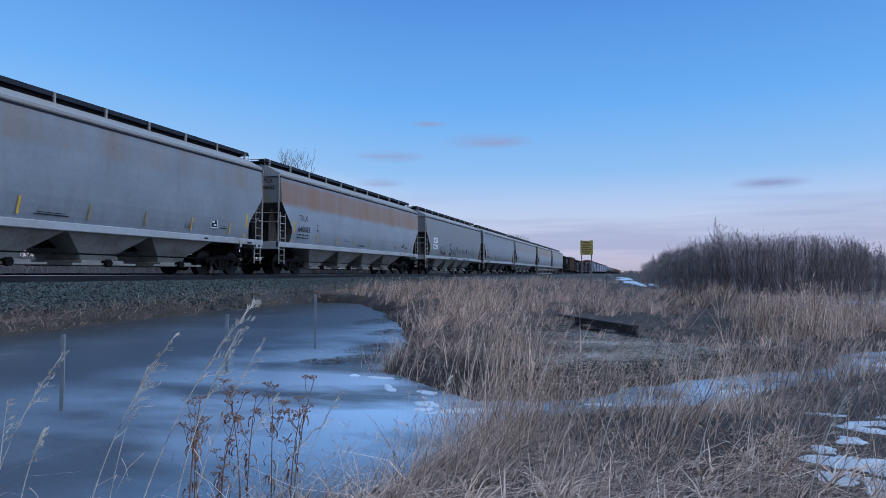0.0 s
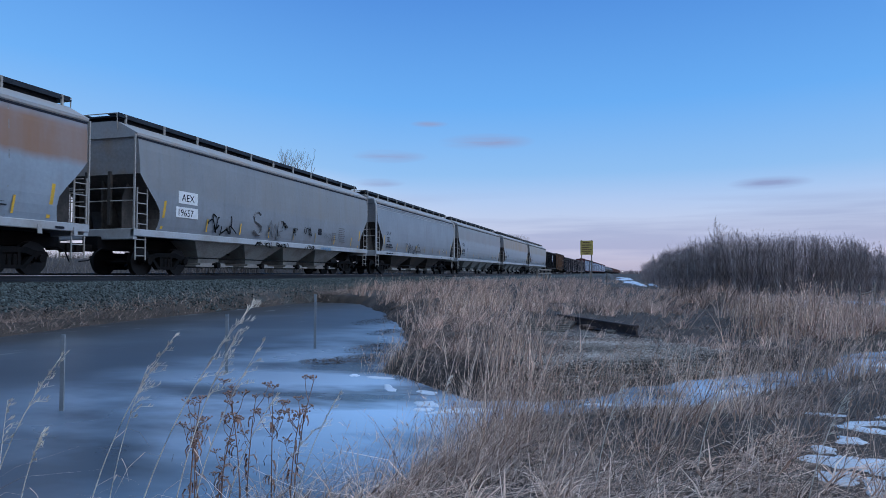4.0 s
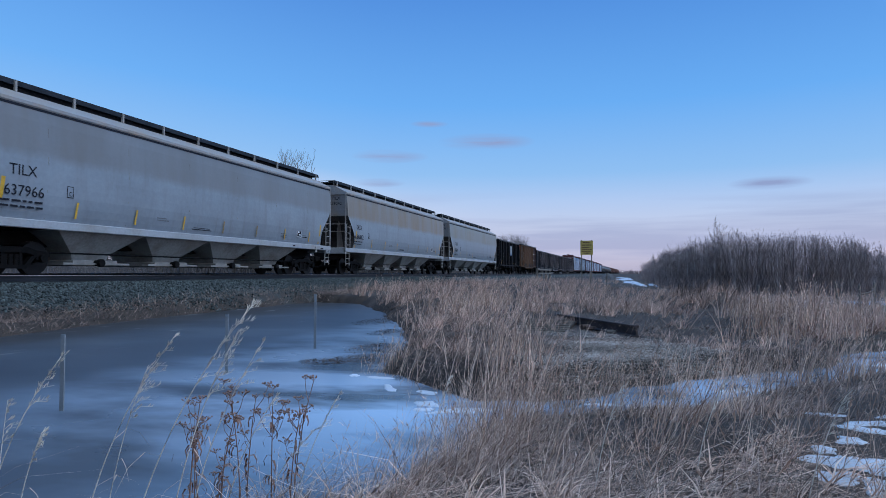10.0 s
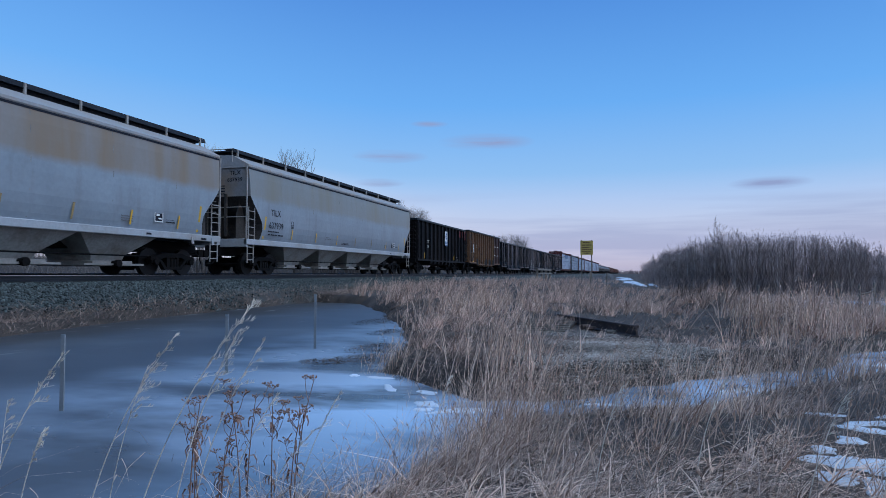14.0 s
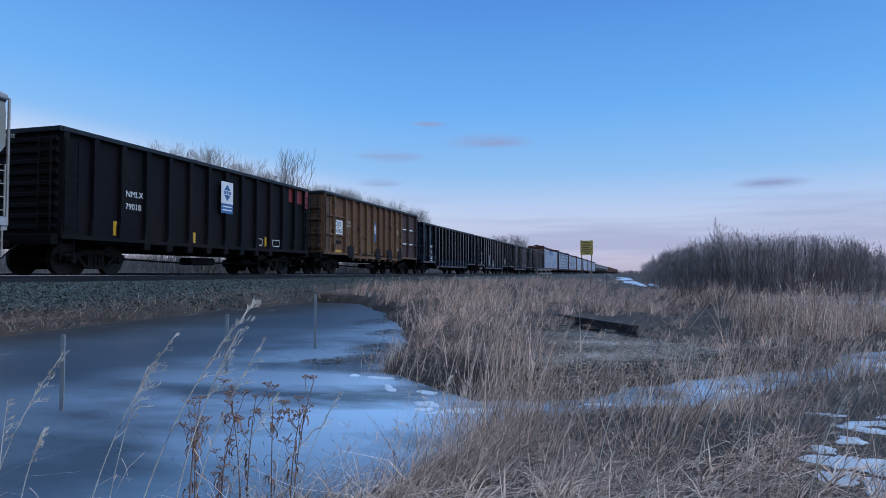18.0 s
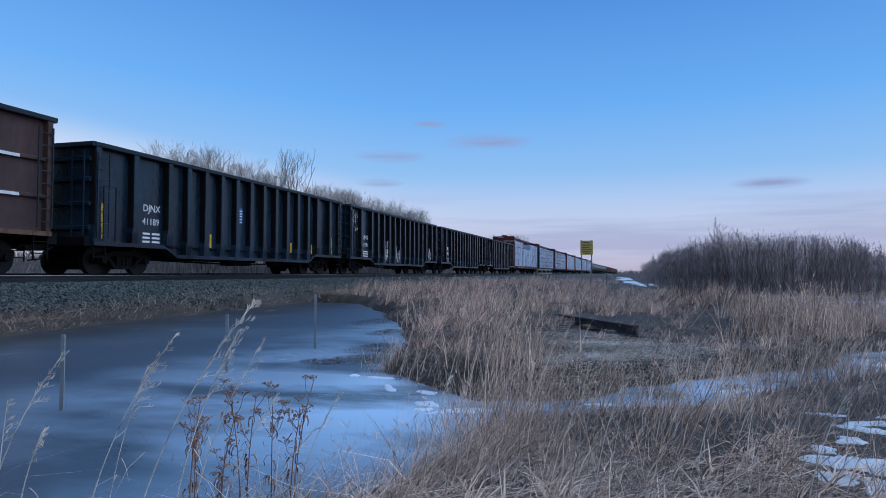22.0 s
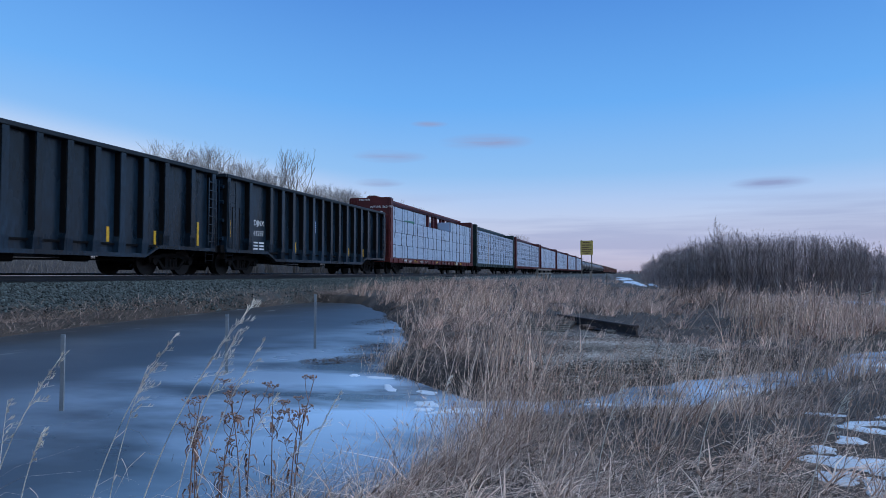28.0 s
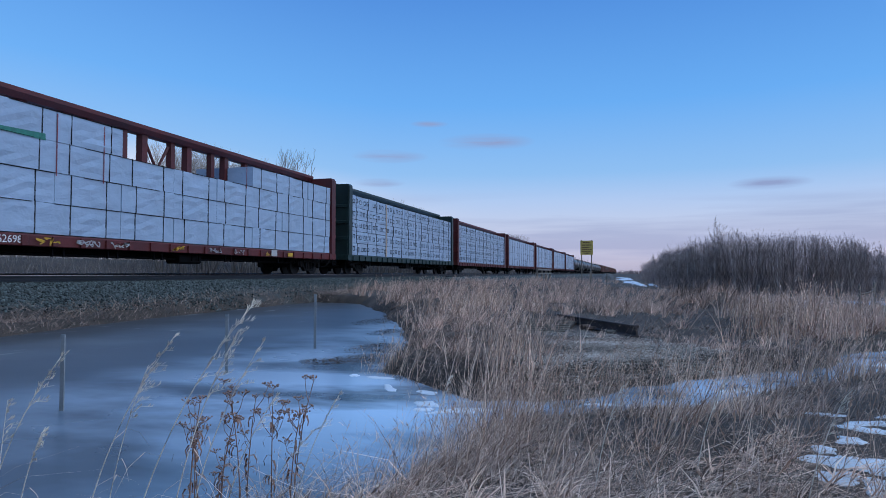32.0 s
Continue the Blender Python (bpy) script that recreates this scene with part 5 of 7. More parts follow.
def make_train():
    k = K
    # A
    car, h = hopper_car(5.0 * k, 25.7 * k, "light grey covered hopper car with faint rust patches", SHADES["grey1"])
    right_end_marks(car, h)
    # B
    car, h = hopper_car(27.05 * k, 47.75 * k, "light grey covered hopper car with rusty upper sides", SHADES["rusty"])
    car_marks(car, h, "TILX", "640083", -7.96, 2.50, 1.99, seed=1)
    right_end_marks(car, h)
    # C
    car, h = hopper_car(49.6 * k, 69.45 * k, "grey covered hopper car with sprayed graffiti", SHADES["grey3"])
    plate(car, 2.99, 1.95, 0.36, 0.32, M["letter"], name="placard", label="small dark placard")
    pl = plate(car, -7.35, 2.45, 1.0, 0.42, M["white"], name="mark_plate", label="white painted panel with the car mark")
    lettering("AEX", 0.36, M["letter"], pl, (side_x(2.6) + 0.016, -7.2, 2.53), name="car_mark")
    pl = plate(car, -7.45, 1.97, 1.15, 0.36, M["white"], name="mark_plate", label="white painted panel with the car number")
    lettering("19657", 0.34, M["letter"], pl, (side_x(2.15) + 0.016, -7.40, 2.02), name="car_number")
    ink, faint, blue = M["black"], M["ghost"], M["bluespray"]
    scribble(car, 1.60, -1.7, 1.55, 1.15, 0.85, faint, 1, 6, 0.05)
    scribble(car, 1.60, -0.55, 1.98, 0.5, 0.42, ink, 2, 3, 0.035)
    scribble(car, 1.60, 0.35, 1.75, 0.55, 0.45, ink, 3, 3, 0.03)
    scribble(car, 1.60, 1.6, 1.85, 0.8, 0.42, ink, 4, 5, 0.045)
    scribble(car, 1.60, 3.6, 1.62, 1.0, 0.45, faint, 5, 4, 0.03)
    scribble(car, 1.545, -2.6, 1.17, 1.3, 0.26, ink, 6, 6, 0.04)
    scribble(car, 1.545, -0.8, 1.17, 1.0, 0.25, ink, 7, 5, 0.04)
    scribble(car, 1.545, 1.7, 1.16, 1.0, 0.27, ink, 8, 6, 0.04)
    scribble(car, 1.545, 3.4, 1.18, 1.2, 0.22, blue, 9, 5, 0.04)
    scribble(car, 1.60, -5.6, 1.5, 1.6, 0.8, ink, 10, 5, 0.06)
    # worn painted S in dark grey
    part("painted_letter", Geo().tube([(1.585, -2.45 + 0.28 * math.cos(a), 2.35 + 0.24 * math.sin(a)) for a in (0.6, 1.4, 2.2, 3.1, 4.0, 4.7)] + [(1.585, -2.45 + 0.28 * math.cos(a), 1.87 + 0.24 * math.sin(a)) for a in (1.5, 0.6, -0.3, -1.2, -2.0, -2.8)], 0.06, 4), M["ghost"], car, "faded grey painted letter")
    bars([(5.3, 1.7 + 0.10 * j, 0.75 - 0.05 * (j % 3), 0.045) for j in range(8)], car, 1.592, M["ghost"])
    bars([(4.5, 1.8 + 0.10 * j, 0.5, 0.045) for j in range(4)], car, 1.592, M["ghost"])
    # D
    car, h = hopper_car(70.85 * k, 89.95 * k, "grey covered hopper car with plain sides and white posts", SHADES["grey2"], pockets=3, under="grime_shade")
    lettering("222", 0.42, M["letter"], car, (1.592, -7.30, 2.06), name="car_number")
    lettering("J B R X", 0.30, M["letter"], car, (1.594, -7.45, 2.50), name="car_mark")
    bars([(-7.35, 1.84, 0.35, 0.07), (-6.92, 1.84, 0.6, 0.07), (-7.4, 1.70, 0.35, 0.07), (-6.95, 1.70, 0.75, 0.07)], car, 1.585, M["letter"])
    scribble(car, 1.60, -3.6, 1.38, 3.0, 0.85, M["letter"], 21, 6, 0.035)
    bars([(-7.2, 1.30, 0.25, 0.08), (-6.85, 1.30, 0.4, 0.08), (-6.35, 1.30, 0.35, 0.08)], car, 1.538, M["letter"], "maker_print")
    right_end_marks(car, h)
    for e in (-1, 1):
        part("end_pipe", Geo().tube([(1.0, e * (h + 0.02), 4.62), (1.40, e * (h + 0.03), 4.60), (1.55, e * (h + 0.03), 4.2), (1.56, e * (h + 0.03), 1.4)], 0.07, 8), M["whitepaint"], car, "curved white end tube")
    for z in (4.02, 4.12, 4.22):
        part("side_bead", Geo().box(1.52, 1.555, -h + 0.3, h - 0.3, z, z + 0.03), SHADES["sill"], car)
    # E
    car, h = hopper_car(91.4 * k, 112.25 * k, "clean light grey covered hopper car", SHADES["clean"])
    car_marks(car, h, "TILX", "637966", -8.33, 2.54, 2.02, seed=2)
    right_end_marks(car, h)
    # F
    car, h = hopper_car(114.2 * k, 134.55 * k, "light grey covered hopper car with dusty brown upper sides", SHADES["dusty"])
    car_marks(car, h, "TILX", "638042", -8.29, 2.52, 1.98, seed=3)
    right_end_marks(car, h)
    # G
    car, h = hopper_car(136.4 * k, 157.8 * k, "light grey covered hopper car with cream upper sides", SHADES["cream"])
    car_marks(car, h, "TILX", "637939", -8.33, 2.52, 1.98, seed=4)
    plate(car, 6.32, 1.70, 0.50, 0.32, M["letter"], name="placard", label="dark placard with white print")
    right_end_marks(car, h)
    # H
    car, h = gondola(159.2 * k + 0.2, 174.7 * k - 0.42, "tall worn black steel gondola car with a blue sign", SHADES["gon_brown_black"], [-6.86 + i * 13.72 / 13 for i in range(14)], top=4.0, bottom=1.0, belly=0.02, rib_w=0.2, deep=0.14, hang=0.3, end_ribs=[1.25 + 0.3 * i for i in range(9)])
    x = 1.57 - 0.14 + 0.034
    lettering("NMLX", 0.27, M["white"], car, (x, -4.53, 2.42), name="car_mark")
    lettering("79018", 0.27, M["white"], car, (x, -4.54, 2.03), name="car_number")
    sg = plate(car, 0.12, 2.33, 0.74, 1.20, M["white"], 1.61, "emblem_plate", "white and blue emblem plate")
    part("emblem_diamond", Geo().add([(1.618, 0.49, 2.80), (1.618, 0.78, 3.12), (1.618, 0.49, 3.44), (1.618, 0.20, 3.12)], [(0, 1, 2, 3)]), M["blue"], sg)
    part("emblem_base", Geo().box(1.612, 1.618, 0.12, 0.86, 2.33, 2.70), M["blue"], sg)
    for q in (2.43, 2.56):
        part("emblem_print", Geo().box(1.619, 1.622, 0.2, 0.78, q, q + 0.05), M["white"], sg)
    part("emblem_bar", Geo().box(1.619, 1.622, 0.22, 0.76, 3.03, 3.21), M["white"], sg)
    part("emblem_letters", Geo().box(1.623, 1.626, 0.28, 0.40, 3.06, 3.18).box(1.623, 1.626, 0.44, 0.54, 3.06, 3.18).box(1.623, 1.626, 0.58, 0.70, 3.06, 3.18), M["blue"], sg)
    for yy, z0, z1 in ((-6.95, 1.46, 2.21), (-5.0, 1.19, 1.62), (-1.3, 1.14, 1.5), (3.4, 1.2, 1.6)):
        part("reflector_strip", Geo().box(x - 0.005, x + 0.006, yy, yy + 0.13, z0, z1), M["yellow"], car, "yellow reflector strip")
    for yy in (2.6, 4.0):
        fr = Geo()
        for a, b, c, d in ((0, 0.62, 0, 0.03), (0, 0.62, 0.26, 0.29), (0, 0.03, 0, 0.29), (0.59, 0.62, 0, 0.29)):
            fr.box(x, x + 0.004, yy + a, yy + b, 1.22 + c, 1.22 + d)
        part("stencil_frame", fr, M["white"], car)
    plate(car, h - 1.6, 3.3, 1.2, 0.65, M["redpaint"], x - 0.002, "painted_patch", "faded red painted patch")
    plate(car, h - 0.3, 3.1, 0.25, 0.9, M["redpaint"], 1.604, "painted_patch", "faded red painted patch")
    bars([(0.25, 3.9, 0.14, 0.1)], car, x, M["white"])
    lettering("NMLX 79018", 0.17, M["white"], car, (-0.9, -h - 0.125, 3.80), "end", name="end_mark")
    # I
    car, h = gondola(176.4 * k - 0.3, 192.1 * k - 0.26, "tall rusty brown steel gondola car with white plates", SHADES["gon_brown"], [-7.3, -6.15, -4.75] + [-4.75 + (i + 1) * 0.98 for i in range(9)] + [5.55, 7.3], top=4.16, bottom=1.04, belly=0.14, rib_w=0.17, hang=0.22, end_panel=True, feet=False, deep=0.16)
    x = 1.57 - 0.16 + 0.034
    for ya, yb in ((-7.3, -6.15), (-6.15, -4.75), (4.2, 5.55), (5.55, 7.3)):
        for z in (2.02, 3.0):
            part("side_rib", Geo().box(x - 0.02, 1.54, ya + 0.05, yb - 0.05, z, z + 0.11, 0.02), SHADES["gon_brown"] if ya < 0 else SHADES["gon_purple"], car)
    for ya, yb in ((4.2, 5.55), (5.55, 7.3)):
        plate(car, ya + 0.1, 1.1, yb - ya - 0.2, 3.0, SHADES["gon_purple"], x - 0.001, "side_panel", "dark purple-brown side panel")
        plate(car, ya + 0.2, 2.02, 0.7, 0.08, M["white"], 1.548, "white_strip")
        plate(car, ya + 0.2, 3.0, 0.7, 0.08, M["white"], 1.548, "white_strip")
    pl = plate(car, -6.02, 2.14, 1.08, 0.74, M["white"], x + 0.01, "number_plate", "white plate with the car mark")
    lettering("DJJX", 0.38, M["letter"], pl, (x + 0.016, -5.85, 2.55), name="car_mark")
    lettering("881905", 0.32, M["letter"], pl, (x + 0.016, -5.99, 2.21), name="car_number")
    plate(car, -6.02, 1.62, 0.9, 0.18, M["black"], x + 0.005, "dark_strip")
    plate(car, -6.02, 1.10, 0.95, 0.20, M["yellow"], x + 0.005, "reflector_strip", "yellow reflector strip")
    sg = plate(car, -0.58, 1.97, 0.46, 1.15, M["blue"], x + 0.006, "emblem_plate", "narrow blue emblem plate")
    part("emblem_mark", Geo().add([(x + 0.014, -0.35, 2.50), (x + 0.014, -0.20, 2.72), (x + 0.014, -0.35, 2.96), (x + 0.014, -0.50, 2.72)], [(0, 1, 2, 3)]), M["white"], sg)
    for yy in (-4.55, -0.55, 1.4, 3.3):
        plate(car, yy, 0.92, 0.75, 0.62, SHADES["gon_brown_black"], 1.612, "door_latch", "dark patched latch plate")
    bars([(-4.3, 2.8 - 0.2 * j, 0.55, 0.13) for j in range(2)] + [(3.5, 2.6, 0.3, 0.3), (3.5, 1.5, 0.3, 0.22)], car, x, M["ghostwhite"])
    for xa, zt in ((-0.5, 3.92), (-0.62, 3.68)):
        part("end_plate", Geo().box(xa, xa + 0.75, -h - 0.014, -h - 0.004, zt, zt + 0.17), M["white"], car)
    for q in range(6):
        part("emblem_stripe", Geo().box(x + 0.016, x + 0.019, -0.55, -0.15, 2.42 + 0.1 * q, 2.46 + 0.1 * q), M["white"], sg)
    part("emblem_gap", Geo().box(x + 0.012, x + 0.016, -0.58, -0.12, 2.28, 2.33), SHADES["gon_brown"], sg)
    # J to M
    for i, (a, b, mark, number) in enumerate(((193.35, 210.95, "DJNX", "41189"), (212.2, 229.8, "DJNX", "41180"), (231.1, 248.7, "", ""), (249.45, 267.05, "DJNX", "41297"))):
        car, h = gondola(a * k, b * k, ("black steel gondola car with ribbed sides", "black steel gondola car with white sprayed scrawls")[i == 1], SHADES["gon_black"])
        gondola_marks(car, h, mark, number)
        if i == 1:
            for j, (y, z, w, hh) in enumerate(((-8.05, 2.75, 1.15, 0.85), (-7.3, 2.45, 0.6, 0.3), (-3.05, 0.68, 0.5, 1.5), (-1.05, 0.66, 0.6, 1.2), (6.0, 0.95, 0.5, 1.1))):
                scribble(car, 1.395 if j < 2 else 1.615, y, z, w, hh, M["white"], 160 + j, 6, 0.022)
    # N: the load steps down in the middle
    car, h = centerbeam(268.7 * k - 0.15, 292.6 * k - 0.05, "red centre-beam flat car loaded with white wrapped lumber", SHADES["red"], (4, 4, 4, 3, 3, 3, 4, 4, 4), SHADES["wrap"])
    lettering("WRWK", 0.30, M["white"], car, (1.445, -8.95, 0.82), name="car_mark")
    lettering("562698", 0.28, M["white"], car, (1.445, -7.85, 0.83), name="car_number")
    lettering("WRWK 562698", 0.24, M["white"], car, (0.02, -h - 0.056, 4.30), "end", name="end_mark")
    lettering("CAUTION", 0.17, M["white"], car, (-0.75, -h - 0.056, 4.80), "end", name="caution_print")
    g = Geo()
    for j in range(4):
        g.box(0.42, 0.92, -h - 0.056, -h - 0.051, 4.06 - 0.09 * j, 4.10 - 0.09 * j)
        g.box(0.25 + 0.06 * j, 1.02 - 0.04 * j, -h - 0.056, -h - 0.051, 3.52 - 0.09 * j, 3.56 - 0.09 * j)
    part("small_print", g, M["white"], car)
    for j, y in enumerate((-6.6, -5.3, -4.1, -1.4, 0.6, 2.2, 4.4)):
        scribble(car, 1.506, y, 0.80, 0.7, 0.2, M["whitepaint"] if j % 3 else M["yellow"], 80 + j, 4, 0.03)
    plate(car, 4.9, 0.80, 0.45, 0.26, M["whitepaint"], 1.508, "data_plate")
    plate(car, 6.3, 0.82, 0.4, 0.16, M["yellow"], 1.508, "reflector_strip")
    fl = Geo().add([(1.405, -8.5, 3.62), (1.405, -6.35, 3.60), (1.40, -6.35, 3.78), (1.40, -8.5, 3.70)], [(0, 1, 2, 3)])
    part("wrap_flap", fl, M["greenwrap"], car, "green strip of torn wrapping")
    for j, (y, z0, z1) in enumerate(((-6.0, 2.7, 4.4), (-4.35, 2.7, 4.4), (3.1, 3.5, 4.4))):
        part("ratchet_strap", Geo().box(1.395, 1.402, y, y + 0.03, z0, z1), M["redpaint"], car, "red load strap")
    # O: printed packs
    car, h = centerbeam(294.4 * k, 317.6 * k, "dark green centre-beam flat car loaded with printed white lumber packs", SHADES["green"], (5, 5, 5, 5, 5, 5, 5), SHADES["wrap"], True)
    part("ratchet_strap", Geo().box(1.40, 1.41, -5.2, -5.0, 1.1, 4.4), M["woodstrip"], car, "pale wooden batten")
    y = 319.4
    for i in range(5):
        centerbeam(y * k, (y + 24.6) * k, "red centre-beam flat car loaded with wrapped lumber", SHADES["red"], ((5, 5, 5, 5, 5, 5), (4, 4, 4, 4, 4, 4))[i > 0], SHADES["wrap"], i == 0)
        y += 26.5
    first, mid = tank_car(y * k, (y + 17.5) * k)
    CARS.append((first, mid))
    for i in range(1, 9):
        CARS.append((copy_thing(first, pose(0, mid + i * 19.0 * k, 0)), mid + i * 19.0 * k))
    y += 9 * 19.0
    first, mid = box_car(y * k, (y + 17.5) * k)
    CARS.append((first, mid))
    for i in range(1, 18):
        CARS.append((copy_thing(first, pose(0, mid + i * 19.0 * k, 0)), mid + i * 19.0 * k))


make_train()
# ---- dead grass, reeds and woods ----
def dry(name, colours, rough=0.8, spec=0.25):
    """Dead stalks: colour by stalk, paler and darker within each."""
    m = bpy.data.materials.new(name)
    m.use_nodes = True
    nt = m.node_tree
    N, L = nt.nodes.new, nt.links.new
    b = nt.nodes["Principled BSDF"]
    b.inputs["Roughness"].default_value, b.inputs["Specular IOR Level"].default_value = rough, spec
    geo, ramp, tc, nz, mr, hsv = N("ShaderNodeNewGeometry"), N("ShaderNodeValToRGB"), N("ShaderNodeTexCoord"), N("ShaderNodeTexNoise"), N("ShaderNodeMapRange"), N("ShaderNodeHueSaturation")
    el = ramp.color_ramp.elements
    while len(el) < len(colours):
        el.new(0.5)
    for i, (e, c) in enumerate(zip(el, colours)):
        e.position, e.color = i / (len(colours) - 1), lin(*c)
    L(geo.outputs["Random Per Island"], ramp.inputs[0])
    nz.inputs["Scale"].default_value, nz.inputs["Detail"].default_value = 0.9, 4
    L(tc.outputs["Object"], nz.inputs[0])
    mr.inputs[1].default_value, mr.inputs[2].default_value = 0.3, 0.7
    mr.inputs[3].default_value, mr.inputs[4].default_value = 0.65, 1.35
    L(nz.outputs[0], mr.inputs[0])
    L(mr.outputs[0], hsv.inputs["Value"])
    L(ramp.outputs[0], hsv.inputs["Color"])
    L(hsv.outputs[0], b.inputs["Base Color"])
    return m


M["straw"] = dry("straw", ((0.07, 0.043, 0.034), (0.40, 0.27, 0.215), (0.84, 0.65, 0.535), (0.20, 0.125, 0.098), (0.56, 0.41, 0.33)))
M["reed"] = dry("reed", ((0.34, 0.20, 0.145), (0.72, 0.485, 0.37), (0.92, 0.70, 0.56), (0.50, 0.31, 0.225)))
M["mat_grass"] = dry("mat_grass", ((0.045, 0.029, 0.024), (0.17, 0.115, 0.094), (0.46, 0.335, 0.275), (0.085, 0.056, 0.046)))
M["rose"] = dry("rose_grass", ((0.20, 0.12, 0.094), (0.68, 0.455, 0.365), (0.92, 0.675, 0.55), (0.40, 0.25, 0.195)))
M["wet_thatch"] = dry("wet_thatch", ((0.018, 0.013, 0.012), (0.06, 0.043, 0.037), (0.17, 0.125, 0.105), (0.03, 0.022, 0.02)))
M["brush"] = dry("brush", ((0.10, 0.082, 0.076), (0.19, 0.158, 0.145), (0.26, 0.22, 0.20), (0.14, 0.115, 0.105)))
M["pale_bark"] = dry("pale_bark", ((0.30, 0.27, 0.255), (0.50, 0.45, 0.42), (0.38, 0.34, 0.32)))
M["bank_grass"] = dry("bank_grass", ((0.03, 0.021, 0.018), (0.22, 0.155, 0.13), (0.66, 0.49, 0.41), (0.07, 0.05, 0.042)))
M["twig"] = dry("twig", ((0.18, 0.145, 0.144), (0.33, 0.268, 0.262), (0.24, 0.196, 0.193)))
M["bark"] = dry("bark", ((0.18, 0.16, 0.15), (0.36, 0.32, 0.30), (0.25, 0.22, 0.205)))
M["weed"] = mat("weed", (0.25, 0.145, 0.11), 0.85, vary=0.35, scale=12, fine=80)
M["pale_stem"] = mat("pale_stem", (0.74, 0.67, 0.59), 0.7, vary=0.2, scale=6, fine=60)


def strips(rng, base, h, w, lean, bend, aim=None, taper=0.12, stiff=1.0, levels=(0, 0.38, 0.72, 1.0)):
    """Tapered blades from their feet. lean, bend: how far the tip goes aside, in heights, straight and by bending."""
    n = len(base)
    a = rng.uniform(0, 2 * np.pi, n) if aim is None else aim
    dx, dy = np.cos(a), np.sin(a)
    f = rng.uniform(0, np.pi, n)
    fx, fy = np.cos(f), np.sin(f)
    V = np.empty((n, len(levels), 2, 3), "f")
    for i, t in enumerate(levels):
        out = (lean * t + bend * t * t) * h
        drop = np.sqrt(np.clip(1 - np.minimum(0.9, (lean + bend * t) ** 2 * 0.55), 0.1, 1))
        ww = w * (1 - (1 - taper) * t) * 0.5
        cx, cy, cz = base[:, 0] + dx * out, base[:, 1] + dy * out, base[:, 2] + h * t * drop
        V[:, i, 0] = np.stack([cx - fx * ww, cy - fy * ww, cz], -1)
        V[:, i, 1] = np.stack([cx + fx * ww, cy + fy * ww, cz], -1)
    m = len(levels)
    o = (np.arange(n) * 2 * m)[:, None]
    q = np.concatenate([o + np.array([[2 * i, 2 * i + 1, 2 * i + 3, 2 * i + 2]]) for i in range(m - 1)], 1).reshape(-1, 4)
    return V.reshape(-1, 3), q


def sow(rng, n, r0, r1, a0, a1, power=1.0):
    """Places spread over a sector round the viewpoint's standing place, thinning outwards."""
    u = rng.uniform(0, 1, n)
    r = (u * (r1 ** power - r0 ** power) + r0 ** power) ** (1 / power)
    a = np.radians(rng.uniform(a0, a1, n))
    x, y = EYE[0] + r * np.sin(a), EYE[1] + r * np.cos(a)
    return x, y, r


GRAVEL = (16.3, 8.1)


def bare(x, y):
    """1 on the trodden chippings and the old crossing, 0 elsewhere."""
    d = np.hypot((x - GRAVEL[0] + 0.12 * (y - GRAVEL[1])) / 1.2, (y - GRAVEL[1]) / 1.9)
    d2 = np.hypot((x - 15.55) / 0.75, (y - 12.4) / 3.0)
    return np.clip(1.4 - np.minimum(d, d2 * 1.1), 0, 1)


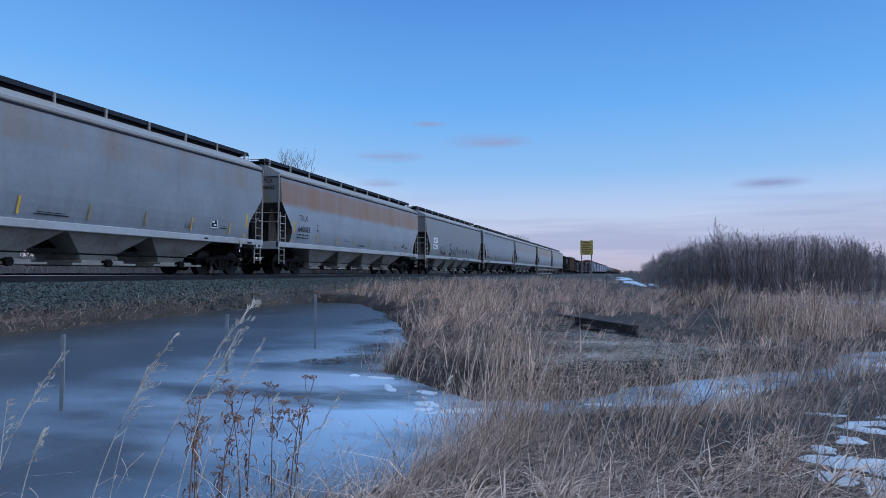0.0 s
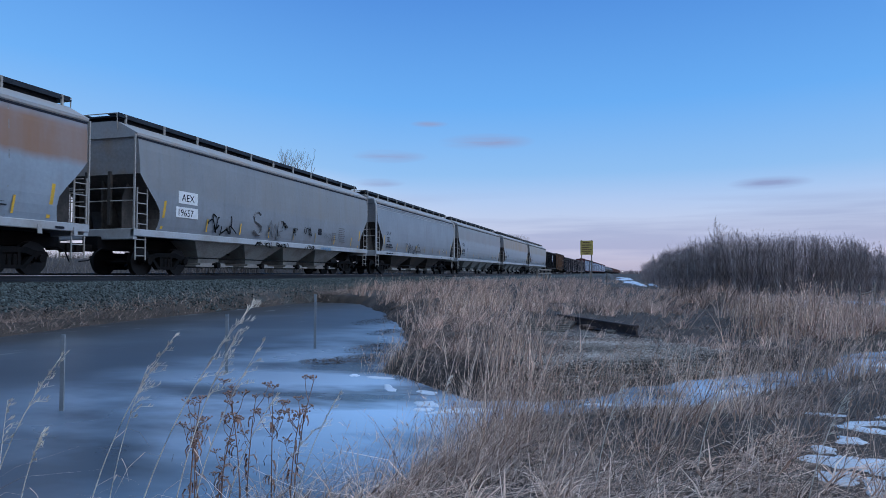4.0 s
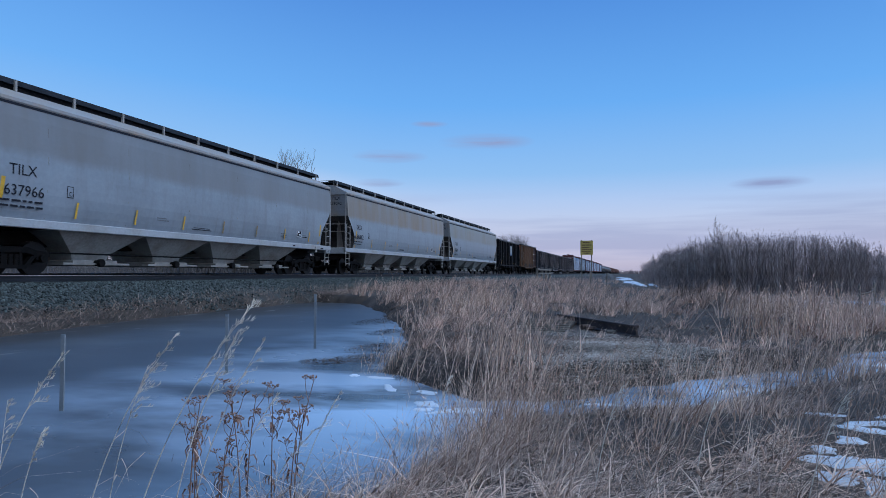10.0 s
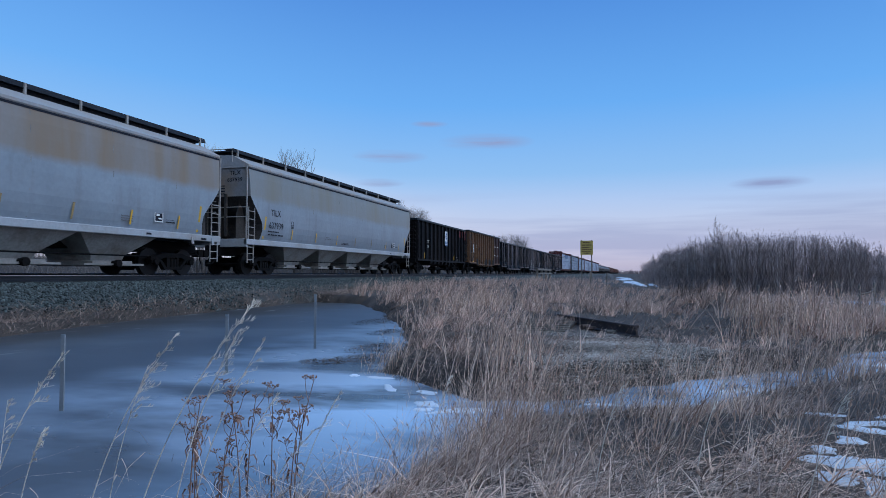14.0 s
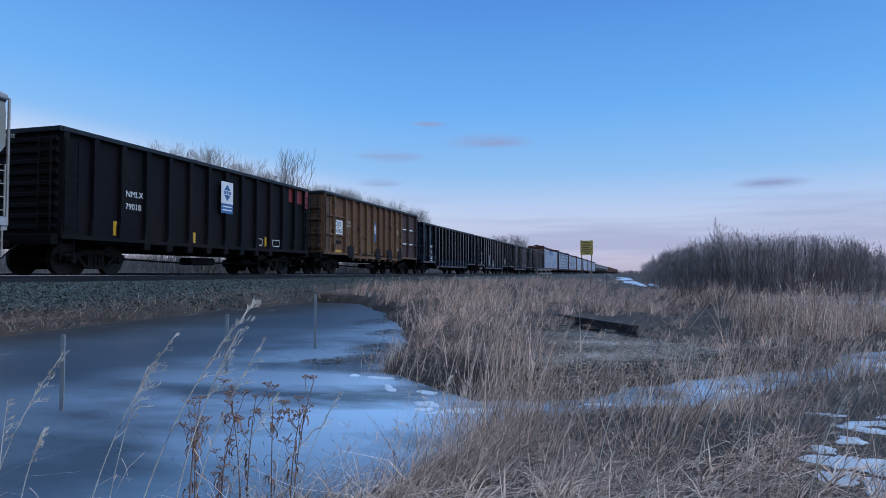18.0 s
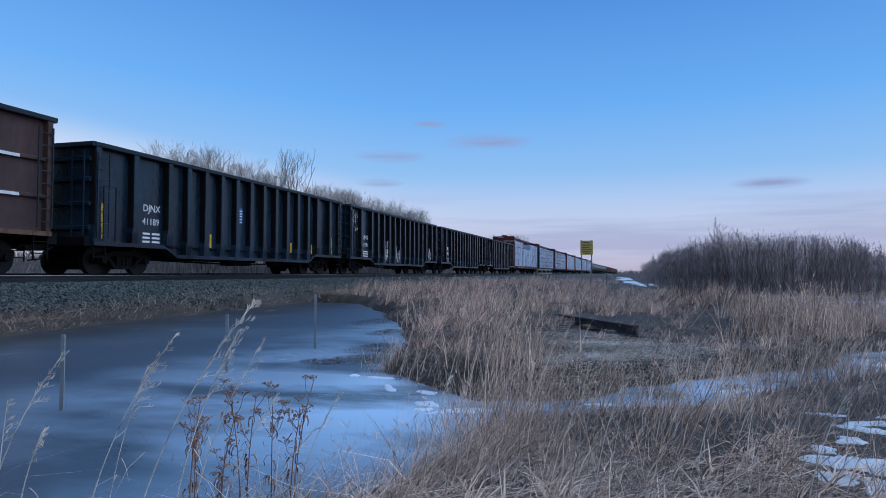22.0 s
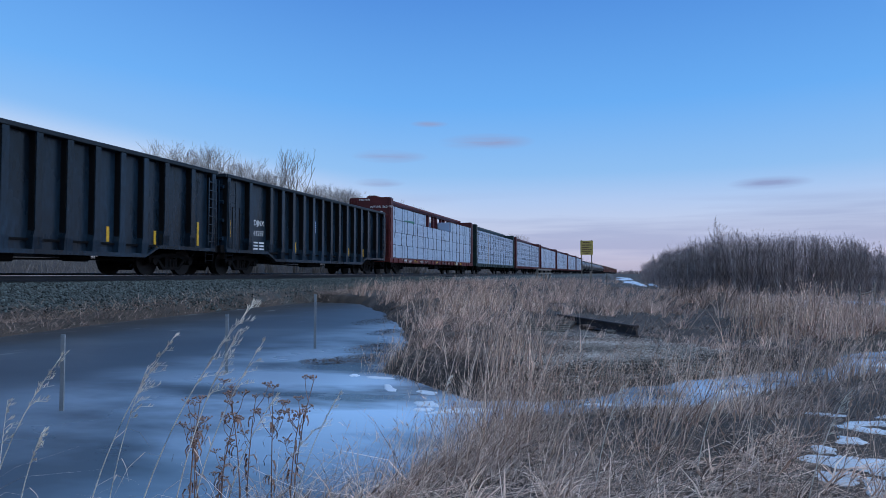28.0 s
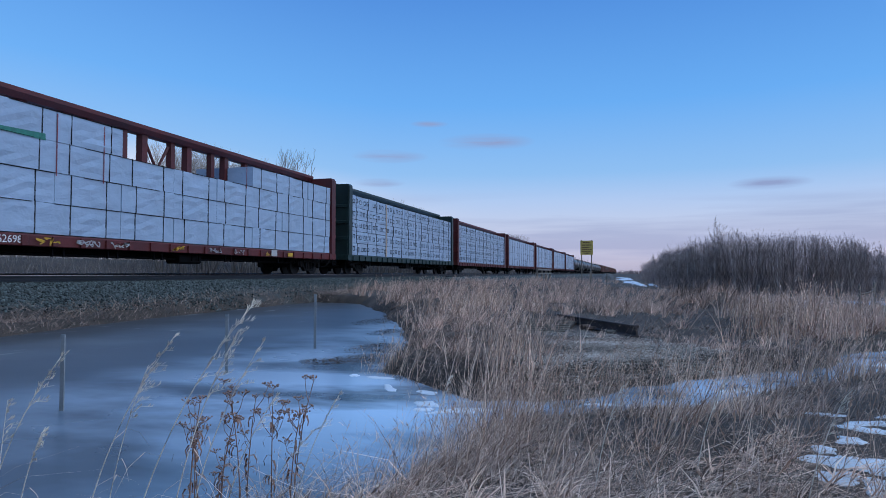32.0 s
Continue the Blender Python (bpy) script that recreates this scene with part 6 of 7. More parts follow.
def meadow(name, seed, n, r0, r1, a0, a1, hh, wk, lean, bend, material, label, keep, power=1.0, plume=0.0, hmod=None, category="grass", tuft=0, girth=0.010):
    """tuft: stalks to a tuft, which spread from one root; girth: the root's radius for each metre of distance, up to 5 cm."""
    rng = np.random.RandomState(seed)
    x, y, r = sow(rng, n // tuft if tuft else n, r0, r1, a0, a1, power)
    ok = rng.uniform(0, 1, len(x)) < keep(x, y)
    x, y, r = x[ok], y[ok], r[ok]
    out, scale = None, 1.0
    if tuft:
        size = rng.uniform(0.55, 1.25, len(x))
        x, y, r, size = (np.repeat(q, tuft) for q in (x, y, r, size))
        out, far = rng.uniform(0, 6.28, len(x)), np.abs(rng.normal(0, 1, len(x))) * np.minimum(0.06, girth * r)
        x, y, scale = x + far * np.cos(out), y + far * np.sin(out), size
        ok = shore(x, y) > -0.1
        x, y, r, out, scale = x[ok], y[ok], r[ok], out[ok], scale[ok]
    n = len(x)
    base = np.stack([x, y, height(x, y) - 0.01], -1)
    h = rng.uniform(*hh, n) * (1 + 0.18 * waves(x, y, 1.5, seed)) * scale
    if hmod is not None:
        h = h * hmod(x, y)
    w = np.clip(wk * r, 0.0022, 0.016) * rng.uniform(0.6, 1.4, n)
    wind = np.where(rng.uniform(0, 1, n) < 0.55, rng.normal(0.3, 0.7, n), rng.uniform(0, 6.28, n) if out is None else out + rng.normal(0, 0.5, n))
    V, F = strips(rng, base, h, w, rng.uniform(*lean, n), rng.uniform(*bend, n), wind)
    if plume:
        # feathery heads: short side blades near the tips
        k = 4
        sel = np.where(rng.uniform(0, 1, n) < plume)[0]
        tips = V.reshape(n, 4, 2, 3)[sel].mean(2)
        t = rng.uniform(0.0, 1.0, (len(sel), k))
        p = tips[:, 2, None] + (tips[:, 3] - tips[:, 2])[:, None] * t[..., None]
        p = p.reshape(-1, 3)
        m = len(p)
        V2, F2 = strips(rng, p, np.repeat(h[sel], k) * rng.uniform(0.04, 0.085, m), np.repeat(w[sel], k) * 1.0, rng.uniform(0.3, 0.9, m), rng.uniform(0, 0.5, m), np.repeat(wind[sel], k) + rng.normal(0, 0.8, m))
        F = np.concatenate([F, F2 + len(V)])
        V = np.concatenate([V, V2])
    return cloud(name, V, F, M[material], "stuff", label, category)


def off_water(x, y, d=0.05):
    return shore(x, y) > d


def soft(v, lo, hi):
    return np.clip((v - lo) / (hi - lo), 0, 1)


def plant_grass():
    patch = lambda x, y, s: np.clip(0.5 + 0.6 * waves(x, y, 1.3, s), 0.05, 1)
    low = lambda x, y: np.exp(-((x - 16.4 + 0.1 * (y - 9)) / 1.05) ** 2 - ((y - 9.4) / 2.6) ** 2)
    reach = lambda x, y: np.hypot(x - EYE[0], y - EYE[1])
    # matted low growth over all the dry ground
    meadow("grass_mat", 101, 64000, 2.0, 13, -42, 46, (0.05, 0.16), 0.0012, (0.5, 1.4), (0.2, 0.9), "mat_grass", "matted dark brown dead grass on the ground",
           lambda x, y: off_water(x, y, -0.03) * (0.45 + 0.55 * patch(x, y, 1)) * (1 - 0.9 * bare(x, y)), 1.0)
    meadow("grass_mat", 102, 34000, 12, 45, -22, 46, (0.10, 0.24), 0.0010, (0.4, 1.1), (0.2, 0.7), "mat_grass", "matted brown dead grass across the field",
           lambda x, y: off_water(x, y) * (x > 4.0) * (1 - 0.6 * bare(x, y)), 1.2)
    # arching dry grass close by, lower towards the ditch
    snowy = lambda x, y: 1 - 0.85 * soft(x, 17.15, 17.45) * soft(y, 3.3, 3.7) * soft(5.9 - y, 0, 0.3)
    meadow("dry_grass", 103, 18000, 1.9, 5.9, -58, 42, (0.17, 0.40), 0.0019, (0.15, 0.8), (0.4, 1.6), "straw", "pale arching dry grass beside the ditch",
           lambda x, y: off_water(x, y, 0.02) * patch(x, y, 4) ** 1.5 * snowy(x, y), 1.0, 0.10,
           lambda x, y: lerp(reach(x, y), (2.5, 3.4, 4.3, 5.6), (1.15, 0.90, 0.55, 0.36)), tuft=14)
    # taller leaning stalks and broad curled leaves among it
    meadow("tall_grass", 120, 2600, 2.4, 5.4, -16, 42, (0.34, 0.62), 0.0014, (0.15, 0.6), (0.0, 0.35), "reed", "tall pale stalks leaning with the wind in the near grass",
           lambda x, y: off_water(x, y, 0.05) * patch(x, y, 21) * (0.25 + 0.75 * snowy(x, y)), 1.0, 0.8, lambda x, y: lerp(reach(x, y), (2.5, 3.6, 5.2), (1.1, 0.95, 0.7)), tuft=5)
    meadow("leaf_grass", 121, 5200, 2.2, 4.6, -30, 40, (0.20, 0.42), 0.0032, (0.2, 0.7), (0.7, 1.9), "reed", "broad curled pale leaves of dead grass",
           lambda x, y: off_water(x, y, 0.05) * patch(x, y, 22) ** 2 * snowy(x, y), 1.0, 0.0, lambda x, y: lerp(reach(x, y), (2.5, 4.6), (1.0, 0.65)), tuft=9)
    meadow("leaf_grass", 123, 1500, 3.2, 5.0, -34, -8, (0.16, 0.34), 0.0028, (0.1, 0.5), (0.9, 2.2), "rose", "russet curled leaves of dead grass at the pond's near edge",
           lambda x, y: ((shore(x, y) > -0.25) & (shore(x, y) < 0.4)) * patch(x, y, 24), 1.0, 0.0, tuft=8)
    # rosy grass over the middle field
    beyond = lambda x, y: soft(y - 0.95 * np.maximum(x - 15.3, 0) - 6.6, 0, 0.8)
    meadow("meadow_grass", 104, 42000, 7.0, 24, -30, 44, (0.18, 0.42), 0.0011, (0.05, 0.6), (0.0, 0.7), "rose", "rosy tan dead meadow grass",
           lambda x, y: off_water(x, y, 0.15) * (0.08 + 0.92 * patch(x, y, 7) ** 1.4) * (1 - bare(x, y)) * (1 - 0.6 * low(x, y)) * (x > 4.2) * beyond(x, y), 1.1, 0.12,
           lambda x, y: lerp(reach(x, y), (7, 11, 18), (0.6, 0.85, 1.1)) * (1 - 0.5 * low(x, y)), tuft=16)
    meadow("meadow_grass", 105, 46000, 20, 75, -24, 42, (0.34, 0.66), 0.0009, (0.05, 0.4), (0.0, 0.4), "rose", "tall rosy dead grass towards the railway",
           lambda x, y: off_water(x, y, 0.2) * (x > 3.4) * (0.35 + 0.65 * patch(x, y, 9)) * (1 - 0.9 * (np.abs(x - 17.0) < 1.7) * (y > 34)), 0.8, 0.12,
           lambda x, y: lerp(x, (3.4, 5, 9, 15), (0.6, 1.05, 1.05, 0.75)), tuft=12)
    # the tall clump at the pond's tip, thinner ones along the margin, and a stand beyond the ditch
    clump = lambda x, y: np.exp(-((x - 15.2) / 0.36) ** 2 - ((y - 6.35) / 0.45) ** 2) + 0.35 * np.exp(-((x - 15.0) / 0.5) ** 2 - ((y - 7.8) / 0.8) ** 2) + 0.6 * np.exp(-((x - 12.6) / 0.8) ** 2 - ((y - 15.5) / 1.8) ** 2)
    meadow("reeds", 106, 14000, 5.0, 19, -24, 0, (0.36, 0.66), 0.0011, (0.0, 0.25), (0.0, 0.3), "reed", "upright tan reeds at the pond's tip",
           lambda x, y: off_water(x, y, -0.05) * np.clip(clump(x, y), 0, 1) * (1 - bare(x, y)), 1.0, 0.6)
    meadow("grass_mat", 112, 26000, 5.2, 10, -24, 14, (0.06, 0.17), 0.0011, (0.6, 1.5), (0.2, 0.9), "mat_grass", "brown thatch that hangs over the pond's bank",
           lambda x, y: off_water(x, y, -0.06) * (1 - 0.8 * bare(x, y)), 1.0)
    meadow("reeds", 113, 5200, 3.5, 6.8, -26, 6, (0.28, 0.58), 0.0012, (0.03, 0.3), (0.0, 0.5), "reed", "thin tan stalks standing in the ice at the pond's tip",
           lambda x, y: 0.8 * np.exp(-((x - 15.35) / 0.42) ** 2 - ((y - 5.0) / 0.85) ** 2), 1.0, 0.7)
    meadow("reeds", 114, 5500, 5.3, 11, -4, 30, (0.18, 0.46), 0.0011, (0.03, 0.3), (0.0, 0.5), "reed", "thin stalks that stand along the frozen ditch",
           lambda x, y: (np.abs(shore(x, y) + 0.1) < 0.35) * patch(x, y, 16), 1.0, 0.6)
    meadow("reeds", 109, 8000, 3.2, 10.5, -26, 34, (0.22, 0.50), 0.0011, (0.05, 0.35), (0.0, 0.5), "reed", "thin stalks standing in the shallow edge of the ice",
           lambda x, y: (np.abs(shore(x, y) + 0.05) < 0.30) * patch(x, y, 12), 1.0, 0.7)
    meadow("reeds", 107, 11000, 8.6, 19, 5, 44, (0.34, 0.66), 0.0011, (0.0, 0.25), (0.0, 0.3), "reed", "stand of tall dry reeds beyond the ditch",
           lambda x, y: off_water(x, y, 0.2) * soft(x - 0.12 * y, 16.2, 17.4) * patch(x, y, 31) * (1 - bare(x, y)) * beyond(x, y), 1.0, 0.5, tuft=10)
    meadow("dead_brush", 122, 2600, 19, 27, 2, 16, (0.3, 0.75), 0.0009, (0.05, 0.6), (0.0, 0.6), "mat_grass", "dark dead brush on the old spoil heap",
           lambda x, y: np.exp(-((x - 18.5) / 1.1) ** 2 - ((y - 21.6) / 1.3) ** 2), 1.0, 0.6, category="brush")
    meadow("reeds", 108, 1500, 2.6, 8.5, -22, 42, (0.30, 0.62), 0.0009, (0.05, 0.5), (0.0, 0.5), "straw", "scattered tall pale stalks in the grass",
           lambda x, y: off_water(x, y, 0.0) * (1 - 0.6 * bare(x, y)), 1.0, 0.9)
    meadow("dry_grass", 110, 9000, 2.9, 4.8, -34, -6, (0.20, 0.42), 0.0013, (0.2, 0.8), (0.4, 1.4), "straw", "curled pale grass tufts at the pond's near edge",
           lambda x, y: ((shore(x, y) > -0.10) & (shore(x, y) < 0.55)) * patch(x, y, 14), 1.0, 0.35, tuft=15)
    meadow("grass_mat", 111, 22000, 7, 24, -36, -6, (0.07, 0.22), 0.0010, (0.5, 1.3), (0.2, 0.9), "mat_grass", "brown thatch on the pond's grassy bank",
           lambda x, y: ((shore(x, y) > -0.08) & (shore(x, y) < 1.8)) * (x > 7.5), 1.0)
    # thatch frozen into the ice
    rng = np.random.RandomState(44)
    V, F, o = [], [], 0
    for cx, cy, rx, ry, n in ((12.5, 9.7, 0.45, 0.8, 900), (12.85, 8.4, 0.5, 0.55, 1100), (12.4, 8.0, 0.35, 0.3, 400), (10.4, 15.2, 0.55, 1.4, 900), (11.6, 12.4, 0.3, 0.7, 400), (14.0, 7.0, 0.2, 0.2, 150), (15.9, 6.0, 0.22, 0.3, 260), (16.7, 6.75, 0.2, 0.3, 260), (17.4, 7.3, 0.16, 0.3, 220), (18.4, 8.3, 0.2, 0.35, 240)):
        a, r = rng.uniform(0, 6.28, n), np.sqrt(rng.uniform(0, 1, n))
        base = np.stack([cx + rx * r * np.cos(a), cy + ry * r * np.sin(a), np.full(n, ICE)], -1)
        v, f = strips(rng, base, rng.uniform(0.03, 0.12, n) * (1.3 - r), rng.uniform(0.006, 0.012, n), rng.uniform(0.6, 2.2, n), rng.uniform(0, 0.8, n))
        V.append(v)
        F.append(f + o)
        o += len(v)
    cloud("grass_thatch", np.concatenate(V), np.concatenate(F), M["wet_thatch"], "stuff", "dark dead thatch frozen into the pond's edge", "grass")
    # the foot of the railway bank
    rng = np.random.RandomState(5)
    n = 42000
    y = 6 + 50 * rng.uniform(0, 1, n) ** 1.5
    x = rng.uniform(2.7, 5.3, n) - lerp(y, (10, 24), (0, 0.5)) + 0.25 * waves(y * 0, y, 1.3, 8)
    ok = off_water(x, y, -0.06) & (rng.uniform(0, 1, n) < soft(x + lerp(y, (10, 24), (0, 0.6)), 3.45, 4.3))
    x, y = x[ok], y[ok]
    V, F = strips(rng, np.stack([x, y, height(x, y) + 0.01], -1), rng.uniform(0.08, 0.26, len(x)), rng.uniform(0.007, 0.015, len(x)), rng.uniform(0.3, 1.3, len(x)), rng.uniform(0.1, 0.8, len(x)))
    cloud("bank_grass", V, F, M["bank_grass"], "stuff", "low brown grass along the foot of the ballast", "grass")
    # rough growth beyond the second track
    n = 46000
    y = -10 + 190 * rng.uniform(0, 1, n) ** 1.2
    x = -10.8 - 20 * rng.uniform(0, 1, n) ** 1.3
    V, F = strips(rng, np.stack([x, y, height(x, y)], -1), rng.uniform(0.4, 1.2, n) * (0.85 + 0.25 * waves(x, y, 0.4, 3)), rng.uniform(0.012, 0.030, n), rng.uniform(0, 0.5, n), rng.uniform(0, 0.5, n))
    cloud("roadside_brush", V, F, M["brush"], "stuff", "grey-brown dead brush beyond the tracks", "brush")


def grow_tree(seed, H, upright, nb, nt, twig_w, trunk_r, split=1, spread=0.15):
    """Trunk mesh and crown mesh of a bare tree with rising limbs and many twigs."""
    rng = np.random.RandomState(seed)
    g = Geo()
    stems = []
    for k in range(split):
        a = rng.uniform(0, 6.28)
        o = 0.0 if split == 1 else rng.uniform(0.2, 1.0) * spread * H
        pts = []
        bx, by = rng.normal(0, 0.012 * H, 2)
        hk = 1.0 if k == 0 else rng.uniform(0.72, 0.98)
        for i in range(6):
            t = i / 5
            pts.append(Vector((o * t * math.cos(a) + bx * math.sin(t * 4), o * t * math.sin(a) + by * math.sin(t * 5), H * t * hk)))
        g.tube(pts, trunk_r * (1 if k == 0 else 0.6), 6, trunk_r * 0.08)
        stems.append(pts)
    crown = Geo()
    feet, dirs, lens = [], [], []
    for b in range(nb):
        pts = stems[b % split]
        t = rng.uniform(0.2, 0.99)
        i = min(4, int(t * 5))
        p = pts[i].lerp(pts[i + 1], t * 5 - i)
        a = rng.uniform(0, 6.28)
        out = rng.uniform(0.3, 1.0) * (1 - upright) + 0.10
        d = Vector((math.cos(a) * out, math.sin(a) * out, 1)).normalized()
        l = H * rng.uniform(0.10, 0.26) * (1.0 - 0.5 * t)
        q = [p, p + d * l * 0.5 + Vector((0, 0, 0)), p + d * l + Vector((0, 0, 0.12 * l))]
        crown.tube(q, trunk_r * 0.24 * (1.15 - t), 3, trunk_r * 0.07)
        for j in range(nt):
            u = rng.uniform(0.2, 1.0)
            feet.append(q[0].lerp(q[2], u))
            dirs.append(a + rng.normal(0, 0.9))
            lens.append(l * rng.uniform(0.2, 0.55) + 0.01 * H)
    feet, lens = np.array(feet, "f"), np.array(lens)
    n = len(feet)
    V, F = strips(rng, feet, lens, np.full(n, twig_w), rng.uniform(0.2, 1.3, n) * (1.1 - upright), rng.uniform(-0.2, 0.2, n), np.array(dirs), taper=0.25, levels=(0, 0.5, 1.0))
    crown.add(V.tolist(), F.tolist())
    return fix_normals(g.mesh("trunk", M["pale_bark"], True)), crown.mesh("crown", M["twig"])


def fork_tree(seed, H, stems, spread, r0, fine, wide, levels=5):
    """A bare tree of stems that rise from one foot and fork again and again into a rounded crown of fine twigs."""
    rng = random.Random(seed)
    limbs = []

    def grow(p, d, ln, r, lev):
        bow = Vector((rng.gauss(0, 0.06), rng.gauss(0, 0.06), 0.03)) * ln
        q, e = p + d * ln * 0.5 + bow, p + d * ln
        limbs.append((lev, p, q, e, r))
        if lev == levels:
            return
        for k in range(3 if lev < 4 else 2):
            u = 1.0 if k == 0 else rng.uniform(0.30, 0.95)
            f = p.lerp(q, u * 2) if u < 0.5 else q.lerp(e, u * 2 - 1)
            a, o = rng.uniform(0, 6.28), rng.uniform(0.25, 0.65) * (0.5 if k == 0 else 1.15)
            v = (d + Vector((math.cos(a) * o, math.sin(a) * o, 0.08))).normalized()
            grow(f, v, ln * rng.uniform(0.58, 0.74), r * 0.58, lev + 1)

    for k in range(stems):
        a, o = k * 6.28 / stems + rng.uniform(-0.4, 0.4), rng.uniform(0.2, 1.0) * spread
        grow(Vector((math.cos(a) * 0.12, math.sin(a) * 0.12, -0.1)), Vector((math.cos(a) * o, math.sin(a) * o, 1)).normalized(), H * rng.uniform(0.34, 0.38), r0, 0)
    top = float(np.percentile([l[3].z for l in limbs], 93))
    k = H / top
    trunk, crown = Geo(), Geo()
    for lev, p, q, e, r in limbs:
        if e.z <= top and math.hypot(e.x, e.y) * k < wide * (1.15 - 0.5 * max(0.0, e.z / top - 0.5)):
            (trunk if lev == 0 else crown).tube([p * k, q * k, e * k], max(r, fine), 5 if lev == 0 else 3, max(r * 0.65, fine * 0.7))
    return fix_normals(trunk.mesh("trunk", M["bark"], True)), crown.mesh("crown", M["bark"])


def plant(meshes, x, y, z, s, turn, label, group, name="bare_tree"):
    t = thing(name, label, "tree", group, (x, y, z))
    t.rotation_euler = (0, 0, turn)
    t.scale = (s, s, s)
    part("trunk", meshes[0], None, t)
    part("crown", meshes[1], None, t)
    return t


# the wood on the field's far side: an outline in plan
WOOD = ((18.6, 160), (19.4, 118), (20.0, 80), (20.2, 57), (22, 49.5), (26, 48.5), (30, 51), (33, 55.5), (36, 63), (60, 90), (60, 200), (18.4, 230))


def plant_woods():
    rng = np.random.RandomState(77)
    kinds = [grow_tree(200 + i, 4.7, 0.1, 130, 10, 0.011, 0.036, 5, 0.16) for i in range(6)]
    # edge trees, each its own
    n = len(WOOD)
    spots = []
    for i in (2, 3, 4, 5, 6, 7):
        (ax, ay), (bx, by) = WOOD[i], WOOD[i + 1]
        l = math.hypot(bx - ax, by - ay)
        for k in range(max(2, int(l / 0.62))):
            u = rng.uniform()
            spots.append((ax + (bx - ax) * u + rng.normal(0, 0.5), ay + (by - ay) * u + rng.normal(0, 0.9) + 0.8))
    for x, y in spots:
        s = rng.uniform(0.72, 0.95) * float(lerp(x, (19, 21.5, 25, 33, 36), (0.80, 0.97, 1.0, 0.95, 0.72)))
        plant(kinds[rng.randint(6)], x, y, float(height(x, y)) - 0.05, s, rng.uniform(0, 6.28), "slender bare tree of a dense winter thicket", "trees of the thicket")
    plant(kinds[2], 22.4, 51.4, float(height(22.4, 51.4)) - 0.05, 1.14, 0.6, "tallest slender bare tree of the winter thicket", "trees of the thicket")
    # the depth of the wood
    px, py = rng.uniform(18, 48, 12000), 46 + 150 * rng.uniform(0, 1, 12000) ** 1.9
    d = dist_poly(px, py, WOOD)
    sel = np.where((d < -0.3) & (d > -9))[0][:1300]
    px, py = px[sel], py[sel]
    m = len(px)
    z = height(px, py)
    H = rng.uniform(3.6, 4.5, m) * lerp(px, (19, 22, 33, 38), (0.85, 1.0, 0.95, 0.8))
    V, F = strips(rng, np.stack([px, py, z], -1), H, np.full(m, 0.075), rng.uniform(0, 0.08, m), rng.uniform(-0.05, 0.05, m))
    k = 120
    ti = rng.uniform(0.0, 1.0, (m, k)) ** 0.7 * 0.97 + 0.03
    feet = np.stack([np.repeat(px, k), np.repeat(py, k), (z[:, None] + H[:, None] * ti).ravel()], -1)
    feet[:, :2] += rng.normal(0, 0.45, (m * k, 2))
    V2, F2 = strips(rng, feet, rng.uniform(0.3, 0.8, m * k) * (1.2 - 0.75 * ti.ravel()), np.full(m * k, 0.018), rng.uniform(0.2, 1.7, m * k), rng.uniform(-0.1, 0.2, m * k), taper=0.3, levels=(0, 0.5, 1))
    cloud("wood_interior", np.concatenate([V, V2]), np.concatenate([F, F2 + len(V)]), M["twig"], "stuff", "depth of a dense bare winter thicket", "thicket")
    # undergrowth at its foot
    n2 = 16000
    u = rng.uniform(0, 1, n2)
    i = rng.randint(1, 8, n2)
    W = np.array(WOOD)
    x = W[i, 0] + (W[i + 1, 0] - W[i, 0]) * u + rng.normal(0, 0.9, n2)
    y = W[i, 1] + (W[i + 1, 1] - W[i, 1]) * u + rng.normal(0, 1.2, n2) + 1.0
    V, F = strips(rng, np.stack([x, y, height(x, y)], -1), rng.uniform(0.5, 1.7, n2), rng.uniform(0.015, 0.035, n2), rng.uniform(0, 0.5, n2), rng.uniform(0, 0.4, n2))
    cloud("undergrowth", V, F, M["twig"], "stuff", "dark brushy undergrowth at the thicket's edge", "brush")
    # the row behind the tracks
    tall = [fork_tree(300 + i, 8.9, 4, 0.20, 0.06, 0.0075, 2.0) for i in range(5)]
    y = 34.6
    while y < 88:
        hh = float(lerp(y, (34, 40, 52, 56, 88), (0.93, 1.0, 0.97, 0.98, 1.0))) * rng.uniform(0.86, 1.02)
        plant(tall[rng.randint(5)], -12.2 + rng.normal(0, 0.8), y, 0.1, hh, rng.uniform(0, 6.28), "tall bare tree with rising branches behind the railway", "trees behind the railway")
        y += rng.uniform(0.5, 1.0)
        if 48.0 < y < 54.0:
            y = 54.0
    lone = fork_tree(333, 11.2, 6, 0.13, 0.09, 0.0085, 1.9)
    plant(lone, -11.8, 51.2, 0.0, 1.0, 1.0, "tallest bare tree with a forked crown behind the railway", "trees behind the railway")
    for k in range(13):
        plant(tall[rng.randint(5)], -12.5 + rng.normal(0, 1.5), 150 + k * 2.6, 0.1, rng.uniform(0.95, 1.2), rng.uniform(0, 6.28), "bare tree in a far clump behind the railway", "trees behind the railway")
    # the horizon
    n3 = 14000
    x, y = rng.uniform(-900, 900, n3), rng.uniform(850, 1500, n3)
    V, F = strips(rng, np.stack([x, y, np.full(n3, -1.0)], -1), rng.uniform(2.5, 6, n3), rng.uniform(0.6, 1.6, n3), rng.uniform(0, 0.2, n3), rng.uniform(0, 0.1, n3), taper=0.5)
    cloud("far_woods", V, F, M["twig"], "stuff", "low line of distant bare woods on the horizon", "woods")


plant_grass()
plant_woods()


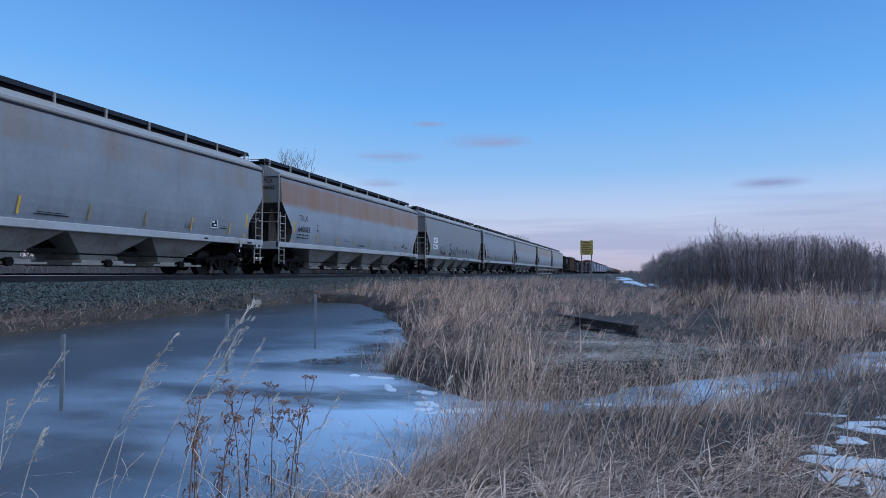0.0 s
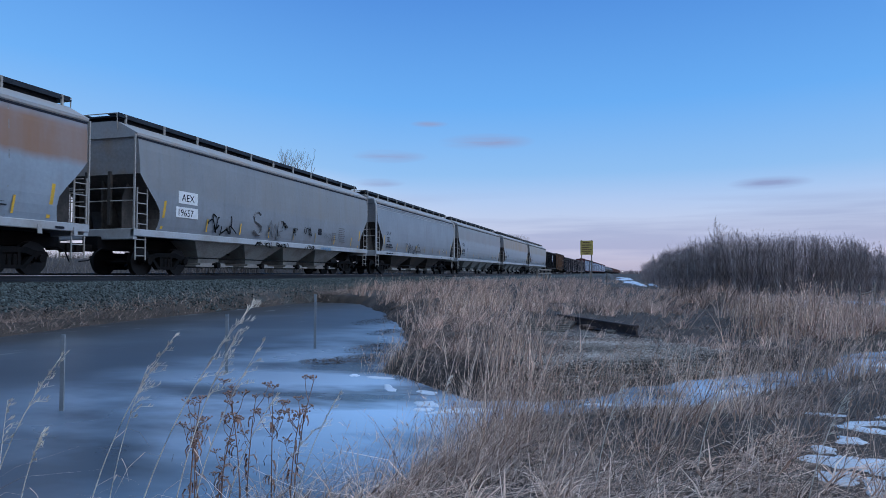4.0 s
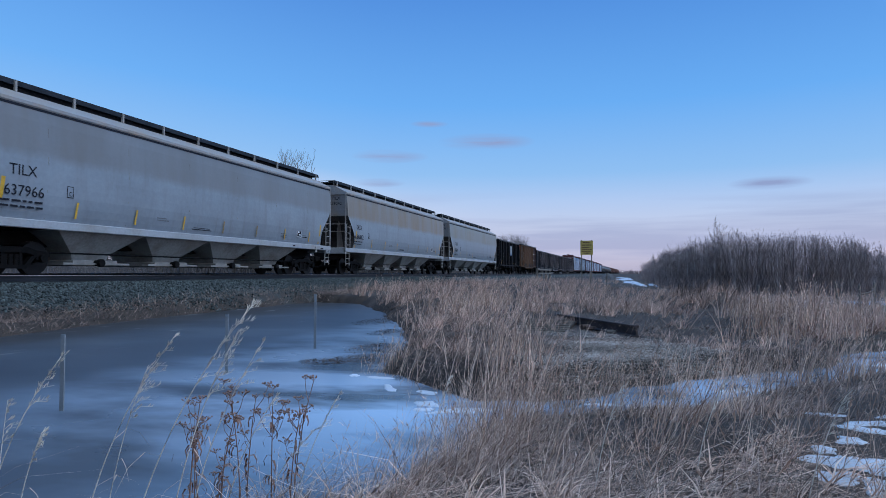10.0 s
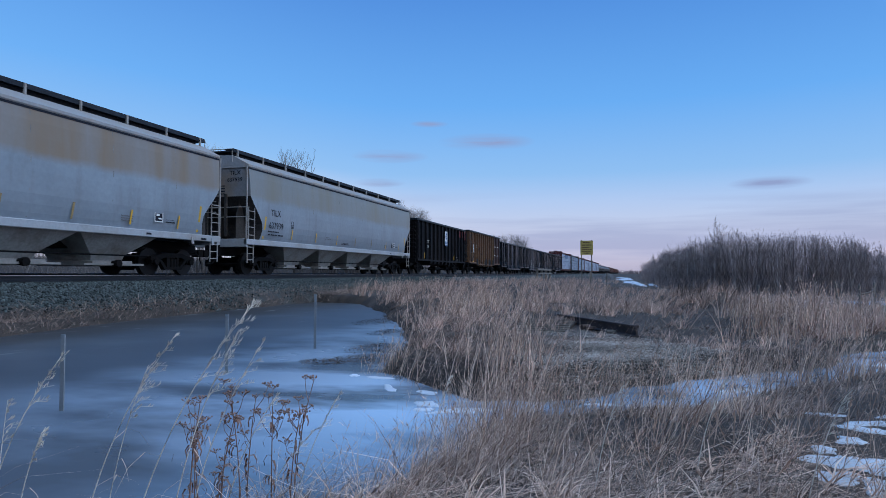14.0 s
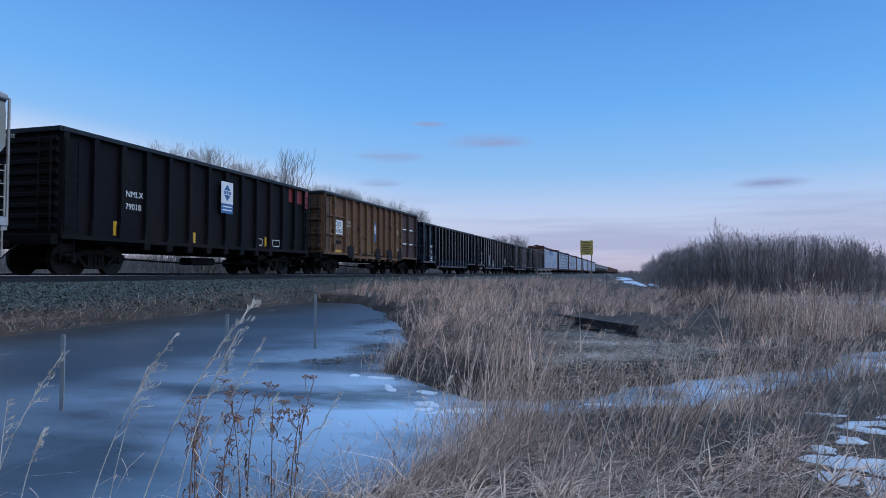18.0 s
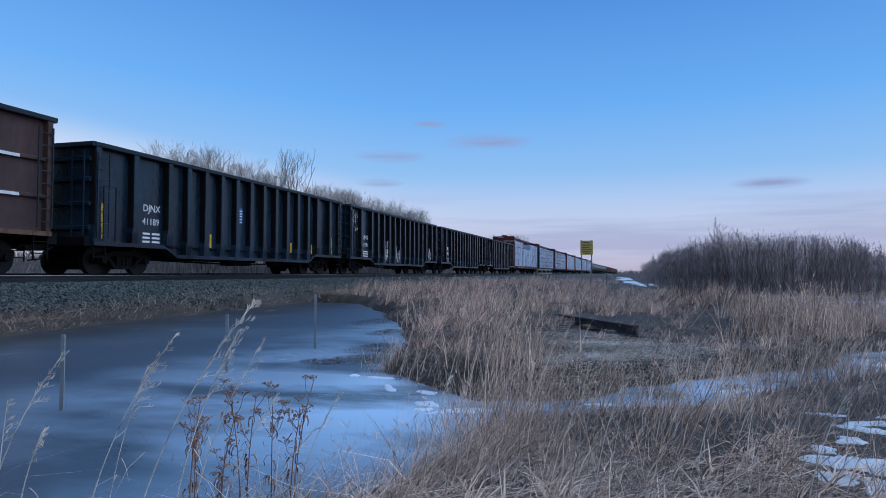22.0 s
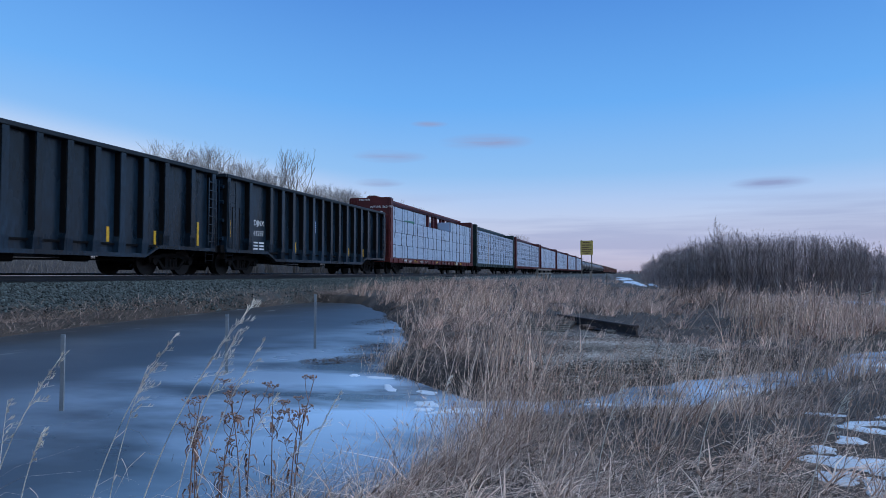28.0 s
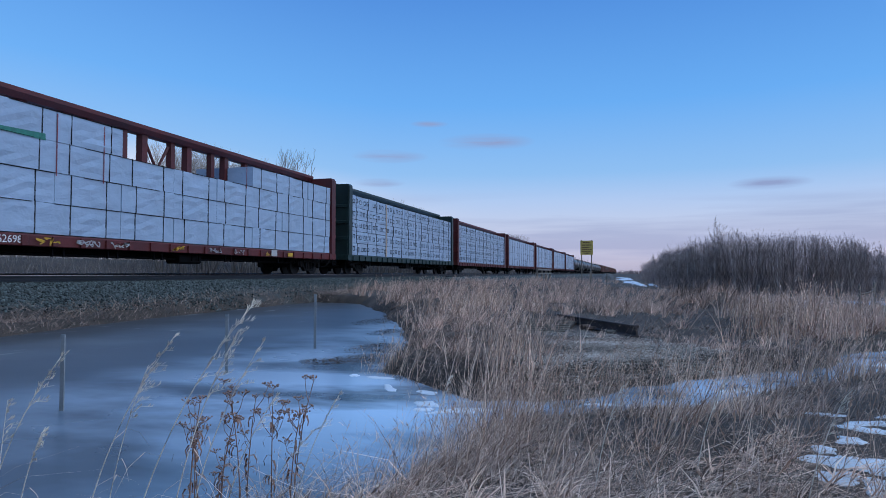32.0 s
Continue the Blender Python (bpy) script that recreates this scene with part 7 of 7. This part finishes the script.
def scatter_ballast():
    """Loose stones on the shoulder and slope of the near bank."""
    rng = np.random.RandomState(9)
    n = 30000
    y = 5 + 45 * rng.uniform(0, 1, n) ** 1.7
    x = rng.uniform(0.95, 4.1, n)
    ok = rng.uniform(0, 1, n) < np.clip((4.2 - x - 0.5 * waves(x, y, 0.9, 2)) / 0.9, 0.05, 1)
    x, y = x[ok], y[ok]
    n = len(x)
    z = height(x, y)
    octa = np.array([(1, 0, 0), (0, 1, 0), (-1, 0, 0), (0, -1, 0), (0, 0, 1), (0, 0, -1)], float)
    tri = np.array([(0, 1, 4), (1, 2, 4), (2, 3, 4), (3, 0, 4), (1, 0, 5), (2, 1, 5), (3, 2, 5), (0, 3, 5)])
    size = rng.uniform(0.022, 0.05, n)
    V = octa[None] * (size[:, None, None] * rng.uniform(0.6, 1.3, (n, 6, 1)))
    a = rng.uniform(0, 6.28, n)
    c, s = np.cos(a)[:, None], np.sin(a)[:, None]
    tilt = rng.normal(0, 0.6, n)[:, None]
    X, Y, Z = V[..., 0], V[..., 1], V[..., 2]
    Y, Z = Y * np.cos(tilt) - Z * np.sin(tilt), Y * np.sin(tilt) + Z * np.cos(tilt)
    X, Y = X * c - Y * s, X * s + Y * c
    P = np.stack([X + x[:, None], Y + y[:, None], Z + (z + 0.008)[:, None]], -1)
    F = (np.arange(n) * 6)[:, None, None] + tri[None]
    cloud("ballast_stones", P.reshape(-1, 3), F.reshape(-1, 3), M["stone"], "stuff", "grey-green crushed ballast stones", "ballast")


scatter_ballast()
# ---- things on the ground ----
M["snow"] = mat("snow", (0.60, 0.66, 0.74), 0.5, vary=0.12, scale=5, fine=40, bump=0.3)
M["galv"] = mat("galvanised", (0.26, 0.275, 0.285), 0.5, 0.1, vary=0.15, scale=4, fine=40)
M["sign_yellow"] = mat("sign_yellow", (0.52, 0.40, 0.115), 0.5, vary=0.12, scale=3, fine=20)
M["sign_red"] = mat("sign_red", (0.14, 0.055, 0.03), 0.6, vary=0.2, scale=4, fine=20)
M["old_wood"] = mat("old_wood", (0.20, 0.175, 0.15), 0.85, vary=0.35, scale=2, fine=30, stretch=(4, 4, 0.5))
M["rust_wood"] = mat("rust_wood", (0.12, 0.078, 0.062), 0.9, vary=0.4, scale=6, fine=40)
M["rust"] = mat("rusty_steel", (0.065, 0.046, 0.042), 0.75, 0.2, vary=0.4, scale=5, fine=40)
M["chips"] = dry("chips", ((0.20, 0.16, 0.135), (0.48, 0.41, 0.355), (0.74, 0.66, 0.59), (0.10, 0.078, 0.065)))


def snow_patch(x, y, rx, ry, turn, seed, thick=0.035, level=None):
    """A thin crust of old snow with a ragged edge that lies on the ground."""
    rng = np.random.RandomState(seed)
    n, rings = 48, 5
    ph, am = rng.uniform(0, 6.28, 11), rng.uniform(0.25, 0.8, 11) / (2.5 + 1.6 * np.arange(11))
    a = np.arange(n) * 2 * np.pi / n
    edge = 1 + sum(am[k] * np.sin((k + 2) * a + ph[k]) for k in range(11))
    vs, fs = [], []
    for j in range(rings + 1):
        f = j / rings
        for i in range(n):
            u, v = rx * f * edge[i] * math.cos(a[i]), ry * f * edge[i] * math.sin(a[i])
            X, Y = x + u * math.cos(turn) - v * math.sin(turn), y + u * math.sin(turn) + v * math.cos(turn)
            gz = float(height(X, Y)) if level is None else level
            vs.append((X, Y, gz + (thick * (1 - f ** 4) if j < rings else -0.012) + 0.004))
    for j in range(rings):
        fs += [(j * n + i, j * n + (i + 1) % n, (j + 1) * n + (i + 1) % n, (j + 1) * n + i) for i in range(n)]
    g = Geo().add(vs, fs)
    return tagged(new("snow_patch", fix_normals(g.mesh("snow_patch", M["snow"], True))), "thin patch of old crusted snow", "snow", "snow patches")


def make_snow():
    spots = [(17.72, 5.40, 0.15, 0.06), (17.93, 4.98, 0.24, 0.07), (17.80, 4.74, 0.16, 0.06), (18.05, 4.70, 0.13, 0.05), (17.62, 4.42, 0.10, 0.05), (17.50, 4.02, 0.20, 0.09), (17.85, 4.20, 0.18, 0.06),
             (17.72, 3.95, 0.15, 0.08), (17.38, 3.78, 0.14, 0.06), (17.55, 3.68, 0.14, 0.08), (17.80, 3.70, 0.16, 0.09), (18.2, 5.3, 0.18, 0.07), (18.15, 5.02, 0.12, 0.05), (17.42, 4.2, 0.08, 0.04), (17.98, 4.45, 0.12, 0.04)]
    for i, (x, y, rx, ry) in enumerate(spots):
        snow_patch(x, y, rx * 0.95, ry * 1.5, 0.25 + 0.3 * math.sin(i * 2.3), i, 0.008)
    # further off, along the old track bed
    for i, (x, y, rx, ry) in enumerate(((16.9, 57, 0.5, 5), (16.3, 70, 0.7, 6), (15.6, 92, 0.9, 12), (15.0, 125, 1.2, 14), (18.3, 66, 0.35, 6))):
        snow_patch(x, y, rx, ry, 0.02, 20 + i, 0.08)
    # snow and painted sky reflections as pale patches on the ice, along bank and ditch
    rng = np.random.RandomState(8)
    bright_edge = ((13.55, 7.2), (13.9, 6.9), (14.2, 6.55), (14.5, 6.25), (14.75, 5.95), (14.85, 5.5), (14.8, 5.1))
    for i in range(6):
        x, y = bright_edge[i % 7]
        u = rng.uniform(0, 1) ** 3 * 0.25
        snow_patch(x - 0.06 - 0.5 * u + rng.normal(0, 0.08), y - 0.12 - 0.45 * u + rng.normal(0, 0.1), rng.uniform(0.08, 0.2), rng.uniform(0.05, 0.10), -0.8 + rng.normal(0, 0.3), 40 + i, 0.003, ICE)
    for i in range(4):
        u = i / 3 * 5.6
        j = min(5, int(u))
        (ax, ay), (bx, by) = DITCH_LINE[j], DITCH_LINE[j + 1]
        x, y = ax + (bx - ax) * (u - j), ay + (by - ay) * (u - j)
        snow_patch(x + rng.normal(0, 0.05), y + rng.normal(0, 0.10), rng.uniform(0.12, 0.30), rng.uniform(0.05, 0.14), 0.6 + rng.normal(0, 0.3), 80 + i, 0.003, ICE)
    for i, (x, y, rx, ry) in enumerate(((-10.6, 27, 0.25, 2.0), (-10.8, 33, 0.3, 1.5))):
        snow_patch(x, y, rx, ry, 0.1, 60 + i, 0.03)


def stake(x, y, top, w):
    t = thing("marker_stake", "thin grey galvanised steel stake frozen into the pond", "stake", "stakes in the pond", (x, y, ICE))
    g = Geo().prism([(-w / 2, -w / 2), (w / 2, -w / 2), (w / 2, -w / 3), (-w / 4, -w / 3), (-w / 4, w / 2), (-w / 2, w / 2)], 2, -0.4, top - 0.03)
    part("shaft", g, M["galv"], t)
    part("cap", Geo().box(-w / 2 - 0.001, w / 2 + 0.001, -w / 2 - 0.001, -w / 4, top - 0.03, top, 0.002), M["galv"], t)
    return t


def make_sign():
    s = thing("warning_sign", "yellow rectangular sign with lines of small red print on two posts", "sign", at=(12.75, 56.3, -0.75))
    face = math.radians(4)
    s.rotation_euler = (0, 0, face)
    for x in (-0.42, 0.40):
        part("post", Geo().box(x - 0.045, x + 0.045, 0.02, 0.11, -0.3, 3.62, 0.01), M["old_wood"], s)
    b = part("board", Geo().box(-0.52, 0.52, -0.02, 0.015, 2.38, 3.58, 0.008), M["sign_yellow"], s)
    for i, (z, a, c) in enumerate(((3.38, -0.30, 0.25), (3.16, -0.40, 0.40), (2.96, -0.42, 0.28), (2.78, -0.36, 0.40), (2.62, -0.42, 0.34), (2.48, -0.25, 0.2))):
        r = random.Random(i)
        x = a
        g = Geo()
        while x < c:
            w = r.uniform(0.06, 0.2)
            g.box(x, min(c, x + w), -0.026, -0.021, z, z + 0.085)
            x += w + 0.035
        part("print_line", g, M["sign_red"], b)


def make_old_rail():
    r = thing("old_rail", "rusty length of old rail lying in the grass", "rail", at=(0, 0, 0))
    a, b = Vector((16.45, 10.35, -0.925)), Vector((14.75, 14.9, -1.04))
    d = (b - a)
    ln = d.length
    r.location = a
    r.rotation_euler = (math.asin(d.z / ln), 0, math.atan2(-d.x, d.y))
    ring = [(p, q + 0.19) for p, q in RAIL]
    part("rail", Geo().prism(ring, 1, 0, ln), M["rust"], r)
    part("joint_bar", Geo().box(0.02, 0.06, 1.2, 1.9, 0.07, 0.16, 0.01), M["rust"], r)
    part("support_block", Geo().box(-0.16, 0.16, 0.9, 1.1, -0.05, 0.06, 0.02), M["old_wood"], r)
    # grating bars of the old crossing
    c = thing("cattle_grid", "old steel grid of pale parallel bars in the grass", "grid", at=(14.85, 12.3, float(height(14.85, 12.3)) + 0.02))
    for i in range(9):
        part("bar", Geo().box(-0.55, 0.45, i * 0.42 - 1.6, i * 0.42 - 1.57, 0.02, 0.05, 0.006), M["old_wood"], c)
    for x in (-0.5, 0.4):
        part("bearer", Geo().box(x - 0.04, x + 0.04, -1.65, 1.9, -0.08, 0.02), M["rust"], c)
    # a broken reddish lump of timber beside the rail
    t = thing("timber_lump", "broken reddish-brown lump of rotten timber", "timber", at=(15.72, 12.2, float(height(15.72, 12.2))))
    rng = np.random.RandomState(4)
    g = Geo()
    for k, (x, y, l, w, h, tz) in enumerate(((0, 0, 0.32, 0.12, 0.09, 0.3), (0.14, -0.10, 0.24, 0.08, 0.06, -0.2), (-0.16, 0.08, 0.2, 0.09, 0.10, 0.9))):
        ring = [(w / 2 * math.cos(q) * rng.uniform(0.75, 1.2), h / 2 + h / 2 * math.sin(q) * rng.uniform(0.75, 1.2)) for q in np.arange(9) * 2 * np.pi / 9]
        n0 = len(g.v)
        g.prism(ring, 0, -l / 2, l / 2)
        g.v[n0:] = [tuple(Matrix.Rotation(tz, 3, "Z") @ Vector(p) + Vector((x, y, 0))) for p in g.v[n0:]]
    part("block", g, M["rust_wood"], t)


def make_chips():
    """Flattened straw and chippings on the trodden place."""
    rng = np.random.RandomState(15)
    n = 21000
    x, y = GRAVEL[0] + rng.normal(0, 0.85, n), GRAVEL[1] + rng.normal(0, 1.3, n)
    ok = (bare(x, y) > 0.2) & off_water(x, y, 0.12)
    x, y = x[ok], y[ok]
    n = len(x)
    h = rng.uniform(0.04, 0.15, n)
    V, F = strips(rng, np.stack([x, y, height(x, y) + 0.006], -1), h, rng.uniform(0.006, 0.014, n), rng.uniform(1.0, 2.6, n), rng.uniform(-0.2, 0.2, n), taper=0.7, levels=(0, 0.5, 1))
    g = V.reshape(n, -1, 3)
    g[..., 2] = height(x, y)[:, None] + 0.006 + (g[..., 2] - (height(x, y) + 0.006)[:, None]) * rng.uniform(0.05, 0.35, n)[:, None]
    cloud("straw_litter", g.reshape(-1, 3), F, M["chips"], "stuff", "pale flattened straw and chippings on a trodden patch", "litter")


def fence_post(x, y, h, lean, seed):
    z = float(height(x, y))
    t = thing("fence_post", "weathered grey wooden fence post", "post", "fence posts", (x, y, z))
    r = 0.042
    t.rotation_euler = (math.radians(lean), math.radians(lean * 0.6), seed)
    part("shaft", Geo().cyl((0, 0), r, 2, -0.3, h, 9, r * 0.85), M["old_wood"], t)
    part("top", Geo().cyl((0, 0), r * 0.85, 2, h, h + 0.05, 9, r * 0.3), M["old_wood"], t)


def wire_coil(x, y):
    z = float(height(x, y))
    t = thing("wire_coil", "loose coil of rusty fence wire hung on stakes", "wire", at=(x, y, z))
    for k in range(2):
        part("stake", Geo().cyl((k * 0.9 - 0.7, 0), 0.035, 2, -0.2, 1.0 - 0.1 * k, 6), M["old_wood"], t)
    for i in range(5):
        rr = 0.22 + 0.03 * i
        part("loop", Geo().tube([(0.25 + rr * math.cos(a * 0.42), 0.05 * i - 0.1, 0.55 + rr * math.sin(a * 0.42)) for a in range(16)], 0.009, 4), M["galv"], t)


def barrier(x, y):
    z = float(height(x, y))
    t = thing("timber_barrier", "low timber rail fence beside the railway", "fence", at=(x, y, z))
    for k in range(4):
        part("post", Geo().box(-0.1, 0.1, k * 3.6 - 0.1, k * 3.6 + 0.1, -0.2, 1.25, 0.02), M["old_wood"], t)
    for zz in (0.65, 1.05):
        part("rail", Geo().box(0.1, 0.16, -0.2, 11.0, zz, zz + 0.16, 0.01), M["old_wood"], t)


def far_lamp(x, y, z):
    t = thing("signal_mast", "far railway signal mast with a white lamp", "signal", at=(x, y, -1.0))
    part("mast", Geo().cyl((0, 0), 0.12, 2, -0.2, z + 2.0, 8), M["galv"], t)
    part("lamp_box", Geo().box(-0.35, 0.35, -0.2, 0.3, z + 0.5, z + 1.6, 0.05), M["black"], t)
    m = bpy.data.materials.new("lamp_glow")
    m.use_nodes = True
    b = m.node_tree.nodes["Principled BSDF"]
    b.inputs["Emission Color"].default_value, b.inputs["Emission Strength"].default_value = (1.0, 0.96, 0.88, 1), 3.0
    part("lens", Geo().cyl((0, z + 1.05), 0.45, 1, -0.26, -0.2, 14), m, t, "white glowing lens")


def tall_stem(base, tip, seed, sprays=9, heavy=1.0):
    """One tall grass stalk in seed: a bowed stem, side sprays, husks."""
    r = random.Random(seed)
    base, tip = Vector(base), Vector(tip)
    t = thing("tall_grass_stalk", "tall pale grass stalk with a drooping seed head", "grass", "tall seeding grasses by the pond", base)
    d = tip - base
    side = Vector((d.x, d.y, 0))
    def at(u):
        return Vector((d.x * (0.55 * u + 0.45 * u * u), d.y * (0.55 * u + 0.45 * u * u), d.z * (1.12 * u - 0.12 * u * u)))
    L = d.length
    part("stem", Geo().tube([at(i / 11) for i in range(12)], 0.0030, 5, 0.0012), M["pale_stem"], t, smooth=True)
    g = Geo()
    for i in range(sprays):
        u = 0.60 + 0.40 * (i + 0.5) / sprays
        p = at(u)
        ln = L * r.uniform(0.06, 0.13) * (1.25 - u) * 2.2 * heavy
        a = math.atan2(side.y, side.x) + r.choice((-1, 1)) * r.uniform(0.1, 0.8)
        v = Vector((math.cos(a), math.sin(a), r.uniform(0.8, 2.0))).normalized()
        pts = [p, p + v * ln * 0.5, p + v * ln + Vector((math.cos(a) * 0.22, math.sin(a) * 0.22, -0.35)) * ln]
        g.tube(pts, 0.0012, 3, 0.0008)
        for k in range(9):
            w = r.uniform(0.15, 1.0)
            q = pts[0].lerp(pts[1], w * 2) if w < 0.5 else pts[1].lerp(pts[2], w * 2 - 1)
            h = (v * 1.3 + Vector((r.uniform(-1, 1), r.uniform(-1, 1), r.uniform(-0.9, 0.7))) * 0.45).normalized() * r.uniform(0.016, 0.030)
            n = h.orthogonal().normalized() * 0.0015
            m = h.cross(n).normalized() * 0.0015
            g.add([q, q + h * 0.5 + n, q + h, q + h * 0.5 - n, q + h * 0.5 + m, q + h * 0.5 - m], [(0, 1, 2, 3), (0, 4, 2, 5)])
    part("seed_head", g, M["pale_stem"], t)
    for i in range(3):
        lf = Geo()
        u = r.uniform(0.08, 0.45)
        p = at(u)
        a = r.uniform(0, 6.28)
        ln = r.uniform(0.10, 0.22)
        pts = [p + Vector((math.cos(a) * ln * s, math.sin(a) * ln * s, ln * (0.9 * s - 1.3 * s * s))) for s in (0, 0.35, 0.7, 1)]
        w = Vector((-math.sin(a), math.cos(a), 0)) * 0.003
        for k in range(3):
            lf.add([pts[k] - w * (1 - k / 3.2), pts[k] + w * (1 - k / 3.2), pts[k + 1] + w * (1 - (k + 1) / 3.2), pts[k + 1] - w * (1 - (k + 1) / 3.2)], [(0, 1, 2, 3)])
        part("leaf", lf, M["straw"], t)
    return t


def weed(base, H, seed, heads=5, lean=(0, 0)):
    """A dead flowering weed: a dark branching stem with flat brown heads and shrivelled leaves."""
    r = random.Random(seed)
    t = thing("dead_weed", "dead dark brown weed with flat dried flower heads", "weed", "dead weeds by the pond", base)
    st = Geo()
    main = [Vector((lean[0] * u * u * H, lean[1] * u * u * H, H * u)) for u in (0, 0.25, 0.5, 0.75, 1)]
    st.tube(main, 0.0034, 5, 0.0016)
    hd, lf = Geo(), Geo()
    ends = [main[-1]]
    for i in range(heads - 1):
        u = r.uniform(0.55, 0.9)
        p = Vector((lean[0] * u * u * H, lean[1] * u * u * H, H * u))
        a = r.uniform(0, 6.28)
        q = p + Vector((math.cos(a) * 0.05, math.sin(a) * 0.05, 0.09)) * r.uniform(0.5, 1.3)
        st.tube([p, p.lerp(q, 0.5) + Vector((math.cos(a), math.sin(a), 0)) * 0.01, q], 0.0018, 4, 0.0012)
        ends.append(q)
    for e in ends:
        for k in range(10):
            a, rr = r.uniform(0, 6.28), 0.030 * math.sqrt(r.random())
            c = e + Vector((math.cos(a) * rr, math.sin(a) * rr, 0.018 + r.uniform(-0.005, 0.007)))
            st.tube([e, c], 0.0007, 3)
            s = r.uniform(0.0045, 0.0075)
            hd.add([c + Vector(v) * s for v in ((1, 0, 0), (0, 1, 0), (-1, 0, 0), (0, -1, 0), (0, 0, 0.75), (0, 0, -0.8))],
                   [(0, 1, 4), (1, 2, 4), (2, 3, 4), (3, 0, 4), (1, 0, 5), (2, 1, 5), (3, 2, 5), (0, 3, 5)])
    for i in range(11):
        u = r.uniform(0.15, 0.85)
        p = Vector((lean[0] * u * u * H, lean[1] * u * u * H, H * u))
        a = r.uniform(0, 6.28)
        o = Vector((math.cos(a), math.sin(a), 0))
        w = Vector((-o.y, o.x, 0.4)) * 0.006
        pts = [p, p + o * 0.025 + Vector((0, 0, 0.006)), p + o * 0.042 - Vector((0, 0, 0.018)), p + o * 0.036 - Vector((0, 0, 0.042))]
        for k in range(3):
            lf.add([pts[k] - w * (0.5 + 0.5 * (k == 1)), pts[k] + w * 0.8, pts[k + 1] + w * (0.8 - 0.25 * k), pts[k + 1] - w * 0.5], [(0, 1, 2, 3)])
    part("stem", st, M["weed"], t)
    tagged(part("flower_head", hd, M["weed"], t, "flat dried brown flower heads"), kind="stuff")
    part("shrivelled_leaves", lf, M["weed"], t)
    return t


def spot(px_angle, r, z):
    """A place at an angle in degrees east of the line's heading and r metres from the viewpoint."""
    a = math.radians(px_angle)
    return (EYE[0] + r * math.sin(a), EYE[1] + r * math.cos(a), z)


make_snow()
for x, y, top, w in ((11.66, 4.54, 0.655, 0.042), (11.74, 6.80, 0.70, 0.040), (11.58, 9.37, 0.855, 0.042)):
    stake(x, y, top, w)
make_sign()
make_old_rail()
make_chips()
for i, (x, y, h, lean) in enumerate(((21.9, 23.1, 0.62, 2), (22.45, 22.6, 0.68, -4), (22.52, 22.8, 0.60, 6), (23.07, 22.75, 0.62, 1), (23.5, 22.9, 0.70, -3), (21.35, 23.4, 0.58, 3), (20.4, 23.8, 0.56, -2))):
    fence_post(x, y, h + 0.14, lean, i * 0.7)
t = thing("fence_rail", "grey fallen fence rail between posts", "fence", at=(23.07, 22.78, float(height(23.07, 22.78)) + 0.46))
part("pole", Geo().tube([(-0.03, 0, 0.0), (0.22, 0.05, 0.06), (0.45, 0.1, 0.14)], 0.03, 6), M["old_wood"], t)
wire_coil(14.85, 37.5)
barrier(7.2, 66.0)
far_lamp(6.0, 780.0, 2.4)

STALKS = (((13.889, 2.024), (14.194, 2.089, -0.281), 9), ((14.198, 2.217), (14.560, 2.296, -0.212), 9), ((14.045, 2.481), (14.241, 2.523, -0.374), 10),
          ((14.604, 2.019), (15.043, 2.117, -0.064), 9), ((14.672, 2.143), (14.928, 2.193, -0.177), 11), ((13.759, 2.184), (13.804, 2.193, -0.491), 7),
          ((14.559, 2.428), (14.870, 2.490, -0.229), 5), ((14.110, 1.979), (14.206, 1.999, -0.556), 7), ((14.639, 2.557), (14.861, 2.602, -0.490), 6),
          ((14.619, 2.867), (14.889, 2.931, -0.712), 6), ((14.728, 3.005), (14.954, 3.049, -0.565), 6), ((15.3, 3.4), (15.42, 3.45, -0.52), 6), ((16.2, 3.3), (16.33, 3.3, -0.50), 7),
          ((17.1, 3.2), (17.28, 3.25, -0.48), 8), ((17.55, 3.5), (17.80, 3.55, -0.50), 8), ((16.7, 3.7), (16.85, 3.75, -0.52), 6))
for i, ((x, y), tip, n) in enumerate(STALKS):
    tall_stem((x, y, float(height(x, y)) - 0.01), tip, 500 + i, n)
WEEDS = ((14.613, 2.338, -0.488), (14.658, 2.488, -0.587), (14.665, 2.625, -0.501), (14.731, 2.783, -0.494), (14.769, 2.931, -0.483), (14.216, 2.905, -0.647),
         (14.303, 3.0, -0.86), (14.85, 2.75, -0.60), (14.50, 2.55, -0.66), (14.62, 2.75, -0.55))
for i, (x, y, top) in enumerate(WEEDS):
    z = float(height(x, y)) - 0.01
    weed((x, y, z), top - z, 700 + i, 4 + i % 4, (0.04 + 0.12 * math.sin(i * 2.1), 0.08 * math.cos(i * 1.3)))


# ---- what moves ----
def motions():
    times = [i * 2.0 for i in range(17)]
    for car, y in CARS:
        walk(car, [(t, pose(0, y - gone(t), 0)) for t in times])
    # wheels roll without slipping
    steps = [i / 15.0 for i in range(481)]
    angles = [(t, gone(t) / WHEEL_R) for t in steps]
    for w, s, roll in WHEELS:
        if roll:
            walk(w, [(t, Matrix.Translation((0, s, WHEEL_R)) @ Matrix.Rotation(a, 4, "X")) for t, a in angles])


motions()
